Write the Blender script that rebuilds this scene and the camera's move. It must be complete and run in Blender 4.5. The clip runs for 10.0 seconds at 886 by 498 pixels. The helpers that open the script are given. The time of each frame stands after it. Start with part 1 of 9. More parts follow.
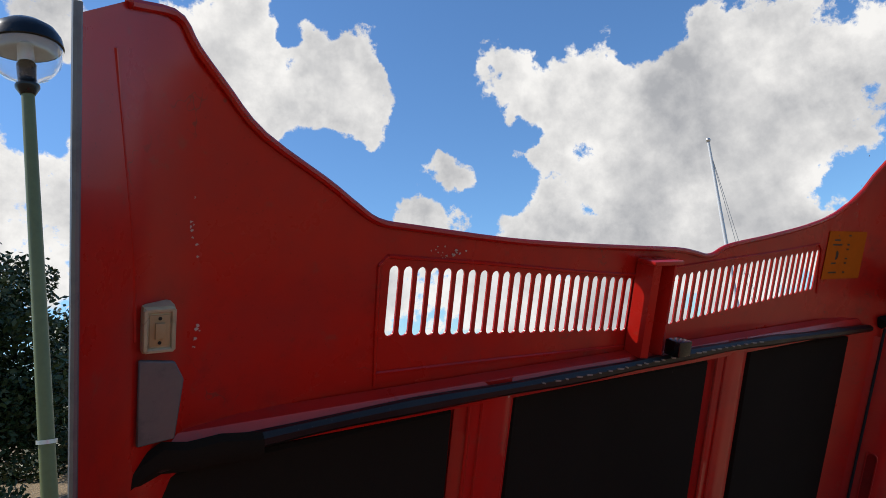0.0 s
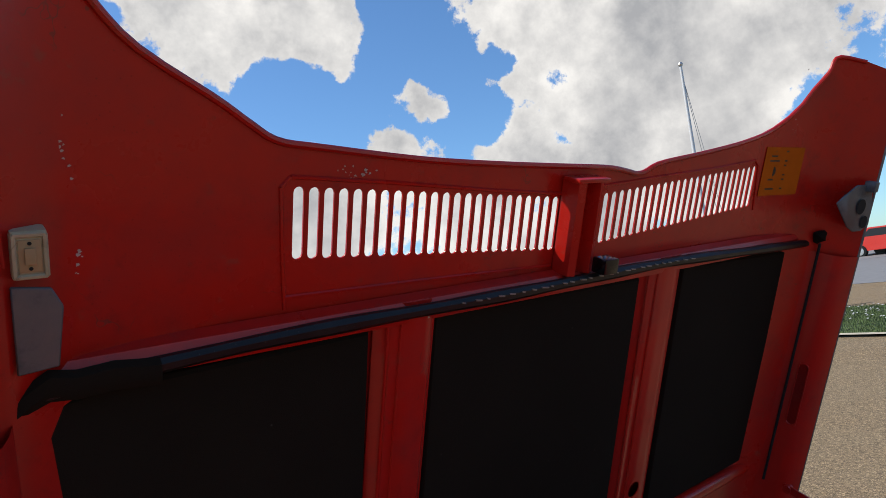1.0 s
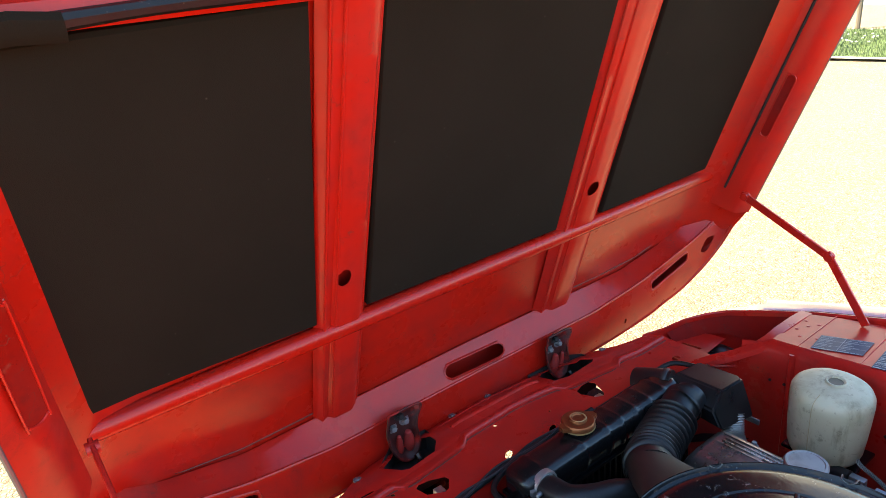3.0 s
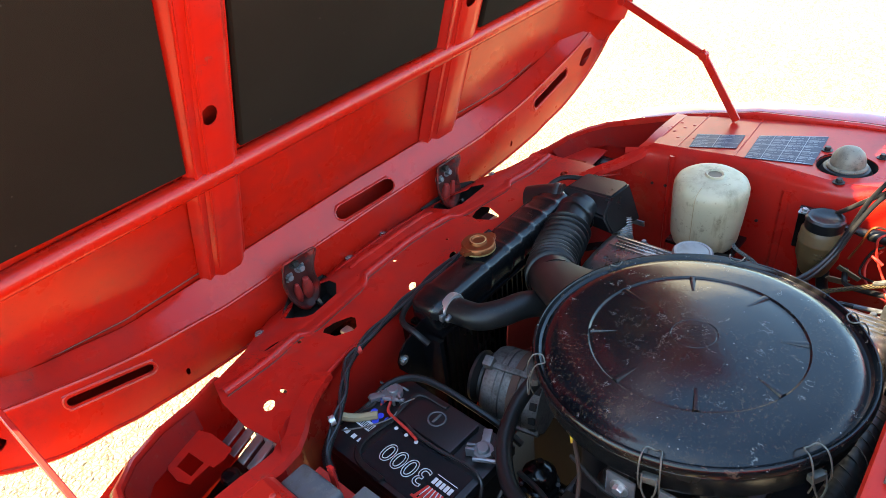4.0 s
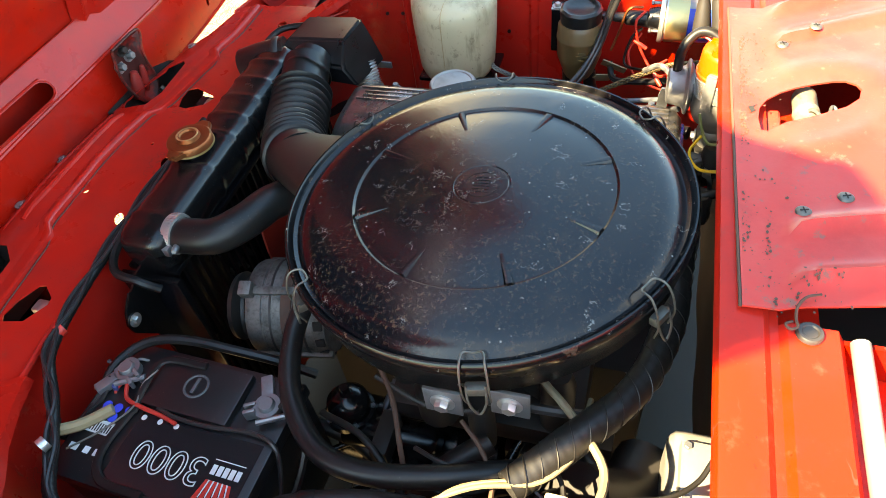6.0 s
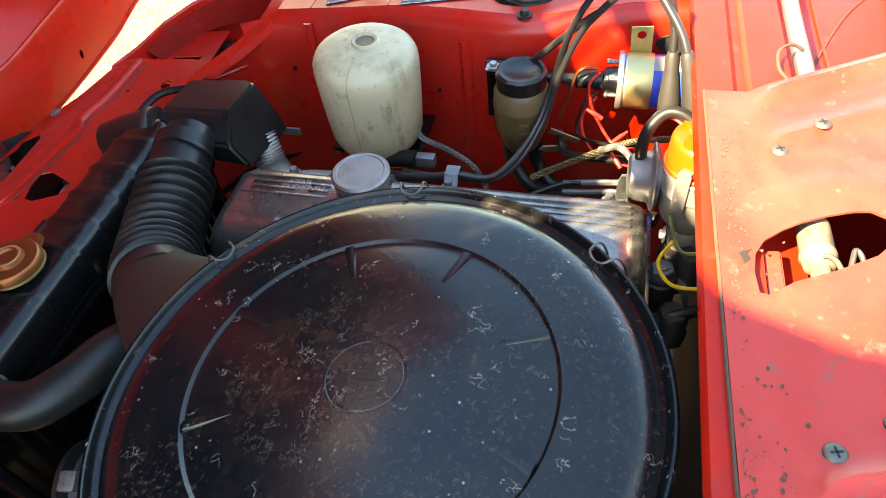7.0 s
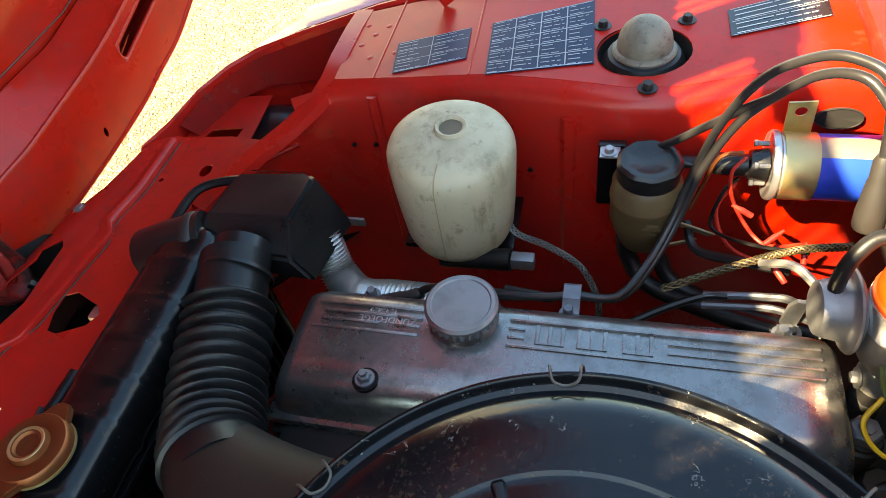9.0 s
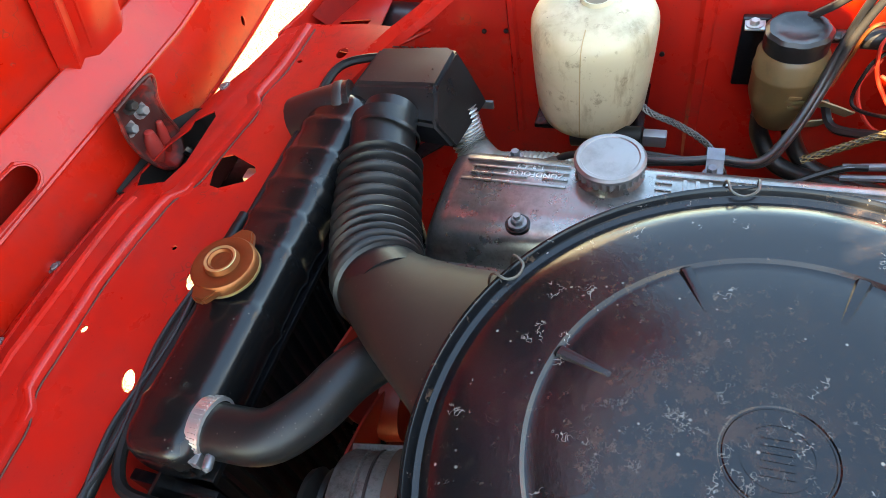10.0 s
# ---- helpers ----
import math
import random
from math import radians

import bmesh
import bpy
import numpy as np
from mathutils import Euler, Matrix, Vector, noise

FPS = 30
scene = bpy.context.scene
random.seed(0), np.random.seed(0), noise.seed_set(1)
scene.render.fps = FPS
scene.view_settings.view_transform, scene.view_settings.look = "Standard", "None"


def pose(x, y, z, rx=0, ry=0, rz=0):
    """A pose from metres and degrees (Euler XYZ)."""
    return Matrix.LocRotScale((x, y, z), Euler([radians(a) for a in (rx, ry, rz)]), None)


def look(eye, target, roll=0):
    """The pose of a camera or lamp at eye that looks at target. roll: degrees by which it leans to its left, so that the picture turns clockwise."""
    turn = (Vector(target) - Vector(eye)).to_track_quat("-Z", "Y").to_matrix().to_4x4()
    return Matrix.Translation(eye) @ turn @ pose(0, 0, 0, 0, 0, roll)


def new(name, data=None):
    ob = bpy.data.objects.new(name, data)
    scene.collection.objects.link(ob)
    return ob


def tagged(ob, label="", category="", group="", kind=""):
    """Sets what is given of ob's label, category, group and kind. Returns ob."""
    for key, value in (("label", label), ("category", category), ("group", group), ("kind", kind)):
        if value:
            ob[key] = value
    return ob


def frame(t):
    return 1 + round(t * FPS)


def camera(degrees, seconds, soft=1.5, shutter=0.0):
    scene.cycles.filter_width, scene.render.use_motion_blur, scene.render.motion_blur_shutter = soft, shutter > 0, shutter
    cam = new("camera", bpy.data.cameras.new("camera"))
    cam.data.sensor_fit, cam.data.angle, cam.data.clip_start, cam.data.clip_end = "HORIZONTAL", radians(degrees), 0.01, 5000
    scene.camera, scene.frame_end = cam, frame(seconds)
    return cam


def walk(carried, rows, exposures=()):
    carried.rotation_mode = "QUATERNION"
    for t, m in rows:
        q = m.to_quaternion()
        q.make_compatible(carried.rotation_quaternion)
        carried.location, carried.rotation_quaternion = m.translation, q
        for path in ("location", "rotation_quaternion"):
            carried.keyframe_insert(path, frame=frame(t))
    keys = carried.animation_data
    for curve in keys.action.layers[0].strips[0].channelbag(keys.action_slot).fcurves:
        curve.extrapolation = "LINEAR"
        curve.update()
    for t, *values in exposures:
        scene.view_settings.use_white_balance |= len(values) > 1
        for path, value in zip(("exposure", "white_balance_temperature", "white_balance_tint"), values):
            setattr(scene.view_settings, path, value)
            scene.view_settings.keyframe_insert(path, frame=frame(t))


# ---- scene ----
cam = camera(67.3, 10.0, soft=0.8)
PATH = [
    (0, (-0.885, -0.218, 1.625), (0.293, 1.359, 1.974), -5.7),
    (0.5, (-0.846, -0.232, 1.618), (0.38, 1.325, 1.889), -6.7),
    (1, (-0.816, -0.246, 1.605), (0.418, 1.321, 1.745), -7.3),
    (1.5, (-0.789, -0.266, 1.591), (0.407, 1.337, 1.558), -7.2),
    (2, (-0.774, -0.26, 1.576), (0.378, 1.356, 1.329), -6.9),
    (2.2, (-0.768, -0.261, 1.573), (0.369, 1.35, 1.234), -6.4),
    (3.3, (-0.744, -0.244, 1.555), (0.355, 1.192, 0.701), -5.1),
    (3.5, (-0.741, -0.231, 1.534), (0.385, 1.119, 0.581), -5.2),
    (4, (-0.741, -0.199, 1.5), (0.45, 0.951, 0.377), -6.7),
    (4.5, (-0.741, -0.153, 1.464), (0.502, 0.753, 0.186), -9.6),
    (5, (-0.736, -0.113, 1.404), (0.517, 0.514, -0.023), -10.0),
    (5.2, (-0.718, -0.111, 1.386), (0.546, 0.427, -0.068), -9.0),
    (6.3, (-0.491, -0.135, 1.348), (0.757, 0.368, -0.132), -8.8),
    (6.5, (-0.446, -0.125, 1.336), (0.813, 0.356, -0.142), -8.3),
    (7, (-0.313, -0.132, 1.303), (0.963, 0.301, -0.176), -7.9),
    (7.5, (-0.204, -0.131, 1.293), (1.082, 0.261, -0.188), -7.7),
    (8, (-0.124, -0.106, 1.3), (1.167, 0.287, -0.176), -8.6),
    (8.5, (-0.119, -0.053, 1.29), (1.164, 0.372, -0.185), -9.8),
    (9, (-0.136, 0.004, 1.291), (1.124, 0.486, -0.185), -11.4),
    (9.5, (-0.193, 0.045, 1.275), (1.022, 0.588, -0.218), -12.8),
    (10, (-0.259, 0.073, 1.267), (0.874, 0.688, -0.262), -14.8),
]
# the film camera opens up as it turns down into the shaded bay
EXPOSURE = [(0.0, 0.11, 6600, 10), (1.0, 0.13, 6700, 10), (1.5, 0.29, 6900, 8), (2.2, 1.26, 7600, 8), (3.3, 3.11, 9000, 6), (4.0, 3.33, 9800, 4), (5.0, 3.55, 11800, 3), (6.3, 3.56, 13000, 3), (7.5, 3.23, 12000, 4), (8.0, 2.88, 12000, 4), (9.0, 3.01, 12200, 4), (9.5, 3.38, 13400, 6), (10.0, 4.15, 14800, 9)]
walk(cam, [(t, look(eye, target, roll)) for t, eye, target, roll in PATH], EXPOSURE)

# ---- light and air ----
SUN_TO = Vector((-0.70, 0.62, 1.0)).normalized()
sun = new("sun", bpy.data.lights.new("sun", "SUN"))
sun.data.energy, sun.data.angle, sun.data.color = 5.0, radians(0.53), (1.0, 0.95, 0.87)
sun.matrix_world = look((0, 0, 0), -SUN_TO) 
world = bpy.data.worlds.new("sky")
scene.world = world
world.use_nodes = True


def build_sky():
    nt = world.node_tree
    nt.nodes.clear()
    nd = nt.nodes.new
    lk = nt.links.new

    def math_node(op, a, b=None, c=None):
        n = nd("ShaderNodeMath")
        n.operation = op
        for i, v in enumerate((a, b, c)):
            if v is None:
                continue
            if isinstance(v, (int, float)):
                n.inputs[i].default_value = v
            else:
                lk(v, n.inputs[i])
        return n.outputs[0]

    out, bg = nd("ShaderNodeOutputWorld"), nd("ShaderNodeBackground")
    sky = nd("ShaderNodeTexSky")
    sky.sky_type, sky.sun_disc = "NISHITA", False
    sky.sun_elevation = math.asin(SUN_TO.z)
    sky.sun_rotation = math.atan2(SUN_TO.x, SUN_TO.y)
    sky.air_density, sky.dust_density, sky.ozone_density = 1.0, 0.3, 2.5
    tc = nd("ShaderNodeTexCoord")
    way = tc.outputs["Generated"]
    n1 = nd("ShaderNodeTexNoise")
    n1.inputs["Scale"].default_value, n1.inputs["Detail"].default_value, n1.inputs["Roughness"].default_value = 8.0, 13.0, 0.62
    lk(way, n1.inputs["Vector"])
    n0 = nd("ShaderNodeTexNoise")
    n0.inputs["Scale"].default_value, n0.inputs["Detail"].default_value = 2.6, 3.0
    lk(way, n0.inputs["Vector"])
    field = math_node("ADD", math_node("MULTIPLY", n1.outputs["Fac"], 0.80), math_node("MULTIPLY", n0.outputs["Fac"], 0.20))
    n3 = nd("ShaderNodeTexNoise")
    n3.inputs["Scale"].default_value, n3.inputs["Detail"].default_value, n3.inputs["Roughness"].default_value = 24.0, 9.0, 0.65
    lk(way, n3.inputs["Vector"])
    field = math_node("ADD", field, math_node("MULTIPLY_ADD", n3.outputs["Fac"], 0.46, -0.23))
    # heaps of cumulus and the blue gaps between them, as directions, widths and amounts
    for cx, cy, cz, r, k in CLOUDS:
        d = nd("ShaderNodeVectorMath")
        d.operation = "DISTANCE"
        lk(way, d.inputs[0])
        d.inputs[1].default_value = (cx, cy, cz)
        q = math_node("DIVIDE", d.outputs["Value"], r)
        q = math_node("SUBTRACT", 1.0, math_node("MULTIPLY", q, q))
        field = math_node("MULTIPLY_ADD", math_node("MAXIMUM", q, 0.0), k, field)
    ramp = nd("ShaderNodeMapRange")
    ramp.interpolation_type = "SMOOTHSTEP"
    ramp.inputs[1].default_value, ramp.inputs[2].default_value = 0.560, 0.625
    lk(field, ramp.inputs[0])
    # thick middles turn grey underneath
    n2 = nd("ShaderNodeTexNoise")
    n2.inputs["Scale"].default_value, n2.inputs["Detail"].default_value, n2.inputs["Roughness"].default_value = 9.0, 10.0, 0.6
    lk(way, n2.inputs["Vector"])
    shade = math_node("ADD", math_node("MULTIPLY_ADD", n2.outputs["Fac"], 1.5, 0.30), math_node("MULTIPLY", math_node("MINIMUM", field, 0.82), -0.85))
    r2 = nd("ShaderNodeValToRGB")
    r2.color_ramp.elements[0].position, r2.color_ramp.elements[1].position = 0.12, 0.72
    r2.color_ramp.elements[0].color, r2.color_ramp.elements[1].color = (7.6, 7.85, 8.4, 1), (17.2, 17.1, 16.9, 1)
    lk(shade, r2.inputs[0])
    tint = nd("ShaderNodeMix")
    tint.data_type, tint.blend_type = "RGBA", "MULTIPLY"
    tint.inputs[0].default_value = 1.0
    tint.inputs[7].default_value = (1.64, 2.36, 3.00, 1)
    lk(sky.outputs[0], tint.inputs[6])
    mix = nd("ShaderNodeMix")
    mix.data_type = "RGBA"
    lk(ramp.outputs[0], mix.inputs[0])
    lk(tint.outputs[2], mix.inputs[6])
    lk(r2.outputs[0], mix.inputs[7])
    lk(mix.outputs[2], bg.inputs[0])
    bg.inputs[1].default_value = 0.050
    lk(bg.outputs[0], out.inputs[0])


CLOUDS = [
    (0.620, -0.150, 0.770, 0.600, -0.20),
    (0.050, -0.300, 0.950, 0.550, -0.16),
    (0.313, 0.836, 0.450, 0.130, 0.20),
    (0.328, 0.865, 0.380, 0.080, 0.15),
    (0.255, 0.843, 0.474, 0.090, 0.14),
    (0.439, 0.774, 0.456, 0.085, 0.16),
    (0.484, 0.788, 0.385, 0.075, 0.18),
    (0.413, 0.821, 0.394, 0.060, 0.15),
    (0.611, 0.654, 0.446, 0.075, 0.16),
    (0.641, 0.660, 0.393, 0.080, 0.16),
    (0.703, 0.613, 0.359, 0.100, 0.16),
    (0.783, 0.532, 0.323, 0.160, 0.18),
    (0.850, 0.398, 0.345, 0.180, 0.22),
    (0.909, 0.338, 0.246, 0.140, 0.16),
    (0.840, 0.500, 0.211, 0.150, 0.18),
    (0.748, 0.623, 0.230, 0.110, 0.18),
    (0.695, 0.693, 0.193, 0.075, 0.16),
    (0.586, 0.755, 0.293, 0.045, 0.14),
    (0.614, 0.740, 0.274, 0.025, 0.12),
    (0.523, 0.812, 0.260, 0.050, 0.14),
    (0.557, 0.800, 0.224, 0.045, 0.14),
    (0.060, 0.958, 0.260, 0.170, 0.26),
    (0.094, 0.885, 0.457, 0.060, 0.22),
    (0.909, 0.392, 0.144, 0.060, 0.12),
    (0.380, 0.900, 0.130, 0.130, 0.12),
    (0.420, 0.895, 0.140, 0.150, 0.26),
    (0.560, 0.820, 0.130, 0.130, 0.24),
    (0.700, 0.705, 0.110, 0.130, 0.26),
    (0.800, 0.595, 0.105, 0.120, 0.24),
    (0.880, 0.465, 0.105, 0.110, 0.24),
    (0.500, 0.000, 0.866, 0.330, -0.22),
    (0.367, 0.798, 0.478, 0.024, -0.17),
    (0.356, 0.781, 0.513, 0.034, -0.20),
    (0.375, 0.815, 0.441, 0.018, -0.12),
    (0.455, 0.783, 0.424, 0.024, -0.13),
    (0.421, 0.748, 0.513, 0.055, -0.22),
    (0.497, 0.727, 0.473, 0.050, -0.22),
    (0.619, 0.718, 0.320, 0.055, -0.24),
    (0.583, 0.725, 0.366, 0.040, -0.20),
    (0.670, 0.667, 0.326, 0.030, -0.16),
    (0.733, 0.614, 0.293, 0.030, -0.17),
    (0.762, 0.584, 0.279, 0.024, -0.12),
    (0.244, 0.826, 0.508, 0.040, -0.16),
    (0.545, 0.718, 0.430, 0.075, -0.26),
    (0.424, 0.855, 0.300, 0.085, -0.22),
    (0.600, 0.600, 0.528, 0.160, -0.24),
    (0.759, 0.496, 0.425, 0.060, -0.22),
    (0.546, 0.762, 0.348, 0.055, -0.18),
    (0.660, 0.705, 0.258, 0.050, -0.16),
    (0.917, 0.353, 0.184, 0.060, -0.20),
    (0.073, 0.925, 0.372, 0.080, -0.24),
    (0.170, 0.880, 0.440, 0.060, -0.16),
]
build_sky()

# ---- materials ----


class Mat:
    """A node material with a few handy helpers."""

    def __init__(self, name, color, rough=0.5, metal=0.0, coat=0.0, spec=0.5):
        self.m = bpy.data.materials.new(name)
        self.m.use_nodes = True
        self.nt = self.m.node_tree
        self.b = self.nt.nodes["Principled BSDF"]
        self.b.inputs["Base Color"].default_value = (*color, 1)
        self.b.inputs["Roughness"].default_value = rough
        self.b.inputs["Metallic"].default_value = metal
        self.b.inputs["Coat Weight"].default_value = coat
        self.b.inputs["Coat Roughness"].default_value = 0.06
        self.b.inputs["Specular IOR Level"].default_value = spec
        self.col = None
        self.color = color
        self.tc = self.nt.nodes.new("ShaderNodeTexCoord")
        self.height = None

    def noise(self, scale, detail=4.0, rough=0.55, stretch=(1, 1, 1)):
        n = self.nt.nodes.new("ShaderNodeTexNoise")
        n.inputs["Scale"].default_value, n.inputs["Detail"].default_value, n.inputs["Roughness"].default_value = scale, detail, rough
        mp = self.nt.nodes.new("ShaderNodeMapping")
        mp.inputs["Scale"].default_value = stretch
        self.nt.links.new(self.tc.outputs["Object"], mp.inputs[0])
        self.nt.links.new(mp.outputs[0], n.inputs["Vector"])
        return n.outputs["Fac"]

    def voronoi(self, scale, feature="F1", out="Distance"):
        n = self.nt.nodes.new("ShaderNodeTexVoronoi")
        n.feature = feature
        n.inputs["Scale"].default_value = scale
        self.nt.links.new(self.tc.outputs["Object"], n.inputs["Vector"])
        return n.outputs[out]

    def ramp(self, fac, lo, hi):
        r = self.nt.nodes.new("ShaderNodeMapRange")
        r.inputs[1].default_value, r.inputs[2].default_value = lo, hi
        self.nt.links.new(fac, r.inputs[0])
        return r.outputs[0]

    def fold(self, a):
        n = self.nt.nodes.new("ShaderNodeMath")
        n.operation = "SUBTRACT"
        n.inputs[1].default_value = 0.5
        self.nt.links.new(a, n.inputs[0])
        q = self.nt.nodes.new("ShaderNodeMath")
        q.operation = "ABSOLUTE"
        self.nt.links.new(n.outputs[0], q.inputs[0])
        return q.outputs[0]

    def near(self, p):
        n = self.nt.nodes.new("ShaderNodeVectorMath")
        n.operation = "DISTANCE"
        self.nt.links.new(self.tc.outputs["Object"], n.inputs[0])
        n.inputs[1].default_value = p
        return n.outputs["Value"]

    def times(self, a, b):
        n = self.nt.nodes.new("ShaderNodeMath")
        n.operation = "MULTIPLY"
        self.nt.links.new(a, n.inputs[0])
        if isinstance(b, float):
            n.inputs[1].default_value = b
        else:
            self.nt.links.new(b, n.inputs[1])
        return n.outputs[0]

    def over(self, fac, color, amount=1.0):
        """Lays a colour over what is there, where fac is high."""
        mix = self.nt.nodes.new("ShaderNodeMix")
        mix.data_type = "RGBA"
        if amount != 1.0:
            fac = self.times(fac, amount)
        self.nt.links.new(fac, mix.inputs[0])
        if self.col is None:
            mix.inputs[6].default_value = (*self.color, 1)
        else:
            self.nt.links.new(self.col, mix.inputs[6])
        mix.inputs[7].default_value = (*color, 1)
        self.col = mix.outputs[2]
        self.nt.links.new(self.col, self.b.inputs["Base Color"])
        return self

    def rough(self, fac, lo, hi):
        r = self.nt.nodes.new("ShaderNodeMapRange")
        r.inputs[3].default_value, r.inputs[4].default_value = lo, hi
        self.nt.links.new(fac, r.inputs[0])
        self.nt.links.new(r.outputs[0], self.b.inputs["Roughness"])
        return self

    def bump(self, fac, strength, dist):
        n = self.nt.nodes.new("ShaderNodeBump")
        n.inputs["Strength"].default_value, n.inputs["Distance"].default_value = strength, dist
        self.nt.links.new(fac, n.inputs["Height"])
        if self.height is not None:
            self.nt.links.new(self.height, n.inputs["Normal"])
        self.height = n.outputs["Normal"]
        self.nt.links.new(self.height, self.b.inputs["Normal"])
        return self


def paint(name, color, wear=0.3, gloss=0.22):
    m = Mat(name, color, gloss, 0, 0.08, 0.32)
    dust = m.noise(9, 6, 0.6)
    m.over(m.ramp(dust, 0.45, 0.72), tuple(c * 0.55 + 0.012 for c in color), 0.55)
    m.over(m.times(m.ramp(m.noise(30, 7, 0.75), 0.52, 0.66), m.ramp(m.noise(4.5, 3), 0.42, 0.60)), tuple(c * 0.45 + 0.006 for c in color), 0.55)
    m.over(m.ramp(m.noise(38, 5, 0.7), 0.60, 0.72), (0.16, 0.07, 0.045), wear)
    m.over(m.ramp(m.voronoi(60), 0.05, 0.0), (0.05, 0.02, 0.015), wear)
    m.over(m.times(m.ramp(m.fold(m.noise(16, 3, 0.6)), 0.006, 0.002), m.ramp(m.noise(11, 2), 0.58, 0.64)), (0.10, 0.035, 0.025), wear * 2)
    m.over(m.times(m.ramp(m.voronoi(150), 0.16, 0.06), m.ramp(m.noise(18, 3), 0.50, 0.58)), tuple(c * 0.4 for c in color), 0.6)
    m.over(m.times(m.ramp(m.voronoi(190), 0.13, 0.05), m.ramp(m.noise(13, 3), 0.56, 0.66)), (0.44, 0.10, 0.07), 0.3)
    m.rough(dust, gloss * 0.7, gloss * 2.0)
    m.bump(m.noise(5, 2), 0.15, 0.004).bump(m.noise(320, 2), 0.06, 0.0004)
    return m.m


RED = paint("red_paint", (0.47, 0.0120, 0.0078))
RED_BON = paint("red_bonnet_paint", (0.405, 0.0095, 0.0048))
RED_OUT = paint("polished_red_paint", (0.48, 0.016, 0.009), 0.1, 0.12)
RED_OUT.node_tree.nodes["Principled BSDF"].inputs["Coat Weight"].default_value = 1.0
# body red with a touch more green, tinting the tops as if sunlit
RED_TOP = paint("sunlit_tint_red_paint", (0.47, 0.0150, 0.0085), 0.28, 0.24)
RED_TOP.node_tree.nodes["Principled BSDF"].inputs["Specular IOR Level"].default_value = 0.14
# darker, matt copy of the red for recessed faces
RED_DULL = paint("dull_dark_red", (0.22, 0.006, 0.004), 0.3, 0.45)
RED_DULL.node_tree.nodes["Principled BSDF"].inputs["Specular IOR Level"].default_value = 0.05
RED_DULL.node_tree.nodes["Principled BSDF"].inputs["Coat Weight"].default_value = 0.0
RED_IN = paint("red_inner_paint", (0.43, 0.0110, 0.0068), 0.22, 0.26)
mw = Mat("worn_red_paint", (0.47, 0.026, 0.019), 0.40, 0, 0.1, 0.3)
mw.over(mw.ramp(mw.noise(7, 6, 0.65), 0.42, 0.76), (0.49, 0.055, 0.040), 0.8)
mw.over(mw.ramp(mw.noise(15, 6, 0.7), 0.52, 0.66), (0.38, 0.022, 0.016), 0.7)
mw.over(mw.ramp(mw.noise(48, 6, 0.75), 0.60, 0.68), (0.14, 0.07, 0.05), 0.8)
mw.over(mw.times(mw.ramp(mw.noise(190, 4, 0.7), 0.60, 0.66), mw.ramp(mw.noise(20, 3), 0.50, 0.60)), (0.15, 0.06, 0.04), 0.8)
mw.over(mw.ramp(mw.voronoi(42), 0.10, 0.02), (0.20, 0.09, 0.06), 0.6)
mw.bump(mw.noise(70, 5), 0.25, 0.001)
RED_WORN = mw.m

mh = Mat("hinge_worn_paint", (0.30, 0.010, 0.007), 0.5, 0, 0, 0.3)
mh.over(mh.ramp(mh.noise(24, 5, 0.65), 0.36, 0.50), (0.018, 0.0075, 0.0065), 0.90)
mh.rough(mh.noise(30, 4), 0.3, 0.7)
HINGE = mh.m
HINGE_FOOT = paint("worn_hinge_red", (0.30, 0.020, 0.016), 0.8, 0.30)

mf = Mat("foam_pad", (0.0108, 0.0080, 0.0056), 0.95, 0, 0, 0.08)
mf.over(mf.ramp(mf.noise(3, 4), 0.3, 0.75), (0.0165, 0.0125, 0.0092), 0.8)
mf.over(mf.ramp(mf.voronoi(26), 0.04, 0.0), (0.10, 0.09, 0.08), 0.8)
mf.bump(mf.noise(900, 2), 0.5, 0.0008).bump(mf.noise(40, 3), 0.2, 0.002)
FOAM = mf.m

ml = Mat("black_enamel_lid", (0.0030, 0.0034, 0.0050), 0.16, 0, 0.0, 0.36)
dirt = ml.noise(6, 7, 0.65)
ml.over(ml.ramp(dirt, 0.50, 0.72), (0.016, 0.010, 0.007), 0.6)
ml.over(ml.ramp(ml.noise(34, 8, 0.8), 0.56, 0.70), (0.030, 0.017, 0.011), 0.6)
ml.over(ml.ramp(ml.noise(170, 5, 0.8), 0.53, 0.64), (0.018, 0.012, 0.0085), 0.5)
near = ml.ramp(ml.near((-0.110, 0.040, 0.922)), 0.070, 0.020)
squiggle = ml.ramp(ml.fold(ml.noise(130, 3, 0.7)), 0.024, 0.010)
ml.over(ml.times(ml.times(squiggle, ml.ramp(ml.noise(80, 2, 0.5), 0.54, 0.58)), near), (0.17, 0.14, 0.115), 0.5)
ml.over(ml.times(ml.ramp(ml.noise(120, 6, 0.8), 0.61, 0.67), ml.ramp(ml.noise(9, 3), 0.50, 0.66)), (0.15, 0.10, 0.07), 0.6)
ml.over(ml.times(ml.ramp(ml.fold(ml.noise(70, 3, 0.7)), 0.014, 0.005), ml.ramp(ml.noise(48, 1, 0.5), 0.66, 0.69)), (0.22, 0.20, 0.18), 0.6)
ml.over(ml.times(ml.ramp(ml.voronoi(110), 0.13, 0.06), ml.ramp(ml.noise(25, 2), 0.56, 0.62)), (0.30, 0.27, 0.24), 0.7)
ml.over(ml.times(ml.ramp(ml.noise(210, 5, 0.8), 0.55, 0.62), ml.ramp(ml.noise(7, 4, 0.6), 0.42, 0.62)), (0.075, 0.042, 0.024), 0.6)
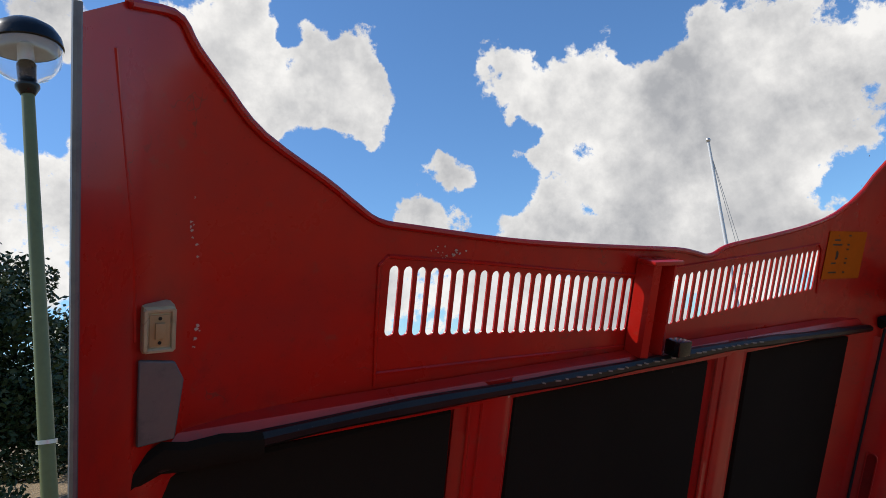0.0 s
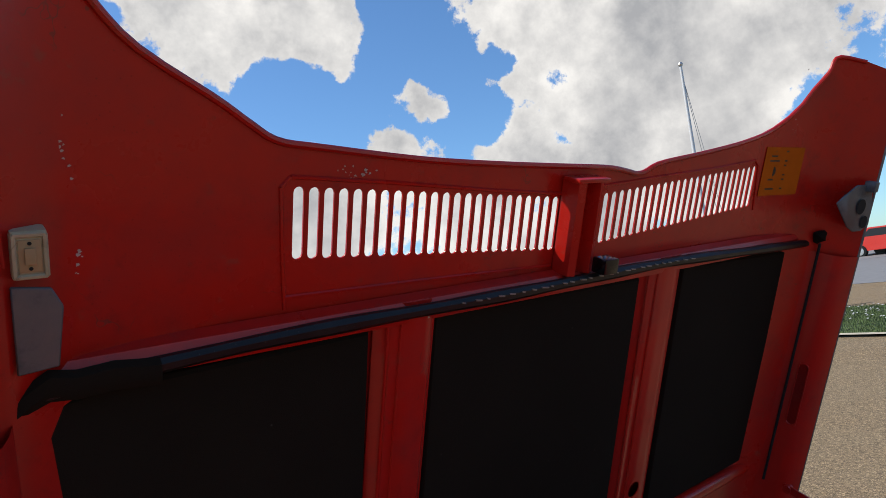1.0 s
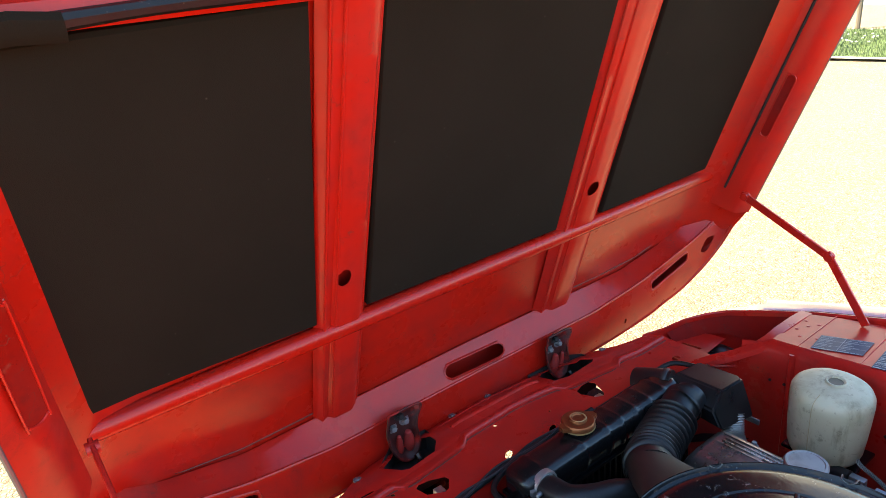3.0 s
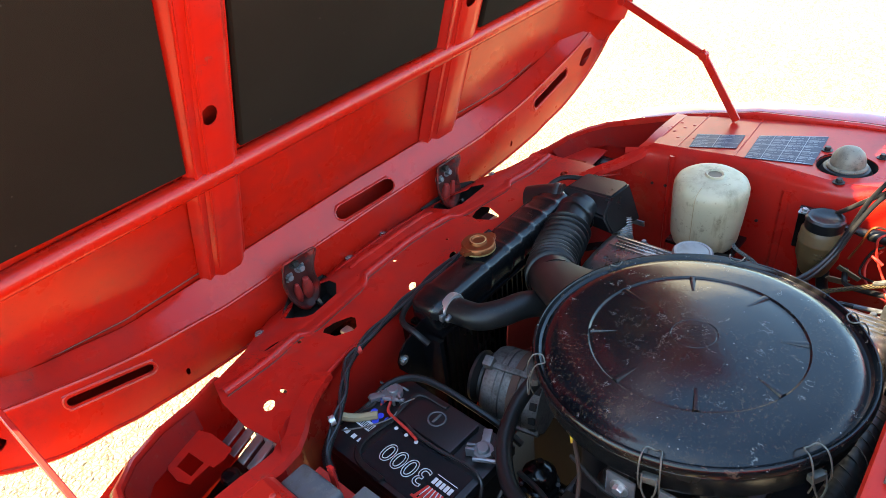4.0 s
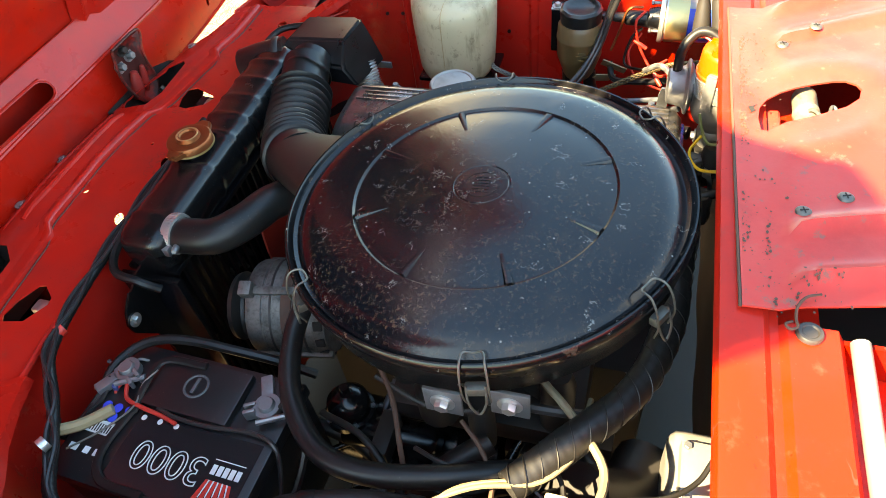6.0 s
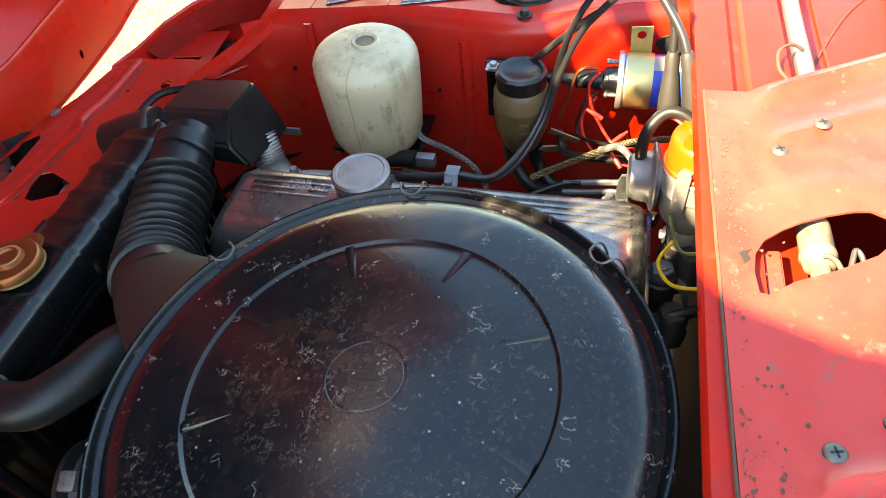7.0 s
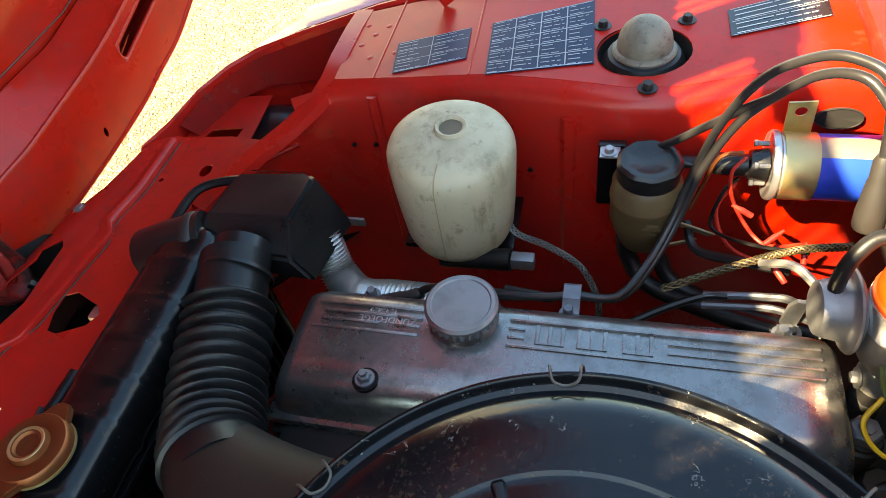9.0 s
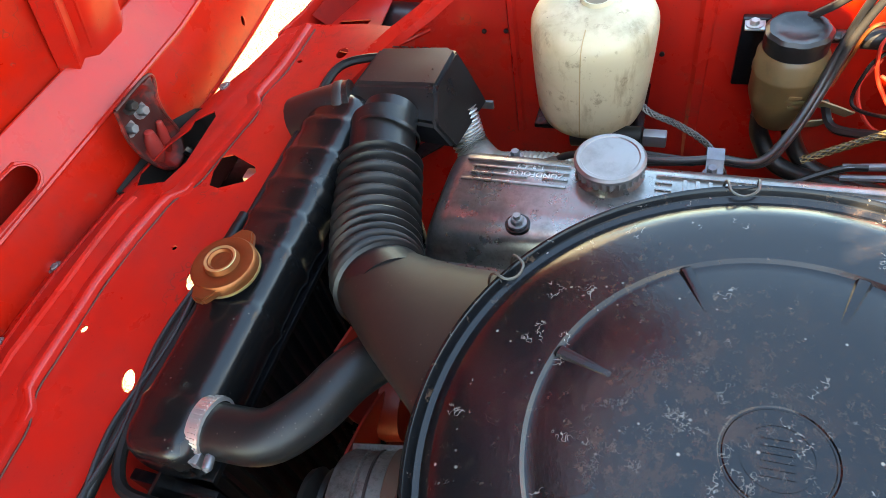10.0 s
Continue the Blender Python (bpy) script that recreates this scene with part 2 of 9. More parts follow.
ml.over(ml.times(ml.ramp(ml.noise(55, 6, 0.75), 0.46, 0.60), ml.ramp(ml.near((-0.095, 0.045, 0.922)), 0.10, 0.02)), (0.030, 0.013, 0.008), 0.8)
ml.rough(ml.noise(11, 8, 0.7), 0.06, 0.36)
ml.bump(ml.noise(4, 3), 0.25, 0.004).bump(ml.noise(220, 3), 0.2, 0.0006)
LID = ml.m
mr = Mat("chipped_rim", (0.004, 0.004, 0.0045), 0.2, 0, 0, 0.28)
mr.over(mr.ramp(mr.noise(60, 6, 0.75), 0.58, 0.64), (0.07, 0.04, 0.027), 0.8)
mr.over(mr.ramp(mr.noise(130, 4, 0.7), 0.65, 0.70), (0.25, 0.22, 0.19), 0.8)
mr.rough(mr.noise(40, 4), 0.06, 0.30)
RIM = mr.m



def dusty(material):
    """Pale dust specks and dull smears over a dark part."""
    nt = material.node_tree
    b = nt.nodes["Principled BSDF"]
    old = b.inputs["Base Color"].links[0].from_socket
    tc = nt.nodes.new("ShaderNodeTexCoord")
    v = nt.nodes.new("ShaderNodeTexVoronoi")
    v.inputs["Scale"].default_value = 160.0
    n = nt.nodes.new("ShaderNodeTexNoise")
    n.inputs["Scale"].default_value, n.inputs["Detail"].default_value = 21.0, 4.0
    for q in (v, n):
        nt.links.new(tc.outputs["Object"], q.inputs["Vector"])
    a, c = nt.nodes.new("ShaderNodeMapRange"), nt.nodes.new("ShaderNodeMapRange")
    a.inputs[1].default_value, a.inputs[2].default_value = 0.15, 0.05
    c.inputs[1].default_value, c.inputs[2].default_value = 0.47, 0.58
    nt.links.new(v.outputs["Distance"], a.inputs[0])
    nt.links.new(n.outputs["Fac"], c.inputs[0])
    k = nt.nodes.new("ShaderNodeMath")
    k.operation = "MULTIPLY"
    nt.links.new(a.outputs[0], k.inputs[0])
    nt.links.new(c.outputs[0], k.inputs[1])
    mix = nt.nodes.new("ShaderNodeMix")
    mix.data_type = "RGBA"
    nt.links.new(k.outputs[0], mix.inputs[0])
    nt.links.new(old, mix.inputs[6])
    mix.inputs[7].default_value = (0.060, 0.052, 0.043, 1)
    nt.links.new(mix.outputs[2], b.inputs["Base Color"])


mb = Mat("black_paint_metal", (0.0042, 0.0042, 0.0046), 0.25, 0, 0.0, 0.40)
mb.over(mb.ramp(mb.noise(30, 6, 0.7), 0.60, 0.72), (0.035, 0.028, 0.022), 0.6)
mb.rough(mb.noise(12, 5), 0.08, 0.40)
BLACK_METAL = mb.m
mb = Mat("black_rubber", (0.0068, 0.0066, 0.0068), 0.45, 0, 0, 0.32)
mb.over(mb.ramp(mb.noise(14, 5, 0.7), 0.45, 0.8), (0.020, 0.018, 0.016), 0.6)
mb.rough(mb.noise(20, 6, 0.7), 0.18, 0.60)
mb.bump(mb.noise(240, 3), 0.15, 0.0005)
RUBBER = mb.m
mb = Mat("black_plastic", (0.006, 0.006, 0.0065), 0.30, 0, 0, 0.45)
mb.over(mb.ramp(mb.noise(11, 5, 0.6), 0.45, 0.8), (0.022, 0.020, 0.018), 0.5)
mb.rough(mb.noise(17, 6, 0.7), 0.14, 0.50)
mb.bump(mb.noise(600, 2), 0.2, 0.0003).bump(mb.noise(28, 4), 0.12, 0.002)
PLASTIC = mb.m
mb = Mat("brown_black_duct", (0.015, 0.0095, 0.0075), 0.5, 0, 0, 0.3)
mb.over(mb.ramp(mb.noise(25, 6, 0.7), 0.5, 0.75), (0.026, 0.018, 0.013), 0.6)
DUCT = mb.m
for mm_ in (BLACK_METAL, RUBBER, PLASTIC, DUCT):
    dusty(mm_)


def metal(name, color, rough=0.35, dirty=0.5):
    m = Mat(name, color, rough, 0.85)
    d = m.noise(22, 7, 0.7)
    m.over(m.ramp(d, 0.5, 0.75), tuple(c * 0.35 for c in color), dirty)
    m.rough(d, rough * 0.7, min(1.0, rough * 1.9))
    m.bump(m.noise(35, 4), 0.12, 0.002).bump(m.noise(260, 3), 0.2, 0.0005)
    return m.m


ALU = metal("cast_aluminium", (0.255, 0.242, 0.232), 0.22, 0.8)


def stained(material, colour, scale, lo, hi, amount):
    """Blotches and fine specks of old oil over bare metal."""
    nt = material.node_tree
    b = nt.nodes["Principled BSDF"]
    tc = nt.nodes.new("ShaderNodeTexCoord")
    for sc, k in ((scale, 1.0), (scale * 7, 0.8)):
        old = b.inputs["Base Color"].links[0].from_socket
        n, r, mix = nt.nodes.new("ShaderNodeTexNoise"), nt.nodes.new("ShaderNodeMapRange"), nt.nodes.new("ShaderNodeMix")
        n.inputs["Scale"].default_value, n.inputs["Detail"].default_value, n.inputs["Roughness"].default_value = sc, 8.0, 0.75
        nt.links.new(tc.outputs["Object"], n.inputs["Vector"])
        r.inputs[1].default_value, r.inputs[2].default_value, r.inputs[4].default_value = lo, hi, amount * k
        nt.links.new(n.outputs["Fac"], r.inputs[0])
        mix.data_type = "RGBA"
        nt.links.new(r.outputs[0], mix.inputs[0])
        nt.links.new(old, mix.inputs[6])
        mix.inputs[7].default_value = (*colour, 1)
        nt.links.new(mix.outputs[2], b.inputs["Base Color"])


stained(ALU, (0.085, 0.066, 0.054), 12.0, 0.50, 0.70, 0.55)
STEEL = metal("steel", (0.55, 0.54, 0.52), 0.28, 0.4)
ZINC = metal("yellow_zinc", (0.62, 0.47, 0.22), 0.3, 0.4)
BRASS = metal("weathered_brass", (0.26, 0.080, 0.030), 0.36, 0.6)
CHROME = metal("dull_chrome", (0.70, 0.70, 0.68), 0.18, 0.2)
GALV = metal("grey_steel", (0.26, 0.26, 0.265), 0.40, 0.5)

mp_ = Mat("aged_white_plastic", (0.43, 0.358, 0.235), 0.45, 0, 0, 0.4)
mp_.over(mp_.ramp(mp_.noise(11, 6, 0.65), 0.45, 0.64), (0.25, 0.20, 0.115), 0.6)
mp_.over(mp_.ramp(mp_.noise(60, 5, 0.7), 0.57, 0.66), (0.15, 0.115, 0.07), 0.6)
mp_.over(mp_.times(mp_.ramp(mp_.fold(mp_.noise(14, 3, 0.6)), 0.008, 0.003), mp_.ramp(mp_.noise(9, 2), 0.58, 0.64)), (0.20, 0.16, 0.10), 0.5)
mp_.over(mp_.times(mp_.ramp(mp_.noise(26, 6, 0.75, (1, 1, 0.25)), 0.54, 0.66), mp_.ramp(mp_.noise(7, 3), 0.46, 0.60)), (0.16, 0.12, 0.065), 0.6)
mp_.over(mp_.ramp(mp_.voronoi(48), 0.05, 0.02), (0.05, 0.04, 0.03), 0.8)
mp_.b.inputs["Subsurface Weight"].default_value = 0.12
mp_.b.inputs["Subsurface Radius"].default_value = (0.02, 0.015, 0.01)
BOTTLE = mp_.m
mp_ = Mat("amber_reservoir_plastic", (0.112, 0.070, 0.029), 0.4)
mp_.over(mp_.ramp(mp_.noise(40, 6, 0.7), 0.50, 0.66), (0.050, 0.033, 0.017), 0.6)
mp_.over(mp_.ramp(mp_.noise(14, 5), 0.4, 0.7), (0.12, 0.075, 0.035), 0.8)
AMBER = mp_.m


def plain(name, color, rough=0.5, metal_=0.0, var=0.35):
    m = Mat(name, color, rough, metal_)
    m.over(m.ramp(m.noise(24, 5, 0.65), 0.42, 0.75), tuple(c * 0.55 for c in color), var)
    return m.m


CAN = plain("dull_zinc", (0.27, 0.26, 0.245), 0.36, 0.55)
DUSTY_ALU = metal("dusty_aluminium", (0.17, 0.16, 0.148), 0.5, 0.7)
stained(DUSTY_ALU, (0.045, 0.034, 0.028), 30.0, 0.50, 0.64, 0.6)
RUST = plain("rust", (0.070, 0.032, 0.020), 0.85)
GLUE = plain("old_glue", (0.42, 0.30, 0.26), 0.6)
ENGINE = plain("greasy_engine_metal", (0.018, 0.0155, 0.0142), 0.5, 0.2)
# near-black for oily grime, and for depth painted in as holes and hollows
GRIME_SHADE = plain("oily_grime_and_shade", (0.0060, 0.0050, 0.0046), 0.85)
PLATE = metal("black_printed_tin_plate", (0.055, 0.055, 0.058), 0.22, 0.3)
NAVY = plain("dark_blue_label", (0.006, 0.022, 0.062), 0.4)
FADED = plain("faded_print", (0.30, 0.33, 0.37), 0.6, 0, 0.5)
INK = plain("purple_black_ink", (0.0095, 0.0070, 0.0180), 0.4)
FIREWALL = plain("dusty_bulkhead_pad", (0.020, 0.013, 0.011), 0.85, 0, 0.8)
dusty(FIREWALL)
for mm_ in (NAVY, INK):
    mm_.node_tree.nodes["Principled BSDF"].inputs["Specular IOR Level"].default_value = 0.12
WHITE = plain("white_print", (0.56, 0.56, 0.56), 0.5, 0, 0.2)
ORANGE_LABEL = plain("orange_label", (0.46, 0.100, 0.006), 0.8, 0, 0.3)
ORANGE_LABEL.node_tree.nodes["Principled BSDF"].inputs["Specular IOR Level"].default_value = 0.05
PLUGBLUE = plain("dull_blue_plug", (0.02, 0.04, 0.14), 0.5)
BLUE = plain("blue_sleeve", (0.003, 0.055, 0.55), 0.35, 0, 0.1)
ORANGE = plain("orange_cap", (0.52, 0.055, 0.010), 0.35)
OILCAP = metal("dark_grey_cap_metal", (0.25, 0.245, 0.24), 0.36, 0.5)
CLIP = metal("darkened_spring_steel", (0.13, 0.12, 0.105), 0.42, 0.7)
LOCK = metal("worn_grey_zinc", (0.16, 0.165, 0.175), 0.5, 0.7)
DULL = metal("dull_blue_grey_steel", (0.17, 0.18, 0.20), 0.42, 0.5)
CREAM = plain("cream_cable", (0.17, 0.135, 0.085), 0.5, 0, 0.6)
BRAID = metal("grey_wire_braid", (0.22, 0.21, 0.19), 0.45, 0.6)
GOLD_BRAID = metal("brass_wire_braid", (0.20, 0.14, 0.07), 0.45, 0.6)
GREY_CABLE = plain("grey_lead", (0.018, 0.017, 0.0175), 0.30)
BOOT = plain("grey_boot_rubber", (0.023, 0.020, 0.018), 0.5)
FANRED = plain("red_fan_plastic", (0.30, 0.02, 0.012), 0.45)
SEALER = plain("dark_seam_sealer", (0.07, 0.018, 0.012), 0.6)
REDWIRE = plain("red_wire", (0.55, 0.03, 0.02), 0.45)
TAPE = plain("dusty_cloth_tape", (0.0085, 0.0075, 0.0070), 0.5, 0, 0.5)
dusty(TAPE)
mq = Mat("grey_plastic", (0.058, 0.058, 0.062), 0.6)
mq.over(mq.ramp(mq.noise(60, 6, 0.75), 0.48, 0.66), (0.105, 0.098, 0.088), 0.7)
mq.over(mq.ramp(mq.noise(30, 5, 0.7), 0.54, 0.68), (0.022, 0.020, 0.019), 0.7)
mq.over(mq.ramp(mq.voronoi(210), 0.16, 0.06), (0.15, 0.14, 0.125), 0.4)
mq.bump(mq.noise(180, 4), 0.3, 0.0008)
GREYBOX = mq.m
YELLOW = plain("yellow_connector", (0.75, 0.42, 0.02), 0.45)
mq = Mat("aged_grey_cap", (0.165, 0.135, 0.098), 0.55)
mq.over(mq.ramp(mq.noise(26, 6, 0.7), 0.46, 0.62), (0.085, 0.062, 0.042), 0.8)
mq.over(mq.ramp(mq.noise(90, 5, 0.75), 0.55, 0.66), (0.045, 0.031, 0.021), 0.7)
mq.bump(mq.noise(140, 4), 0.25, 0.0008)
DOMEGREY = mq.m
TAN = plain("tan_tape", (0.30, 0.22, 0.12), 0.7)
CARDBOARD = plain("tan_plastic_block", (0.36, 0.24, 0.12), 0.6)
BLACKBOX = plain("battery_case_black", (0.0095, 0.0090, 0.0100), 0.35)
dusty(BLACKBOX)
LABELBLACK = plain("battery_label_black", (0.010, 0.010, 0.012), 0.25)
PRINTRED = plain("red_print", (0.60, 0.03, 0.02), 0.4, 0, 0.1)

mg = Mat("gravel", (0.325, 0.222, 0.112), 0.9)
mg.over(mg.ramp(mg.voronoi(58, "F1", "Color"), 0.30, 0.70), (0.54, 0.385, 0.215), 1.0)
mg.over(mg.ramp(mg.noise(90, 3), 0.50, 0.62), (0.17, 0.12, 0.065), 0.75)
mg.over(mg.ramp(mg.voronoi(58, "DISTANCE_TO_EDGE"), 0.15, 0.02), (0.085, 0.057, 0.030), 0.9)
mg.over(mg.ramp(mg.noise(0.8, 4), 0.4, 0.7), (0.30, 0.235, 0.14), 0.35)
mg.over(mg.ramp(mg.noise(26, 4, 0.8), 0.52, 0.60), (0.10, 0.068, 0.036), 0.65)
mg.over(mg.times(mg.ramp(mg.fold(mg.noise(48, 3, 0.6)), 0.045, 0.015), mg.ramp(mg.noise(21, 2), 0.40, 0.52)), (0.055, 0.036, 0.019), 0.8)
mg.bump(mg.voronoi(58, "DISTANCE_TO_EDGE"), 1.0, 0.016)
GRAVEL = mg.m
mg = Mat("grass_earth", (0.06, 0.10, 0.02), 0.9)
mg.over(mg.ramp(mg.noise(8, 6), 0.4, 0.7), (0.10, 0.14, 0.03), 0.8)
GRASS = mg.m
mg = Mat("asphalt", (0.16, 0.16, 0.165), 0.85)
mg.over(mg.ramp(mg.noise(4, 8, 0.7), 0.4, 0.7), (0.20, 0.20, 0.20), 0.8)
ASPHALT = mg.m
mg = Mat("pale_stone", (0.45, 0.40, 0.31), 0.85)
mg.over(mg.ramp(mg.noise(12, 6), 0.4, 0.7), (0.30, 0.26, 0.20), 0.7)
STONE = mg.m
mg = Mat("leaf", (0.022, 0.042, 0.010), 0.55)
mg.over(mg.ramp(mg.noise(1.3, 4), 0.4, 0.7), (0.045, 0.07, 0.015), 0.8)
LEAF = mg.m
BARK = plain("bark", (0.10, 0.075, 0.05), 0.9)
OLIVE = plain("olive_post_paint", (0.115, 0.135, 0.048), 0.45)
glass = Mat("clear_glass", (1, 1, 1), 0.03)
glass.b.inputs["Transmission Weight"].default_value = 1.0
GLASS = glass.m

# ---- building tools ----


def thing(name, label, category, at=(0, 0, 0), group="", kind=""):
    ob = new(name)
    ob.empty_display_size = 0.02
    ob.location = at
    return tagged(ob, label, category, group, kind)


def finish(bm, smooth=40.0):
    bmesh.ops.recalc_face_normals(bm, faces=bm.faces)
    if smooth:
        for f in bm.faces:
            f.smooth = True
        lim = radians(smooth)
        for e in bm.edges:
            if len(e.link_faces) == 2 and e.calc_face_angle(0.0) > lim:
                e.smooth = False


def part(name, bm, material, parent=None, label="", smooth=40.0):
    finish(bm, smooth)
    me = bpy.data.meshes.new(name)
    bm.to_mesh(me)
    bm.free()
    me.materials.append(material)
    ob = new(name, me)
    if parent is not None:
        ob.parent = parent
        base = parent.matrix_basis.copy()
        up = parent.parent
        while up is not None:
            base = up.matrix_basis @ base
            up = up.parent
        ob.matrix_basis = base.inverted()
    if label:
        ob["label"] = label
    return ob


def box(bm, lo, hi, bevel=0.0, m=None, seg=2):
    """A box between two corners, turned by m afterwards."""
    lo, hi = Vector(lo), Vector(hi)
    r = bmesh.ops.create_cube(bm, size=1.0)
    vs = r["verts"]
    for v in vs:
        v.co = Vector([lo[i] + (v.co[i] + 0.5) * (hi[i] - lo[i]) for i in range(3)])
    if bevel:
        es = list({e for v in vs for e in v.link_edges})
        r = bmesh.ops.bevel(bm, geom=es, offset=bevel, segments=seg, affect="EDGES", profile=0.6)
        vs = list({v for f in r["faces"] for v in f.verts} | {v for v in vs if v.is_valid})
    if m is not None:
        for v in vs:
            v.co = m @ v.co
    return vs


def lathe(bm, profile, m=Matrix(), seg=32, sx=1.0, sy=1.0):
    """Turns a profile of (radius, height) about z, then places it by m."""
    rings = []
    for r, h in profile:
        if r < 1e-5:
            rings.append([bm.verts.new(m @ Vector((0, 0, h)))])
        else:
            rings.append([bm.verts.new(m @ Vector((sx * r * math.cos(2 * math.pi * i / seg), sy * r * math.sin(2 * math.pi * i / seg), h))) for i in range(seg)])
    for a, b in zip(rings, rings[1:]):
        for i in range(seg):
            j = (i + 1) % seg
            if len(a) == 1 and len(b) > 1:
                bm.faces.new((a[0], b[i], b[j]))
            elif len(b) == 1 and len(a) > 1:
                bm.faces.new((a[i], a[j], b[0]))
            elif len(a) > 1:
                bm.faces.new((a[i], a[j], b[j], b[i]))
    return rings


def spline(points, n):
    """n + 1 points on a smooth curve through the given ones."""
    p = [Vector(q) for q in points]
    p = [2 * p[0] - p[1]] + p + [2 * p[-1] - p[-2]]
    out, spans = [], len(p) - 3
    for k in range(n + 1):
        s = min(k / n * spans, spans - 1e-6)
        i, t = int(s), s - int(s)
        a, b, c, d = p[i : i + 4]
        out.append(0.5 * (2 * b + (c - a) * t + (2 * a - 5 * b + 4 * c - d) * t * t + (3 * b - a - 3 * c + d) * t * t * t))
    return out


def tube(bm, points, radius, n=24, seg=10, cap=True, flat=1.0, side=None):
    """A pipe along a smooth curve; radius may be a function of 0..1. flat squeezes it across side."""
    path = spline(points, n)
    rings, up = [], Vector((0, 0, 1))
    prev = None
    for k, c in enumerate(path):
        d = (path[min(k + 1, n)] - path[max(k - 1, 0)]).normalized()
        a = prev - d * prev.dot(d) if prev is not None else (side or up).cross(d)
        if a.length < 1e-4:
            a = Vector((1, 0, 0)).cross(d)
        a.normalize()
        prev = a
        b = d.cross(a)
        r = radius(k / n) if callable(radius) else radius
        rings.append([bm.verts.new(c + r * (math.cos(2 * math.pi * i / seg) * a + flat * math.sin(2 * math.pi * i / seg) * b)) for i in range(seg)])
    for p, q in zip(rings, rings[1:]):
        for i in range(seg):
            j = (i + 1) % seg
            bm.faces.new((p[i], p[j], q[j], q[i]))
    if cap:
        bm.faces.new(rings[0][::-1])
        bm.faces.new(rings[-1])
    return path


def loft(bm, sections, closed=True, caps=True):
    """Joins rows of points, all of one length, into a skin."""
    rows = [[bm.verts.new(p) for p in s] for s in sections]
    for a, b in zip(rows, rows[1:]):
        n = len(a)
        for i in range(n if closed else n - 1):
            j = (i + 1) % n
            bm.faces.new((a[i], a[j], b[j], b[i]))
    if caps and closed:
        bm.faces.new(rows[0][::-1])
        bm.faces.new(rows[-1])
    return rows


def oval(cx, cy, a, b, n=20, turn=0.0, power=2.0):
    pts = []
    for i in range(n):
        t = 2 * math.pi * i / n
        c, s = math.cos(t), math.sin(t)
        x, y = a * math.copysign(abs(c) ** (2 / power), c), b * math.copysign(abs(s) ** (2 / power), s)
        pts.append((cx + x * math.cos(turn) - y * math.sin(turn), cy + x * math.sin(turn) + y * math.cos(turn)))
    return pts


def slot(x0, y0, x1, y1, r, n=6):
    """A long hole with round ends between two points."""
    a = math.atan2(y1 - y0, x1 - x0)
    return [(x1 + r * math.cos(a - math.pi / 2 + math.pi * i / n), y1 + r * math.sin(a - math.pi / 2 + math.pi * i / n)) for i in range(n + 1)] + [
        (x0 + r * math.cos(a + math.pi / 2 + math.pi * i / n), y0 + r * math.sin(a + math.pi / 2 + math.pi * i / n)) for i in range(n + 1)
    ]


def inside(p, poly):
    x, y = p
    odd = False
    for (x0, y0), (x1, y1) in zip(poly, poly[1:] + poly[:1]):
        if (y0 > y) != (y1 > y) and x < (x1 - x0) * (y - y0) / (y1 - y0) + x0:
            odd = not odd
    return odd


def resample(poly, step):
    out = []
    for (x0, y0), (x1, y1) in zip(poly, poly[1:] + poly[:1]):
        n = max(1, int(math.hypot(x1 - x0, y1 - y0) / step))
        out += [(x0 + (x1 - x0) * i / n, y0 + (y1 - y0) * i / n) for i in range(n)]
    return out


def sheet(bm, outline, holes, thick, place, step=0.04):
    """A pressed sheet with real holes: outline and holes in the sheet's own plane, laid into space by place(u, v, w); thick goes along w."""
    from mathutils.geometry import delaunay_2d_cdt

    loops = [resample(outline, step)] + [list(h) for h in holes]
    pts, edges = [], []
    for lp in loops:
        k = len(pts)
        pts += [Vector(p) for p in lp]
        edges += [(k + i, k + (i + 1) % len(lp)) for i in range(len(lp))]
    us, vs_ = [p[0] for p in outline], [p[1] for p in outline]
    nu, nv = int((max(us) - min(us)) / step), int((max(vs_) - min(vs_)) / step)
    for i in range(1, nu):
        for j in range(1, nv):
            p = (min(us) + (max(us) - min(us)) * i / nu + 1e-4 * j, min(vs_) + (max(vs_) - min(vs_)) * j / nv)
            if inside(p, outline) and not any(inside(p, h) for h in holes):
                pts.append(Vector(p))
    co, _, tris, *_ = delaunay_2d_cdt(pts, edges, [], 0, 1e-6)
    keep = []
    for t in tris:
        c = (sum(co[i][0] for i in t) / 3, sum(co[i][1] for i in t) / 3)
        if inside(c, loops[0]) and not any(inside(c, h) for h in holes):
            keep.append(t)
    top = {}
    bot = {}
    used = {i for t in keep for i in t}
    for i in used:
        top[i] = bm.verts.new(place(co[i][0], co[i][1], thick))
        bot[i] = bm.verts.new(place(co[i][0], co[i][1], 0.0))
    count = {}
    for t in keep:
        bm.faces.new([top[i] for i in t])
        bm.faces.new([bot[i] for i in reversed(t)])
        for a, b in zip(t, t[1:] + t[:1]) if isinstance(t, list) else zip(t, tuple(t[1:]) + tuple(t[:1])):
            count[frozenset((a, b))] = count.get(frozenset((a, b)), []) + [(a, b)]
    for ab in count.values():
        if len(ab) == 1:
            a, b = ab[0]
            bm.faces.new((top[b], top[a], bot[a], bot[b]))


def flatly(z):
    return lambda u, v, w: Vector((u, v, z + w))


def bolt(bm, m, r=0.008, h=0.006, washer=True):
    if washer:
        lathe(bm, [(0, 0), (r * 1.7, 0), (r * 1.7, 0.0015), (r, 0.0015)], m, 14)
    lathe(bm, [(r, 0.001), (r, h * 0.85), (r * 0.85, h), (0, h)], m, 6)


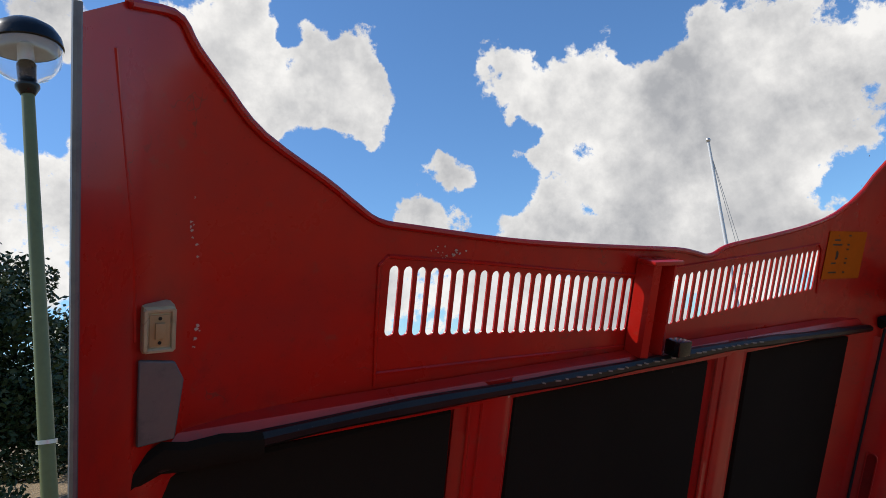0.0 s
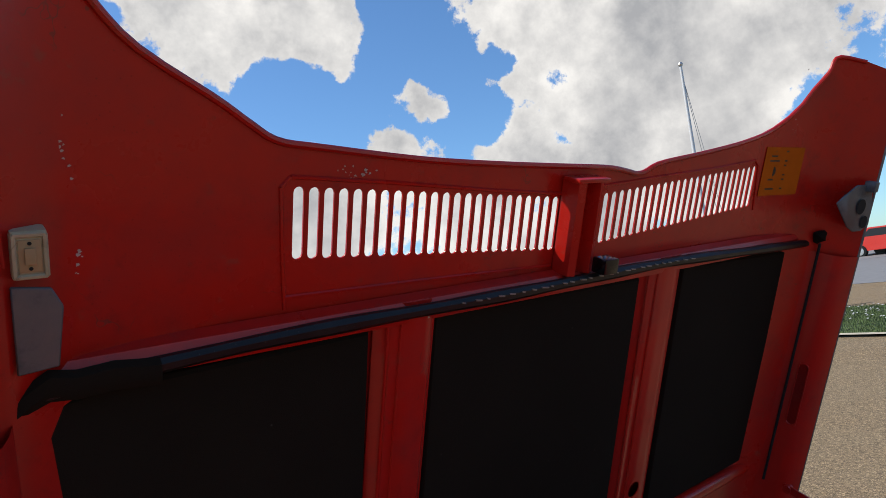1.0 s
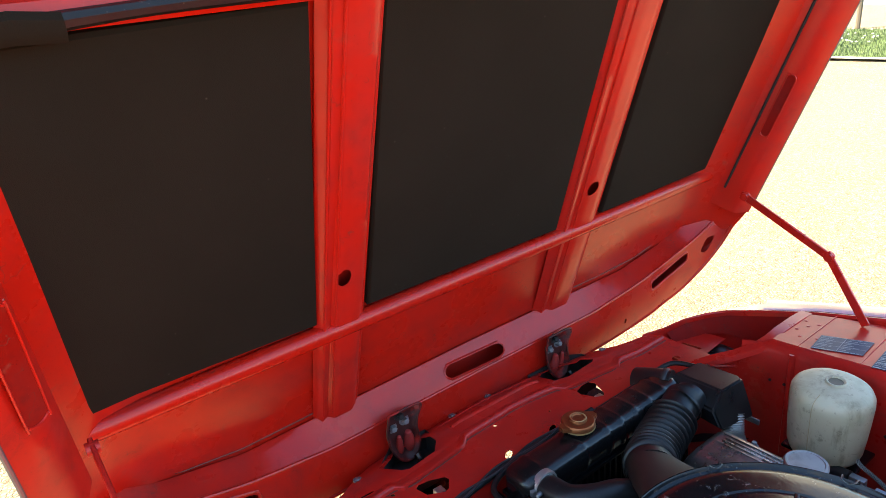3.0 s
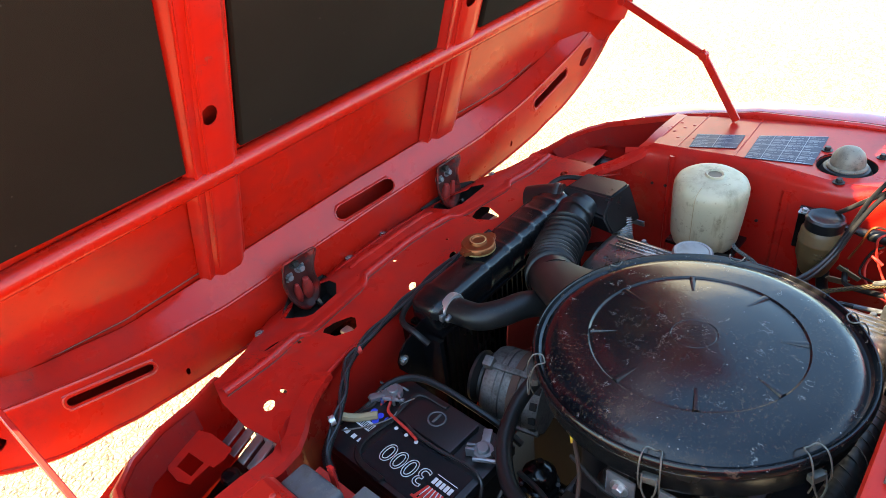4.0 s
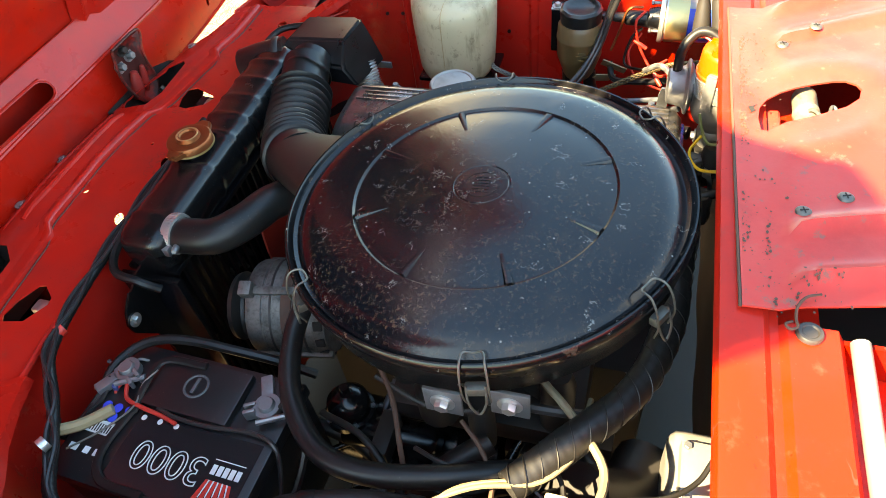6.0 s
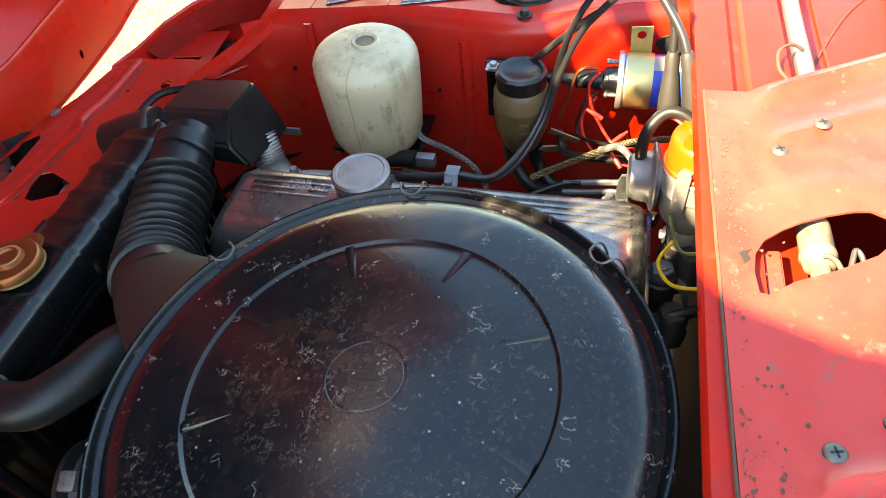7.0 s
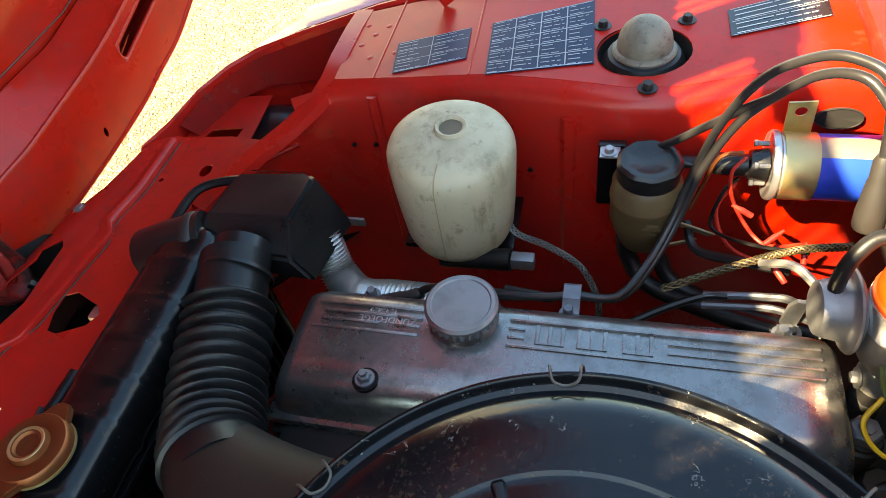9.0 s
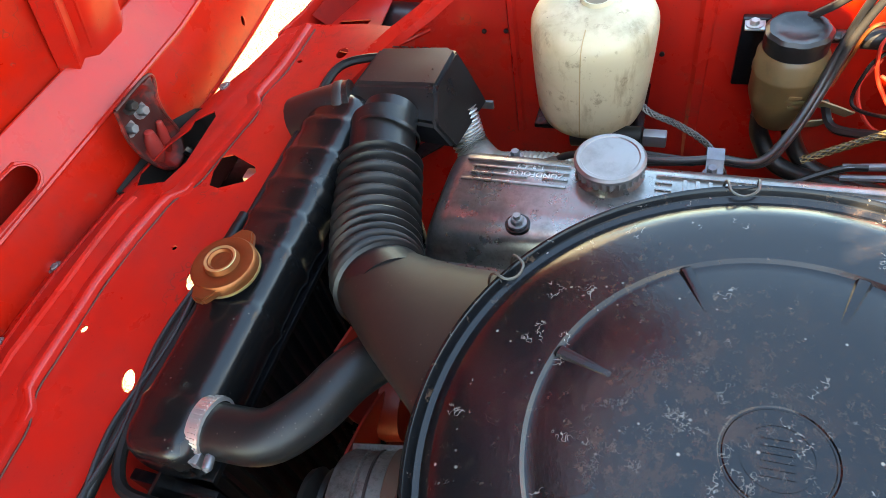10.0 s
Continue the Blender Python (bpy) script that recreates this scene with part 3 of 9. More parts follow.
def wires(name, points, radius, material, label, category="cable", n=28, seg=8, parent=None):
    bm = bmesh.new()
    tube(bm, points, radius, n, seg)
    ob = part(name, bm, material, parent)
    if parent is None:
        tagged(ob, label, category)
    return ob

# ---- ground and surroundings ----
def rise(x, y):
    """The ground is level round the car and climbs gently farther off."""
    return 0.032 * max(0.0, min(math.hypot(x, y), 55.0) - 9.0)


bm = bmesh.new()
rows = []
for r in (0.0, 3.0, 6.0, 9.0, 12.0, 16.0, 22.0, 30.0, 40.0, 55.0, 120.0, 600.0):
    rows.append([Vector((r * math.cos(a), r * math.sin(a), rise(r, 0))) if r else Vector((0.001 * math.cos(a), 0.001 * math.sin(a), 0)) for a in [2 * math.pi * i / 72 for i in range(72)]])
loft(bm, rows, closed=True, caps=False)
ground = tagged(part("ground", bm, GRAVEL), "pale yellow loose gravel yard", "ground", kind="structure")

# ---- the bonnet, hinged at the front and standing open ----
H0 = Vector((0, 0.8314, 0.70))
HV, HN = Vector((0, -0.3846, 0.9231)), Vector((0, -0.9231, -0.3846))
TAU = 0.04


def hood_at(u, v, w):
    return H0 + Vector((1, 0, 0)) * (u - TAU * (v - 0.42)) + HV * (v + TAU * u) + HN * w


def lerp(table, x):
    for (x0, y0), (x1, y1) in zip(table, table[1:]):
        if x <= x1:
            t = max(0.0, min(1.0, (x - x0) / (x1 - x0)))
            return y0 + (y1 - y0) * t
    return table[-1][1]


CROWN = [(0, 0), (0.55, 0.0), (0.66, 0.008), (0.71, 0.022), (0.745, 0.05), (0.77, 0.085), (0.795, 0.118)]
NOSE = [(0.0, 0.06), (0.06, 0.03), (0.14, 0.008), (0.24, 0.0)]


def skin(u, v, w):
    return hood_at(u, v, w + max(lerp(CROWN, abs(u)), lerp(NOSE, v)))


bonnet = thing("bonnet", "red steel car bonnet standing open on its front hinges", "car bonnet", (0, 0.8, 0.72))


def build_bonnet():
    left = [(-0.790, 1.345), (-0.75, 1.366), (-0.708, 1.368), (-0.690, 1.345), (-0.664, 1.318), (-0.626, 1.279), (-0.553, 1.236), (-0.520, 1.214), (-0.49, 1.197), (-0.44, 1.190), (-0.302, 1.175), (-0.17, 1.167), (-0.048, 1.162)]
    right = [(0.05, 1.158), (0.10, 1.151), (0.122, 1.147), (0.145, 1.149), (0.187, 1.163), (0.30, 1.177), (0.42, 1.194), (0.50, 1.210), (0.546, 1.224), (0.59, 1.246), (0.63, 1.274), (0.66, 1.305), (0.69, 1.340), (0.705, 1.372), (0.75, 1.368), (0.795, 1.345)]
    nose = [(0.795, 0.36), (0.785, 0.29), (0.765, 0.22), (0.73, 0.15), (0.66, 0.09), (0.55, 0.045), (0.3, 0.01)]
    edge = left + right
    outline = nose + [(max(-u, -0.790), v) for u, v in nose[::-1]] + edge
    holes = []
    for side in (-1, 1):
        for k in range(23 if side < 0 else 24):
            u = side * (0.056 + (0.464 - 0.056) * k / 22) if side < 0 else 0.060 + (0.504 - 0.060) * k / 23
            lift = 0.075 * (abs(u) - 0.06)
            holes.append(slot(u, 1.0405 + lift, u, 1.1095 + lift, 0.0062))
    bm = bmesh.new()
    sheet(bm, outline, holes, -0.0025, skin, 0.05)
    part("skin", bm, RED_BON, bonnet)
    # rolled rear lip
    bm = bmesh.new()
    tube(bm, [skin(u, v - 0.002, 0.002) for u, v in edge[1:-1]], 0.0042, 90, 8)
    part("rear_lip", bm, RED_BON, bonnet)
    # inner rails along both sides
    for s in (-1, 1):
        bm = bmesh.new()
        prof = [(0.706, 0.004), (0.726, 0.030), (0.740, 0.054), (0.7415, 0.062), (0.7445, 0.085), (0.755, 0.103), (0.793, 0.119)]
        if s < 0:
            prof = [(0.718, 0.002), (0.724, 0.040), (0.730, 0.054), (0.737, 0.070), (0.746, 0.084), (0.769, 0.102), (0.793, 0.119)]
        rows = []
        for v in [0.345, 0.38, 0.42, 0.50, 0.60, 0.70, 0.80, 0.90, 0.965]:
            lean = 0.019 * (v - 0.345) / 0.62 if s < 0 else 0.0
            rows.append([hood_at(s * (u + lean * (1 - i / 6)), v, w) for i, (u, w) in enumerate(prof)])
        loft(bm, rows, closed=False)
        part("side_rail", bm, RED_IN, bonnet)
        # flat darker strip paints the shaded recess of the slot onto the rail
        bm = bmesh.new()
        if s > 0:
            sheet(bm, slot(0, 0.570, 0, 0.700, 0.0095), [], 0.001, lambda u, v, w: hood_at(0.7440 + 0.10 * u - w, v, 0.0855 + u), 0.05)
            ring = [hood_at(0.7425 + 0.10 * u, v, 0.0855 + u) for u, v in slot(0, 0.570, 0, 0.700, 0.0105)]
        else:
            sheet(bm, slot(0, 0.58, 0, 0.735, 0.012), [], 0.001, lambda u, v, w: hood_at(-0.749 - u, v, 0.0925 + 0.6 * u + w), 0.05)
            ring = [hood_at(-0.749 - u, v, 0.094 + 0.6 * u) for u, v in slot(0, 0.58, 0, 0.735, 0.013)]
        hollow = part("rail_slot", bm, RED_DULL, bonnet, "flat dark red strip painted in for a long slot")
        bm = bmesh.new()
        tube(bm, ring + ring[:1], 0.0016, 60, 6)
        part("slot_edge", bm, RED_IN, hollow)
        if s > 0:
            bm = bmesh.new()
            tube(bm, [hood_at(0.7395, v, 0.0585) for v in (0.40, 0.55, 0.7, 0.85, 0.985)], 0.0030, 24, 8)
            part("rail_joint", bm, GRIME_SHADE, bonnet, "dark open joint along the rail")
            bm = bmesh.new()
            tube(bm, [hood_at(0.735, 0.985, 0.050), hood_at(0.738, 1.0, 0.055), hood_at(0.745, 1.012, 0.062)], lambda f: 0.015 * (1 - 0.7 * abs(2 * f - 1)), 10, 10)
            part("strip_end", bm, FOAM, bonnet, "loose black end of the weatherstrip")
        # bright drip moulding along the outer edge
        bm = bmesh.new()
        tube(bm, [hood_at(0.797 if s > 0 else -0.7905, v, 0.117) for v in (0.37, 0.6, 0.9, 1.2, 1.352)], 0.0032, 20, 8)
        part("edge_trim", bm, DULL, bonnet, "bright metal edge trim")
    # two long ribs, each with a hole near its foot
    for s in (-1, 1):
        bm = bmesh.new()
        hole = [oval(-0.004 if s < 0 else 0.002, 0.538 if s < 0 else 0.528, 0.013, 0.017, 14)]
        out = [(-0.05, 0.18), (0.05, 0.18), (0.05, 1.0), (-0.05, 1.0)]

        def rib(u, v, w, s=s):
            rise = lerp([(-0.05, 0.004), (-0.036, 0.020), (-0.024, 0.014), (-0.012, 0.022), (0.0, 0.022), (0.03, 0.022), (0.05, 0.004)], u)
            mid = -0.315 if s < 0 else 0.249 - 0.040 * (v - 0.43)
            wide = 0.95 if s < 0 else 1.25
            return hood_at(mid + u * wide, v, rise + w)

        sheet(bm, out, hole, 0.0015, rib, 0.0125)
        rb = part("rib", bm, RED_IN, bonnet)
        for off in (-0.037, -0.016, 0.040):
            bm = bmesh.new()
            tube(bm, [rib(off, 0.2 + 0.78 * k / 12, 0.001) for k in range(13)], 0.0024, 40, 6)
            part("rib_bead", bm, RED_IN, rb)
    # three foam pads
    pads = [[(-0.712, 0.455), (-0.360, 0.445), (-0.373, 0.968), (-0.734, 0.962), (-0.726, 0.89), (-0.721, 0.76)], [(-0.266, 0.445), (0.182, 0.440), (0.163, 0.967), (-0.275, 0.974)], [(0.317, 0.435), (0.700, 0.440), (0.682, 0.962), (0.290, 0.973)]]
    for poly in pads:
        bm = bmesh.new()
        cu, cv = sum(p[0] for p in poly[:4]) / 4, sum(p[1] for p in poly[:4]) / 4
        rows = []
        for k, w in ((1.0, 0.004), (1.0, 0.012), (0.985, 0.016), (0.8, 0.017), (0.4, 0.018)):
            rows.append([hood_at(cu + (u - cu) * k, cv + (v - cv) * k, w + 0.45 * max(0.0, -u - 0.700) * k) for u, v in resample(poly, 0.06)])
        loft(bm, rows)
        part("foam_pad", bm, FOAM, bonnet, "dark brown foam sound pad")
    # cross tube above the front panel
    bm = bmesh.new()
    tube(bm, [hood_at(u, 0.418, 0.014) for u in (-0.74, -0.4, 0, 0.4, 0.74)], 0.017, 24, 12)
    part("cross_tube", bm, RED_BON, bonnet)
    # front frame: an upper face with one oblong hole, a lower face with slots
    LIP = [(0, 0.055), (0.35, 0.060), (0.53, 0.078), (0.66, 0.118), (0.73, 0.163), (0.772, 0.235), (0.79, 0.31)]
    RIDGE = [(0, 0.160), (0.35, 0.156), (0.5, 0.178), (0.57, 0.198), (0.63, 0.222), (0.70, 0.250), (0.74, 0.275), (0.79, 0.32)]
    SEAM = [(0, 0.198), (0.27, 0.193), (0.5, 0.187), (0.644, 0.222), (0.72, 0.288), (0.75, 0.32), (0.79, 0.37)]

    def front(u, p, w):
        a = abs(u)
        lip, ridge, seam = (lerp(LIP, a), 0.100), (lerp(RIDGE, a), 0.062), (lerp(SEAM, a), 0.008)
        if p <= 0.1:
            (v0, w0), (v1, w1), t = lip, ridge, p / 0.1
            bow = 0.006 * math.sin(math.pi * t)
        else:
            (v0, w0), (v1, w1), t = ridge, seam, min(1.0, (p - 0.1) / 0.08)
            bow = 0.0
        return hood_at(u, v0 + (v1 - v0) * t, w0 + (w1 - w0) * t + w + bow)

    holes = [slot(-0.060, 0.132, 0.060, 0.128, 0.018)]
    holes.append(slot(-0.628, 0.078, -0.512, 0.074, 0.0068))
    holes.append(slot(0.560, 0.074, 0.665, 0.078, 0.0085))
    for s in (-1, 1):
        holes.append(oval(s * 0.736, 0.062, 0.019, 0.016, 12, 0, 1.4))
        holes.append(oval(s * 0.46, 0.03, 0.004, 0.008, 8))
    bm = bmesh.new()
    sheet(bm, [(-0.79, 0.0), (0.79, 0.0), (0.79, 0.1), (0.79, 0.18), (-0.79, 0.18), (-0.79, 0.1)], holes, 0.002, front, 0.02)
    part("front_frame", bm, RED_BON, bonnet, smooth=24)
    for pts in ([(-0.628, 0.078), (-0.512, 0.074)], [(0.560, 0.074), (0.665, 0.078)], [(-0.060, 0.132), (0.060, 0.128)]):
        bm = bmesh.new()
        ring = slot(*pts[0], *pts[1], 0.0205 if abs(pts[0][0]) < 0.1 else 0.011, 8)
        tube(bm, [front(u, p, 0.001) for u, p in ring + ring[:1]], 0.0022, 60, 6)
        part("slot_rim", bm, RED_BON, bonnet)
    bm = bmesh.new()
    tube(bm, [front(u, 0.0, 0.0) for u in (-0.788, -0.772, -0.74, -0.7, -0.66, -0.6, -0.53, -0.35, 0, 0.35, 0.53, 0.6, 0.66, 0.7, 0.74, 0.772, 0.788)], 0.005, 80, 8)
    part("front_lip", bm, RED_BON, bonnet)
    bm = bmesh.new()
    tube(bm, [front(-0.79 + 1.58 * k / 40, 0.1, 0.0) for k in range(41)], 0.0035, 120, 8)
    part("front_crease", bm, RED_BON, bonnet)
    # dark sealer along the inner panel joints
    for s in (-1, 1):
        bm = bmesh.new()
        line = [(0.692, 0.395), (0.35, 0.388), (0.346, 0.30), (0.350, 0.200), (0.5, 0.196), (0.60, 0.212), (0.65, 0.236), (0.70, 0.275)] if s < 0 else [(0.242, 0.385), (0.244, 0.30), (0.246, 0.205), (0.4, 0.200), (0.55, 0.204), (0.64, 0.230), (0.70, 0.275)]
        for a, b in zip(line, line[1:]):
            tube(bm, [hood_at(s * a[0], a[1], 0.0035), hood_at(s * b[0], b[1], 0.0035)], 0.0013, 4, 6)
        part("seam_sealer", bm, SEALER, bonnet, "dark line of seam sealer")
    # nose return closing the box between the lip and the outer skin
    bm = bmesh.new()
    EDGE = [(0, 0.01), (0.3, 0.01), (0.55, 0.045), (0.66, 0.09), (0.73, 0.15), (0.765, 0.22), (0.785, 0.29), (0.792, 0.36)]
    us = [-0.79 + 1.58 * k / 60 for k in range(61)]
    loft(bm, [[front(u, 0.0, 0.0) for u in us], [skin(u, lerp(EDGE, abs(u)) + 0.003, 0.001) for u in us]], closed=False)
    part("nose_return", bm, RED_IN, bonnet)
    # rear rail and rubber weatherstrip
    bm = bmesh.new()
    prof = [(0.968, 0.004), (0.972, 0.022), (0.990, 0.026), (1.000, 0.020), (1.004, 0.003)]
    loft(bm, [[hood_at(u, v, w) for v, w in prof] for u in [-0.71 + 1.42 * i / 24 for i in range(25)]], closed=False)
    part("rear_rail", bm, RED_IN, bonnet)
    bm = bmesh.new()
    tube(bm, [hood_at(u, 0.993 - 0.012 * (abs(u) / 0.7) ** 3 + 0.002 * math.sin(9 * u), 0.033) for u in [-0.74 + 1.47 * i / 16 for i in range(17)]], lambda t: 0.0088 + 0.0008 * math.sin(37 * t), 60, 8)
    strip = part("weatherstrip", bm, RUBBER, bonnet, "black rubber weatherstrip")
    # pale ticks paint the broken highlights along the strip
    bm = bmesh.new()
    rnd = random.Random(31)
    for k in range(26):
        u = -0.25 + 0.0205 * k + rnd.uniform(-0.003, 0.003)
        long = rnd.uniform(0.004, 0.013)
        v = 0.996 - 0.012 * (abs(u) / 0.7) ** 3 + 0.002 * math.sin(9 * u)
        loft(bm, [[hood_at(u + a * long + e, v + b, w) for a, b in ((0, 0.0), (1, -0.0015), (1, 0.0008), (0, 0.0022))] for w, e in ((0.0395, 0), (0.0422, 0.001))])
    tagged(part("strip_highlight", bm, GALV, strip, "pale dashes painted in as highlights on the rubber"), kind="stuff")
    bm = bmesh.new()
    loft(bm, [[hood_at(u, v, w) for v, w in ((0.968 + 0.02 * k, 0.039), (0.978 + 0.03 * k, 0.045), (0.990 + 0.03 * k, 0.043), (0.995 + 0.03 * k, 0.036), (0.972 + 0.02 * k, 0.034))] for u, k in ((-0.742, -0.5), (-0.728, -0.1), (-0.712, 0.25), (-0.69, 0.1), (-0.66, 0.18), (-0.62, 0.0))])
    part("rubber_flap", bm, FOAM, bonnet, "loose black rubber flap")
    # latch bracket on the centre line
    bm = bmesh.new()
    rows = []
    for v in (1.000, 1.03, 1.07, 1.11, 1.145):
        rows.append([hood_at(u, v, w) for u, w in ((-0.048, 0.002), (-0.044, 0.030), (-0.032, 0.034), (-0.027, 0.014), (-0.006, 0.014), (-0.001, 0.034), (0.010, 0.030), (0.014, 0.002))])
    loft(bm, rows, closed=False)
    latch = part("latch_bracket", bm, RED_BON, bonnet)
    bm = bmesh.new()
    vs = box(bm, (-0.016, 0.0, 0.0), (0.016, 0.024, 0.026), 0.003)
    for v in vs:
        v.co = hood_at(v.co.x + 0.020, v.co.y + 1.004, v.co.z + 0.034)
    part("latch_block", bm, BLACK_METAL, latch, "black latch block")
    bm = bmesh.new()
    vs = box(bm, (-0.052, 1.140, 0.004), (0.018, 1.147, 0.037), 0.003)
    for v in vs:
        v.co = hood_at(*v.co)
    part("latch_cap", bm, RED_BON, latch)
    # locking brackets near both rear corners
    for s in (-1, 1):
        bm = bmesh.new()
        if s > 0:
            shape = [(0.690, 1.083, 0.088), (0.703, 1.098, 0.093), (0.716, 1.108, 0.098), (0.730, 1.122, 0.103), (0.755, 1.124, 0.112), (0.772, 1.112, 0.118), (0.782, 1.070, 0.121), (0.783, 1.040, 0.122), (0.765, 1.026, 0.117), (0.745, 1.024, 0.110), (0.728, 1.034, 0.103)]
            loft(bm, [[hood_at(u, v, w + d) for u, v, w in shape] for d in (0.0, 0.004)])
        else:
            loft(bm, [[hood_at(-u, v, w) for u, v in ((0.735, 1.006), (0.704, 1.009), (0.698, 1.063), (0.706, 1.080), (0.735, 1.084))] for w in (0.044, 0.048)])
        bmesh.ops.bevel(bm, geom=bm.edges[:], offset=0.0012, segments=1, affect="EDGES")
        lock = part("lock_plate", bm, LOCK, bonnet, "worn grey steel lock plate")
        if s > 0:
            for u, v, r in ((0.748, 1.078, 0.011), (0.764, 1.046, 0.009)):
                bm = bmesh.new()
                bm.faces.new([bm.verts.new(hood_at(u + x, v + y, 0.1015 + 0.36 * (u + x - 0.716) + 0.0035)) for x, y in oval(0, 0, r, r * 1.5, 14)])
                part("lock_hole", bm, GRIME_SHADE, lock)
        if s > 0:
            bm = bmesh.new()
            for v in box(bm, (0.752, 1.110, 0.110), (0.772, 1.132, 0.132), 0.003):
                v.co = hood_at(*v.co)
            part("guide_block", bm, LOCK, bonnet, "grey steel guide block")
            continue
        bm = bmesh.new()
        for v in box(bm, (0.706, 1.088, 0.025), (0.733, 1.130, 0.048), 0.004):
            v.co = hood_at(-v.co.x, v.co.y, v.co.z)
        guide = part("guide_block", bm, BOTTLE, bonnet, "yellowed plastic guide block")
        bm = bmesh.new()
        ring = [(0.7085, 1.0915), (0.7305, 1.0915), (0.7305, 1.1265), (0.7085, 1.1265), (0.7085, 1.0915)]
        for (u0, v0), (u1, v1) in zip(ring, ring[1:]):
            tube(bm, [hood_at(-u0, v0, 0.0485), hood_at(-u1, v1, 0.0485)], 0.0022, 4, 6)
        part("guide_rim", bm, BOTTLE, guide)
        bm = bmesh.new()
        for v in box(bm, (0.7115, 1.0955, 0.0480), (0.7275, 1.1225, 0.0492), 0.0004) + box(bm, (0.7155, 1.102, 0.0490), (0.7235, 1.116, 0.0520), 0.001):
            v.co = hood_at(-v.co.x, v.co.y, v.co.z)
        part("guide_recess", bm, CARDBOARD, guide)
        for v1 in (1.0985, 1.1195):
            bm = bmesh.new()
            bm.faces.new([bm.verts.new(hood_at(-0.7195 + x, v1 + y, 0.0497)) for x, y in oval(0, 0, 0.0016, 0.0016, 10)])
            part("rivet_hole", bm, GRIME_SHADE, guide)
    # pressed creases and weld line in the left corner
    for pts, r in (([(-0.762, 1.330, 0.0), (-0.752, 1.25, 0.0), (-0.742, 1.17, 0.0), (-0.738, 1.10, 0.0)], 0.0024), ([(-0.708, 1.30, 0.0), (-0.707, 1.20, 0.0), (-0.708, 1.14, 0.0)], 0.0018)):
        bm = bmesh.new()
        tube(bm, [skin(u, v, 0.0002) for u, v, _ in pts], r, 24, 8)
        part("pressed_crease", bm, RED_BON, bonnet)
    # pressed border round the slots
    for pts in ([(-0.478, 1.008), (-0.482, 1.07), (-0.485, 1.146), (-0.474, 1.157), (-0.341, 1.146), (-0.18, 1.130), (-0.046, 1.119)], [(0.040, 1.127), (0.2, 1.138), (0.35, 1.147), (0.500, 1.160), (0.515, 1.150), (0.530, 1.06)], [(-0.478, 1.022), (-0.3, 1.018), (-0.05, 1.010)]):
        bm = bmesh.new()
        for a, b in zip(pts, pts[1:]):
            tube(bm, [skin(a[0], a[1], 0.0005), skin((a[0] + b[0]) / 2, (a[1] + b[1]) / 2, 0.0005), skin(b[0], b[1], 0.0005)], 0.0026, 8, 6)
        part("pressed_border", bm, RED_BON, bonnet)
    # flecks of old glue and bare primer
    rnd = random.Random(31)
    for cu, cv, ru, rv, n in ((-0.701, 1.227, 0.006, 0.03, 34), (-0.69, 1.188, 0.006, 0.02, 14), (-0.711, 1.28, 0.003, 0.03, 16), (-0.393, 1.158, 0.014, 0.004, 22), (-0.677, 1.090, 0.004, 0.006, 8), (-0.663, 1.068, 0.004, 0.006, 8), (0.62, 1.25, 0.006, 0.04, 10), (-0.28, 0.985, 0.02, 0.004, 10)):
        for _ in range(n):
            u, v, r = cu + rnd.gauss(0, ru), cv + rnd.gauss(0, rv), rnd.uniform(0.0005, 0.0019)
            bm = bmesh.new()
            bm.faces.new([bm.verts.new(skin(u + r * math.cos(q) * rnd.uniform(0.4, 1.8), v + r * math.sin(q) * rnd.uniform(0.4, 1.4), 0.0012 if cv > 1 else 0.024)) for q in [6.283 * i / 6 for i in range(6)]])
            part("glue_fleck", bm, GLUE, bonnet, smooth=0)
    # orange notice near the right corner
    bm = bmesh.new()
    sheet(bm, [(0.535, 1.088), (0.672, 1.088), (0.672, 1.186), (0.535, 1.186)], [], 0.0008, lambda u, v, w: skin(u, v, w + 0.0012), 0.05)
    notice = part("notice", bm, ORANGE_LABEL, bonnet, "orange paper notice")
    rnd = random.Random(4)
    bm = bmesh.new()
    for r in range(9):
        for c, (a, b) in enumerate(((0.545, 0.595), (0.608, 0.662))):
            if rnd.random() < 0.85 and not (3 <= r <= 5 and c == 0):
                w0 = (b - a) * rnd.uniform(0.5, 1.0)
                v = 1.176 - r * 0.0095
                f = [bm.verts.new(skin(u, vv, 0.0025)) for u, vv in ((a, v), (a + w0, v), (a + w0, v + 0.0032), (a, v + 0.0032))]
                bm.faces.new(f)
    ring = [bm.verts.new(skin(0.572 + 0.010 * math.cos(t), 1.137 + 0.010 * math.sin(t), 0.0025)) for t in [2 * math.pi * i / 18 for i in range(18)]]
    bm.faces.new(ring)
    part("notice_print", bm, BLACKBOX, notice)


build_bonnet()

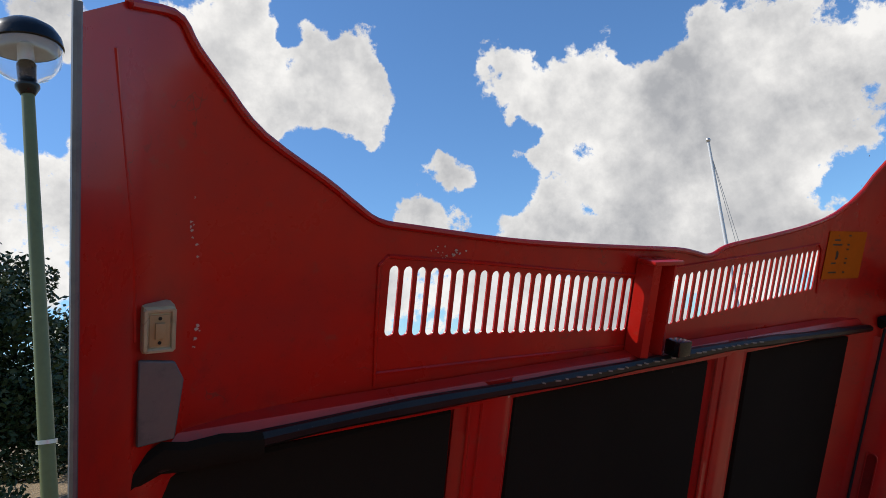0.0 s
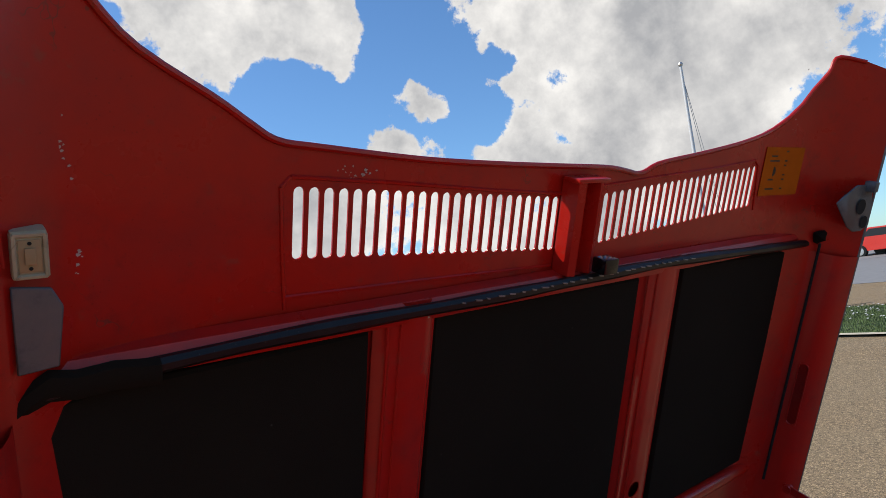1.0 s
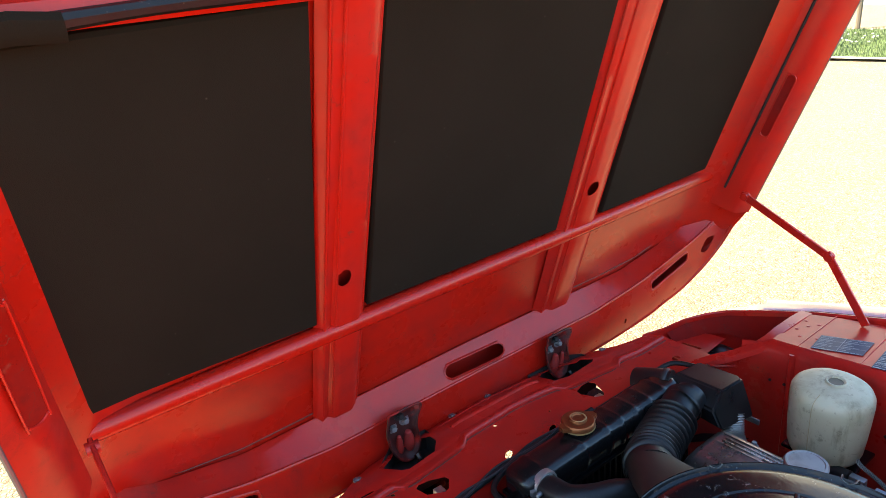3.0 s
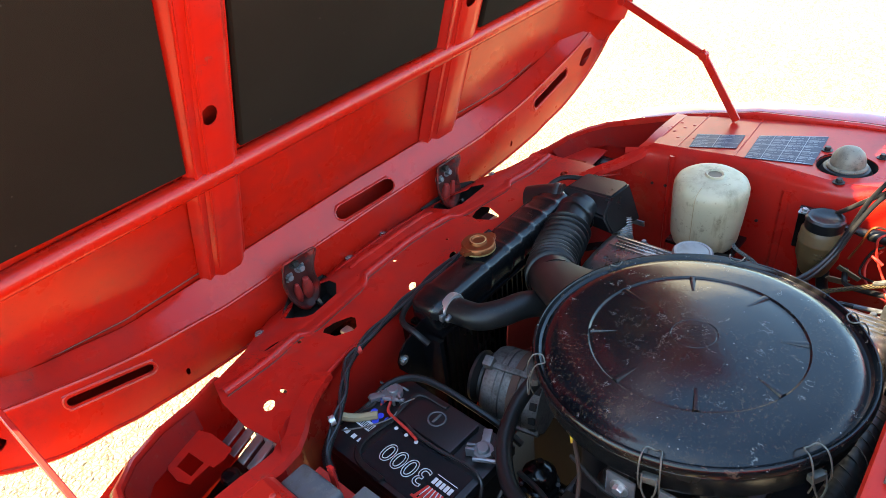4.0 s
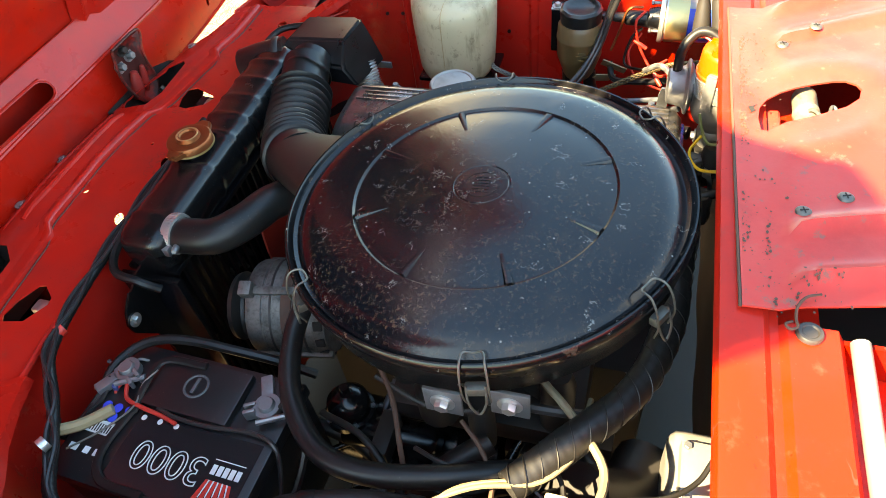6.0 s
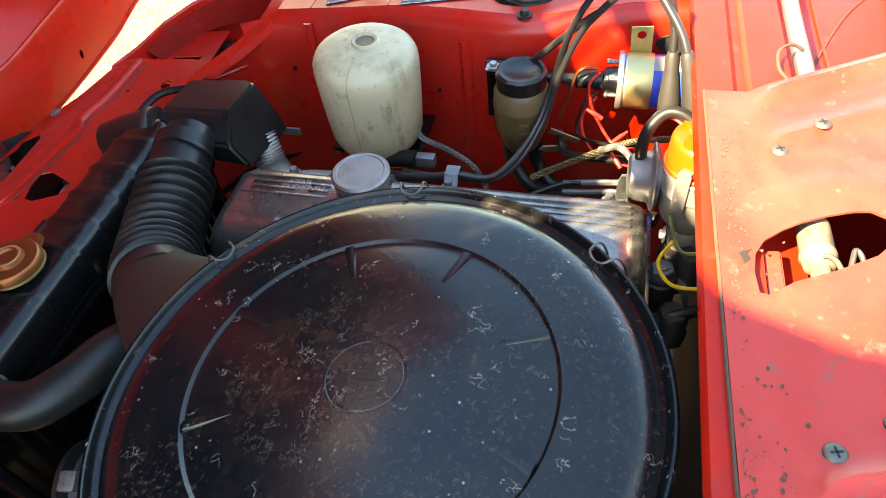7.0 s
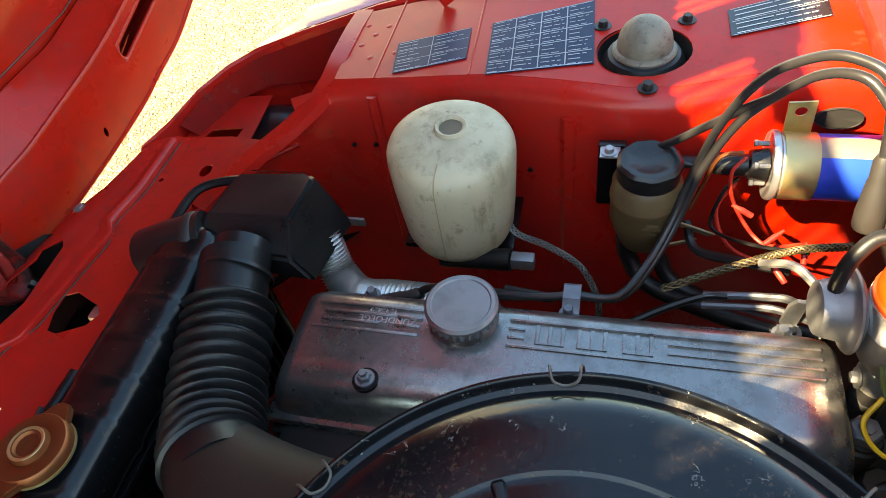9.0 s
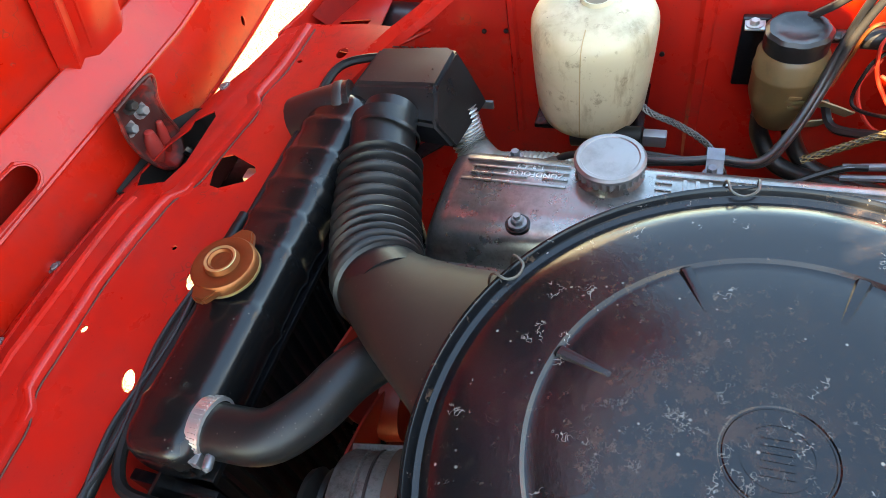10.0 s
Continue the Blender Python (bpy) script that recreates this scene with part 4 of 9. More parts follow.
# stays that hold the bonnet
for s in (-1, 1):
    stay = thing("bonnet_stay", "red painted folding bonnet stay", "stay", (s * 0.62, 0.2, 0.88), "bonnet stays")
    if s > 0:
        top, bend, foot = Vector((0.685, 0.528, 1.078)), Vector((0.657, 0.318, 0.990)), Vector((0.655, 0.235, 0.868))
    else:
        top, bend, foot = Vector((-0.712, 0.580, 1.080)), Vector((-0.706, 0.318, 0.992)), Vector((-0.700, 0.235, 0.872))
    for nm, a, b in (("upper_arm", top, bend), ("lower_arm", bend, foot)):
        bm = bmesh.new()
        d = (b - a).normalized()
        n = Vector((1, 0, 0))
        q = d.cross(n).normalized()
        loft(bm, [[p + n * x + q * y for x, y in ((-0.003, -0.0085), (0.003, -0.0085), (0.003, 0.0085), (-0.003, 0.0085))] for p in (a - d * 0.012, b + d * 0.010)])
        bmesh.ops.bevel(bm, geom=bm.edges[:], offset=0.0012, segments=1, affect="EDGES")
        part(nm, bm, RED, stay)
    for nm, p in (("pivot", top), ("knuckle", bend)):
        bm = bmesh.new()
        lathe(bm, [(0, -0.008), (0.009, -0.008), (0.009, 0.008), (0, 0.008)], Matrix.Translation(p) @ pose(0, 0, 0, 0, 90, 0), 12)
        part(nm, bm, RED_IN, stay)

# ---- body: front panel, wings, bulkhead, scuttle ----
body = thing("car_body", "red painted front body of an old saloon car, worn and dusty", "car", (0, 0, 0))


def build_front_panel():
    # section along y: flat plate, a low step that follows the nose, then falling away
    def place(u, v, w):
        step = 0.616 - 0.042 * min(1.0, abs(u) / 0.36) ** 1.2
        z = 0.772 + lerp([(-0.004, 0.0), (0.0, 0.003), (0.004, 0.005), (0.04, 0.002), (0.075, -0.008), (0.10, -0.02), (0.14, -0.05)], v - step)
        bead = 0.006 * math.exp(-(((v - 0.652) / 0.010) ** 2)) * max(0.0, min(1.0, (0.125 - abs(u)) / 0.03))
        dent = 0.0012 * math.sin(31 * u + 9 * v) * math.sin(23 * v)
        return Vector((u, v, z + bead + dent + w))

    holes = [
        [(0.143, 0.672), (0.146, 0.628), (0.180, 0.618), (0.262, 0.622), (0.274, 0.632), (0.262, 0.660), (0.245, 0.655), (0.221, 0.678), (0.170, 0.690)],
        [(-0.282, 0.650), (-0.262, 0.612), (-0.250, 0.606), (-0.188, 0.614), (-0.165, 0.640), (-0.160, 0.668), (-0.172, 0.690), (-0.230, 0.694), (-0.250, 0.672)],
        [(0.149, 0.556), (0.152, 0.570), (0.175, 0.578), (0.198, 0.579), (0.204, 0.565), (0.188, 0.527), (0.178, 0.520), (0.163, 0.528)],
        [(-0.271, 0.558), (-0.262, 0.564), (-0.240, 0.561), (-0.214, 0.549), (-0.212, 0.540), (-0.228, 0.519), (-0.238, 0.517), (-0.265, 0.532)],
    ]
    for x, y, a, b, turn in ((-0.090, 0.517, 0.013, 0.0065, 0.6), (0.024, 0.516, 0.013, 0.006, 0.5), (-0.428, 0.500, 0.012, 0.009, 0.8), (0.405, 0.505, 0.012, 0.008, 0), (0.385, 0.560, 0.004, 0.004, 0), (-0.397, 0.505, 0.004, 0.008, 0), (0.33, 0.585, 0.003, 0.014, 1.4), (-0.05, 0.600, 0.004, 0.004, 0), (0.06, 0.56, 0.003, 0.003, 0), (-0.345, 0.600, 0.003, 0.016, 1.5), (-0.31, 0.572, 0.004, 0.004, 0), (0.30, 0.52, 0.003, 0.003, 0)):
        holes.append(oval(x, y, a, b, 10, turn))
    out = [(-0.462, 0.40), (-0.40, 0.455), (-0.31, 0.480), (-0.2, 0.487), (0.28, 0.487), (0.32, 0.483), (0.40, 0.455), (0.462, 0.40), (0.474, 0.50), (0.468, 0.565), (0.452, 0.612), (0.37, 0.640), (0.31, 0.685), (0.25, 0.735), (-0.25, 0.735), (-0.31, 0.685), (-0.37, 0.640), (-0.452, 0.612), (-0.468, 0.565), (-0.474, 0.50)]
    bm = bmesh.new()
    sheet(bm, out, holes, 0.002, place, 0.011)
    panel = part("front_panel", bm, RED, body, smooth=30)
    for y_of, r, lim in ((lambda u: 0.630 - 0.042 * min(1.0, abs(u) / 0.36) ** 1.2, 0.0022, 0.13), (lambda u: 0.652, 0.0045, 0.118), (lambda u: 0.690 - 0.25 * u * u, 0.003, 0.13)):
        bm = bmesh.new()
        tube(bm, [place(-lim + 2 * lim * k / 30, y_of(-lim + 2 * lim * k / 30), 0.0008) for k in range(31)], r, 60, 8)
        part("panel_bead", bm, RED, panel)
    bm = bmesh.new()
    rows = []
    for a, b in ((0.0, -0.001), (0.0006, 0.0060), (0.0030, 0.0072), (0.0070, 0.0064), (0.020, 0.0005)):
        row = []
        for k in range(61):
            u = -0.455 + 0.91 * k / 60
            y = 0.612 - 0.042 * min(1.0, abs(u) / 0.36) ** 1.2 - (0.012 if 0.13 < abs(u) < 0.29 else 0.0)
            row.append(place(u, y + a, 0.0) + Vector((0, 0, b + 0.002)))
        rows.append(row)
    loft(bm, rows, closed=False)
    part("panel_ridge", bm, RED, panel)
    # dark line painted along the ridge foot, for contrast like a shaded crease
    bm = bmesh.new()
    tube(bm, [p + Vector((0, -0.0016, 0.0018)) for p in rows[0][::2]], 0.0010, 90, 6)
    part("ridge_foot_line", bm, SEALER, panel, "dark line painted in along the foot of the ridge")
    for x, y in ((0.190, 0.542), (-0.232, 0.546)):
        bm = bmesh.new()
        box(bm, (x - 0.008, y - 0.010, 0.735), (x + 0.010, y + 0.008, 0.758), 0.003)
        part("latch_stud", bm, STEEL, panel)
    for x, y in ((-0.08, 0.700), (0.02, 0.705), (0.335, 0.655), (-0.33, 0.66)):
        bm = bmesh.new()
        bolt(bm, Matrix.Translation((x, y, place(x, y, 0.002).z)), 0.005, 0.004)
        part("panel_screw", bm, GALV, panel)
    # face below its rear edge
    bm = bmesh.new()
    edge = [(-0.462, 0.40), (-0.40, 0.455), (-0.31, 0.480), (-0.2, 0.487), (0.28, 0.487), (0.32, 0.483), (0.40, 0.455), (0.462, 0.40)]
    loft(bm, [[Vector((u, v, z)) for u, v in edge] for z in (0.773, 0.74, 0.40)], closed=False)
    part("panel_skirt", bm, RED_IN, body)
    bm = bmesh.new()
    tube(bm, [Vector((u, v - 0.001, 0.776)) for u, v in edge], 0.004, 50, 8)
    part("panel_flange", bm, RED, body)
    # black sheets added below the hinge openings to keep them dark
    for x0, x1 in ((-0.33, -0.13), (0.11, 0.31)):
        bm = bmesh.new()
        loft(bm, [[Vector((x, y, z)) for x in (x0, x1)] for y, z in ((0.495, 0.66), (0.525, 0.66), (0.70, 0.68), (0.76, 0.71))], closed=False)
        part("dark_backing", bm, BLACK_METAL, body)


build_front_panel()

# near-black cups added below the hinge openings, so they read as deep shade
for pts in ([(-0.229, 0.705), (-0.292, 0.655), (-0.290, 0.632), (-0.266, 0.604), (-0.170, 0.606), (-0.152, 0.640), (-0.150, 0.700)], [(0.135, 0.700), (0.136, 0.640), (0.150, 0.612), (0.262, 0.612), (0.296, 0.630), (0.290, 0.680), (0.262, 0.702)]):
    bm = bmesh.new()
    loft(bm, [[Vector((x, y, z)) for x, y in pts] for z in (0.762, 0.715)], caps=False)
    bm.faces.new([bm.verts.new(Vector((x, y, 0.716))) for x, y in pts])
    part("hinge_dark_cup", bm, GRIME_SHADE, body, "near-black cup added to darken the hinge opening")


def build_wing(s):
    """Inner wing shelf, strut tower, wall and outer gutter of one side."""
    # shelf: flat top with a bulge round the strut mounting
    inner = [(0.505, 0.345), (0.497, 0.25), (0.490, 0.15), (0.468, 0.06), (0.450, 0.0), (0.449, -0.05), (0.462, -0.10), (0.475, -0.15), (0.478, -0.203), (0.478, -0.285)]
    outer = [(0.684, -0.285), (0.684, -0.203), (0.684, 0.0), (0.682, 0.15), (0.676, 0.28), (0.660, 0.352)]

    if s < 0:
        inner = [(0.538, 0.345), (0.542, 0.28), (0.540, 0.235), (0.518, 0.175), (0.505, 0.135), (0.487, 0.088), (0.470, 0.039), (0.455, -0.009), (0.453, -0.048), (0.464, -0.084), (0.476, -0.122), (0.480, -0.164), (0.478, -0.203), (0.478, -0.285)]

    def z_top(u, v):
        return lerp([(-0.2, 0.884), (0.0, 0.876), (0.12, 0.866), (0.25, 0.852), (0.35, 0.842)], v)

    def place(u, v, w):
        return Vector((s * u, v, z_top(u, v) + w))

    strut = (0.516, -0.017) if s > 0 else (0.541, -0.037)
    hole = oval(*strut, 0.049, 0.049, 28)
    bm = bmesh.new()
    sheet(bm, inner + outer, [hole], 0.002, place, 0.04)
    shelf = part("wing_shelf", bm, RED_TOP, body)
    # rounded inner edge and wall
    bm = bmesh.new()
    front = [inner[0], (0.478, 0.40), (0.440, 0.44), (0.36, 0.47)]
    rail = front[::-1][:-1] + inner
    sect = []
    for k, (dx, dz) in enumerate(((0.0, 0.0015), (-0.007, -0.001), (-0.014, -0.008), (-0.018, -0.020), (-0.020, -0.06), (-0.022, -0.2), (-0.03, -0.45))):
        row = []
        for u, v in rail:
            zt = z_top(u, v) if v <= 0.345 else lerp([(0.345, 0.842), (0.40, 0.812), (0.44, 0.790), (0.47, 0.775)], v)
            row.append(Vector((s * (u + dx), v, zt + dz)))
        sect.append(row)
    loft(bm, sect, closed=False)
    part("wing_wall", bm, RED, body)
    # vertical swages on the wall
    for v, ww in ((0.29, 0.003), (0.055, 0.005)):
        bm = bmesh.new()
        u = lerp([(-0.2, 0.478), (0.0, 0.450), (0.06, 0.468), (0.15, 0.49), (0.35, 0.5)], v) - 0.024
        loft(bm, [[Vector((s * (u + a), v + b, z)) for a, b in ((0.004, -ww * 2), (-0.001, -ww), (-0.001, ww), (0.004, ww * 2))] for z in (0.84, 0.6)])
        part("wall_swage", bm, RED, body)
    # flat black discs paint the dark depth of small holes in the wall
    for y, z in ((0.329, 0.765), (0.299, 0.767), (0.101, 0.755), (0.195, 0.79)):
        bm = bmesh.new()
        u = lerp([(0.06, 0.468), (0.15, 0.49), (0.25, 0.497), (0.35, 0.5)], y) - 0.0215
        lathe(bm, [(0, 0.0), (0.0032, 0.0), (0.0032, 0.002), (0, 0.002)], Matrix.Translation((s * u, y, z)) @ pose(0, 0, 0, 0, -90 * s, 0), 10)
        part("wall_hole_disc", bm, BLACKBOX, body)
    # flat flange where the shelf sweeps down to the front panel
    bm = bmesh.new()
    fl = [(0.668, 0.352, 0.842), (0.62, 0.353, 0.8435), (0.555, 0.352, 0.8435), (0.512, 0.353, 0.838), (0.482, 0.366, 0.826), (0.452, 0.392, 0.812), (0.418, 0.428, 0.797), (0.375, 0.460, 0.783), (0.335, 0.478, 0.777)]
    rows = []
    for i, (x, y, z) in enumerate(fl):
        x1, y1, _ = fl[min(i + 1, len(fl) - 1)]
        x0, y0, _ = fl[max(i - 1, 0)]
        d = Vector((x1 - x0, y1 - y0, 0)).normalized()
        n = Vector((-d.y, d.x, 0))
        row = []
        for k, dz in ((-0.016, -0.006), (-0.014, 0.003), (0.010, 0.003), (0.013, -0.008)):
            p = Vector((x, y, z + dz)) + n * k
            row.append(Vector((s * p.x, p.y, p.z)))
        rows.append(row)
    loft(bm, rows, closed=False)
    part("wing_flange", bm, RED, body)
    # pocket in front of the shelf: deep floor, bracket plate, lamp bowl
    # black floor colour carries the shade deep in the pocket
    bm = bmesh.new()
    sheet(bm, [(0.30, 0.50), (0.50, 0.34), (0.69, 0.34), (0.66, 0.53), (0.60, 0.57), (0.47, 0.61), (0.40, 0.625), (0.30, 0.68)], [], 0.002, lambda u, v, w: Vector((s * u, v, 0.600 + w)), 0.06)
    part("pocket_floor", bm, BLACK_METAL, body)
    bm = bmesh.new()
    loft(bm, [[Vector((s * 0.475, 0.395, z)), Vector((s * 0.505, 0.345, z)), Vector((s * 0.69, 0.342, z))] for z in (0.60, 0.836)], closed=False)
    part("pocket_wall", bm, RED_IN, body)
    # sloping wall from the bracket up to the gutter
    bm = bmesh.new()
    loft(bm, [[Vector((s * x, y, 0.744)) for x, y in ((0.505, 0.575), (0.560, 0.558), (0.605, 0.545), (0.630, 0.520), (0.645, 0.45), (0.655, 0.36))], [Vector((s * x, y, z)) for x, y, z in ((0.500, 0.596, 0.768), (0.555, 0.586, 0.774), (0.610, 0.562, 0.778), (0.643, 0.528, 0.785), (0.660, 0.455, 0.802), (0.676, 0.345, 0.832))]], closed=False)
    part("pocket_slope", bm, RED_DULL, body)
    bm = bmesh.new()
    if s > 0:
        out, cut = [(0.440, 0.478), (0.487, 0.494), (0.602, 0.503), (0.598, 0.540), (0.580, 0.572), (0.53, 0.590), (0.455, 0.606)], [[(0.493, 0.519), (0.525, 0.516), (0.519, 0.562), (0.494, 0.570)], slot(0.458, 0.522, 0.456, 0.564, 0.006)]
    else:
        out, cut = [(0.504, 0.553), (0.502, 0.503), (0.520, 0.496), (0.537, 0.497), (0.539, 0.505), (0.566, 0.502), (0.574, 0.500), (0.582, 0.520), (0.580, 0.548), (0.57, 0.566), (0.512, 0.577)], [[(0.544, 0.551), (0.541, 0.516), (0.566, 0.510), (0.569, 0.543)]]
    sheet(bm, out, cut, 0.002, lambda u, v, w: Vector((s * u, v, 0.745 + w)), 0.04)
    part("lamp_bracket", bm, RED_IN, body)
    bm = bmesh.new()
    if s > 0:
        lathe(bm, [(0.0, 0.0), (0.035, 0.006), (0.055, 0.02), (0.068, 0.045), (0.072, 0.075), (0.072, 0.11)], Matrix.Translation((0.568, 0.405, 0.662)) @ pose(0, 0, 0, -88, 0, 0), 28)
    else:
        lathe(bm, [(0.072, -0.09), (0.0735, -0.004), (0.0715, 0.0), (0.0675, 0.0), (0.0655, -0.005), (0.056, 0.000), (0.036, 0.006), (0.0, 0.009)], Matrix.Translation((-0.597, 0.447, 0.698)) @ pose(0, 0, 0, -8, 6, 0), 48)
    part("headlamp_bowl", bm, PLASTIC, body, "black headlamp bowl")
    # pocket front wall and outer wing edge
    bm = bmesh.new()
    line = [(0.440, 0.622, 0.772), (0.490, 0.604, 0.776), (0.555, 0.590, 0.782), (0.610, 0.566, 0.786), (0.645, 0.530, 0.793), (0.662, 0.46, 0.810), (0.678, 0.34, 0.840), (0.687, 0.2, 0.868), (0.690, 0.0, 0.882), (0.690, -0.2, 0.888)]
    loft(bm, [[Vector((s * (x - 0.001), y, z)) for x, y, z in line], [Vector((s * (x + 0.004), y, z + 0.004)) for x, y, z in line], [Vector((s * (x + (0.022 if y < 0.5 else 0.008)), y + (0.0 if y < 0.5 else 0.006), z - 0.002)) for x, y, z in line]], closed=False)
    loft(bm, [[Vector((s * (x - 0.001), y, z)) for x, y, z in line], [Vector((s * (x - 0.002), y, z - 0.05)) for x, y, z in line], [Vector((s * (x - 0.012), y - 0.010, 0.62)) for x, y, z in line]], closed=False)
    part("wing_gutter", bm, RED, body)
    for y0, y1, r in ((0.172, 0.183, 0.0017), (0.292, 0.296, 0.0018)):
        bm = bmesh.new()
        lo = lerp([(0.172, 0.492), (0.292, 0.500), (0.318, 0.503)], y0) if s > 0 else 0.545
        tube(bm, [Vector((s * (lo + (0.682 - lo) * k / 6), y0 + (y1 - y0) * k / 6, z_top(0.6, y0) + 0.0012)) for k in range(7)], r, 12, 8)
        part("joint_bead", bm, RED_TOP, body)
    for x, y in ((0.598, 0.349), (0.577, 0.331), (0.564, 0.346), (0.546, 0.31), (0.618, 0.304), (0.552, 0.278), (0.60, 0.318), (0.625, 0.335)):
        bm = bmesh.new()
        lathe(bm, [(0.0042, 0.0), (0.0032, 0.0010), (0.0012, 0.0014), (0, 0.0014)], Matrix.Translation((s * x, y, z_top(x, y) + 0.002)), 12)
        part("spot_weld", bm, RED_WORN, body)
    bm = bmesh.new()
    sk = [(0.022, 0, -0.001), (0.050, 0.01, 0.003), (0.078, 0.02, 0.000), (0.096, 0.025, -0.022), (0.102, 0.03, -0.08), (0.104, 0.03, -0.55)]
    loft(bm, [[Vector((s * (x + a), y + b * (1 if y > 0.4 else 0), z + c)) for x, y, z in line[5:]] for a, b, c in sk], closed=False)
    part("outer_wing", bm, RED_OUT, body)
    bm = bmesh.new()
    nose = [(0.007, 0.005, -0.002), (0.011, 0.009, -0.010), (0.013, 0.011, -0.05), (0.013, 0.011, -0.50)]
    tail = [(0.022, 0.0, -0.001), (0.050, 0.01, 0.003), (0.102, 0.03, -0.08), (0.104, 0.03, -0.55)]
    rows = []
    for (a0, b0, c0), (a1, b1, c1) in zip(nose, tail):
        row = []
        for k, (x, y, z) in enumerate(line[:6]):
            f = max(0.0, (k - 2) / 3) ** 2
            row.append(Vector((s * (x + a0 + (a1 - a0) * f), y + b0 + (b1 - b0) * f, z + c0 + (c1 - c0) * f)))
        rows.append(row)
    loft(bm, rows, closed=False)
    part("outer_wing", bm, RED_OUT, body)
    # strut mounting: dark ring, grey cap, three nuts
    bm = bmesh.new()
    m = Matrix.Translation((s * strut[0], strut[1], 0.872))
    lathe(bm, [(0.050, 0.006), (0.048, -0.006), (0.045, -0.010), (0.043, -0.004), (0.040, 0.000), (0.038, 0.004), (0.034, 0.005), (0.032, 0.008), (0.0, 0.008)], m, 36)
    mount = part("strut_mount", bm, RUBBER, body, "dirty rubber strut mount")
    bm = bmesh.new()
    lathe(bm, [(0.0330, 0.005), (0.0340, 0.008), (0.0325, 0.0105), (0.0290, 0.0115), (0.0288, 0.016), (0.0272, 0.025), (0.0232, 0.033), (0.0165, 0.0395), (0.0085, 0.0428), (0.0, 0.0435)], m, 36)
    part("strut_cap", bm, DOMEGREY, mount, "aged grey domed cap")
    for x, y in ((0.446, -0.0215), (0.568, 0.029), (0.571, -0.061)) if s > 0 else ((0.470, -0.038), (0.595, 0.013), (0.598, -0.083)):
        bm = bmesh.new()
        bolt(bm, Matrix.Translation((s * x, y, z_top(x, y) + 0.002)), 0.0058, 0.008)
        part("strut_nut", bm, GALV if s < 0 else ENGINE, mount)


for s in (1, -1):
    build_wing(s)


def label_sheet(name, corners, z, base, rows, cols, words, seed, label, lift=0.0030, tilt=None):
    """A printed sticker lying on a shelf: corners in x, y; bars for small print."""
    rnd = random.Random(seed)
    a, b, c, d = [Vector((*p, 0)) for p in corners]

    def at(u, v, w):
        p = a.lerp(b, u).lerp(d.lerp(c, u), v)
        return Vector((p.x, p.y, z(p.x, p.y) + lift + w))

    bm = bmesh.new()
    sheet(bm, [(0, 0), (1, 0), (1, 1), (0, 1)], [], 0.0006, at, 0.2)
    ob = part(name, bm, base)
    tagged(ob, label, "sticker")
    bm = bmesh.new()
    for r in range(rows):
        for k in range(cols):
            n = rnd.randint(*words)
            x = (k + 0.06) / cols
            end = (k + 0.92) / cols
            for _ in range(n):
                w = rnd.uniform(0.25, 0.6) * (end - x)
                if w < 0.012:
                    break
                y = (r + 0.28) / rows
                h = 0.17 / rows
                bm.faces.new([bm.verts.new(at(*q, 0.0012)) for q in ((x, y), (x + w, y), (x + w, y + h), (x, y + h))])
                x += w + 0.02
    for r in range(0, rows + 1, 3):
        y = min(0.985, max(0.012, r / rows))
        bm.faces.new([bm.verts.new(at(*q, 0.0012)) for q in ((0.02, y - 0.006), (0.98, y - 0.006), (0.98, y + 0.006), (0.02, y + 0.006))])
    for k in range(1, cols):
        x = k / cols - 0.01
        bm.faces.new([bm.verts.new(at(*q, 0.0012)) for q in ((x - 0.005, 0.02), (x + 0.005, 0.02), (x + 0.005, 0.98), (x - 0.005, 0.98))])
    part("print", bm, FADED if base is NAVY else WHITE, ob, smooth=0)
    return ob


def shelf_z(x, y):
    return lerp([(-0.2, 0.884), (0.0, 0.876), (0.12, 0.866), (0.25, 0.852), (0.35, 0.842)], y)


label_sheet("oil_label", [(0.486, 0.152), (0.494, 0.034), (0.627, 0.042), (0.595, 0.161)], shelf_z, NAVY, 15, 4, (1, 3), 3, "dark blue printed oil chart sticker on the wing shelf")
label_sheet("tyre_label", [(0.505, 0.269), (0.523, 0.181), (0.590, 0.187), (0.570, 0.278)], shelf_z, NAVY, 9, 2, (1, 3), 5, "small dark blue printed sticker on the wing shelf")
label_sheet("maker_plate", [(0.534, -0.104), (0.567, -0.204), (0.627, -0.204), (0.586, -0.103)], shelf_z, PLATE, 6, 1, (3, 7), 6, "riveted metal data plate on the wing shelf")
label_sheet("belt_label", [(-0.512, 0.140), (-0.502, 0.030), (-0.600, 0.020), (-0.612, 0.140)], shelf_z, INK, 19, 2, (1, 3), 8, "purple-black and white printed sticker on the wing shelf")


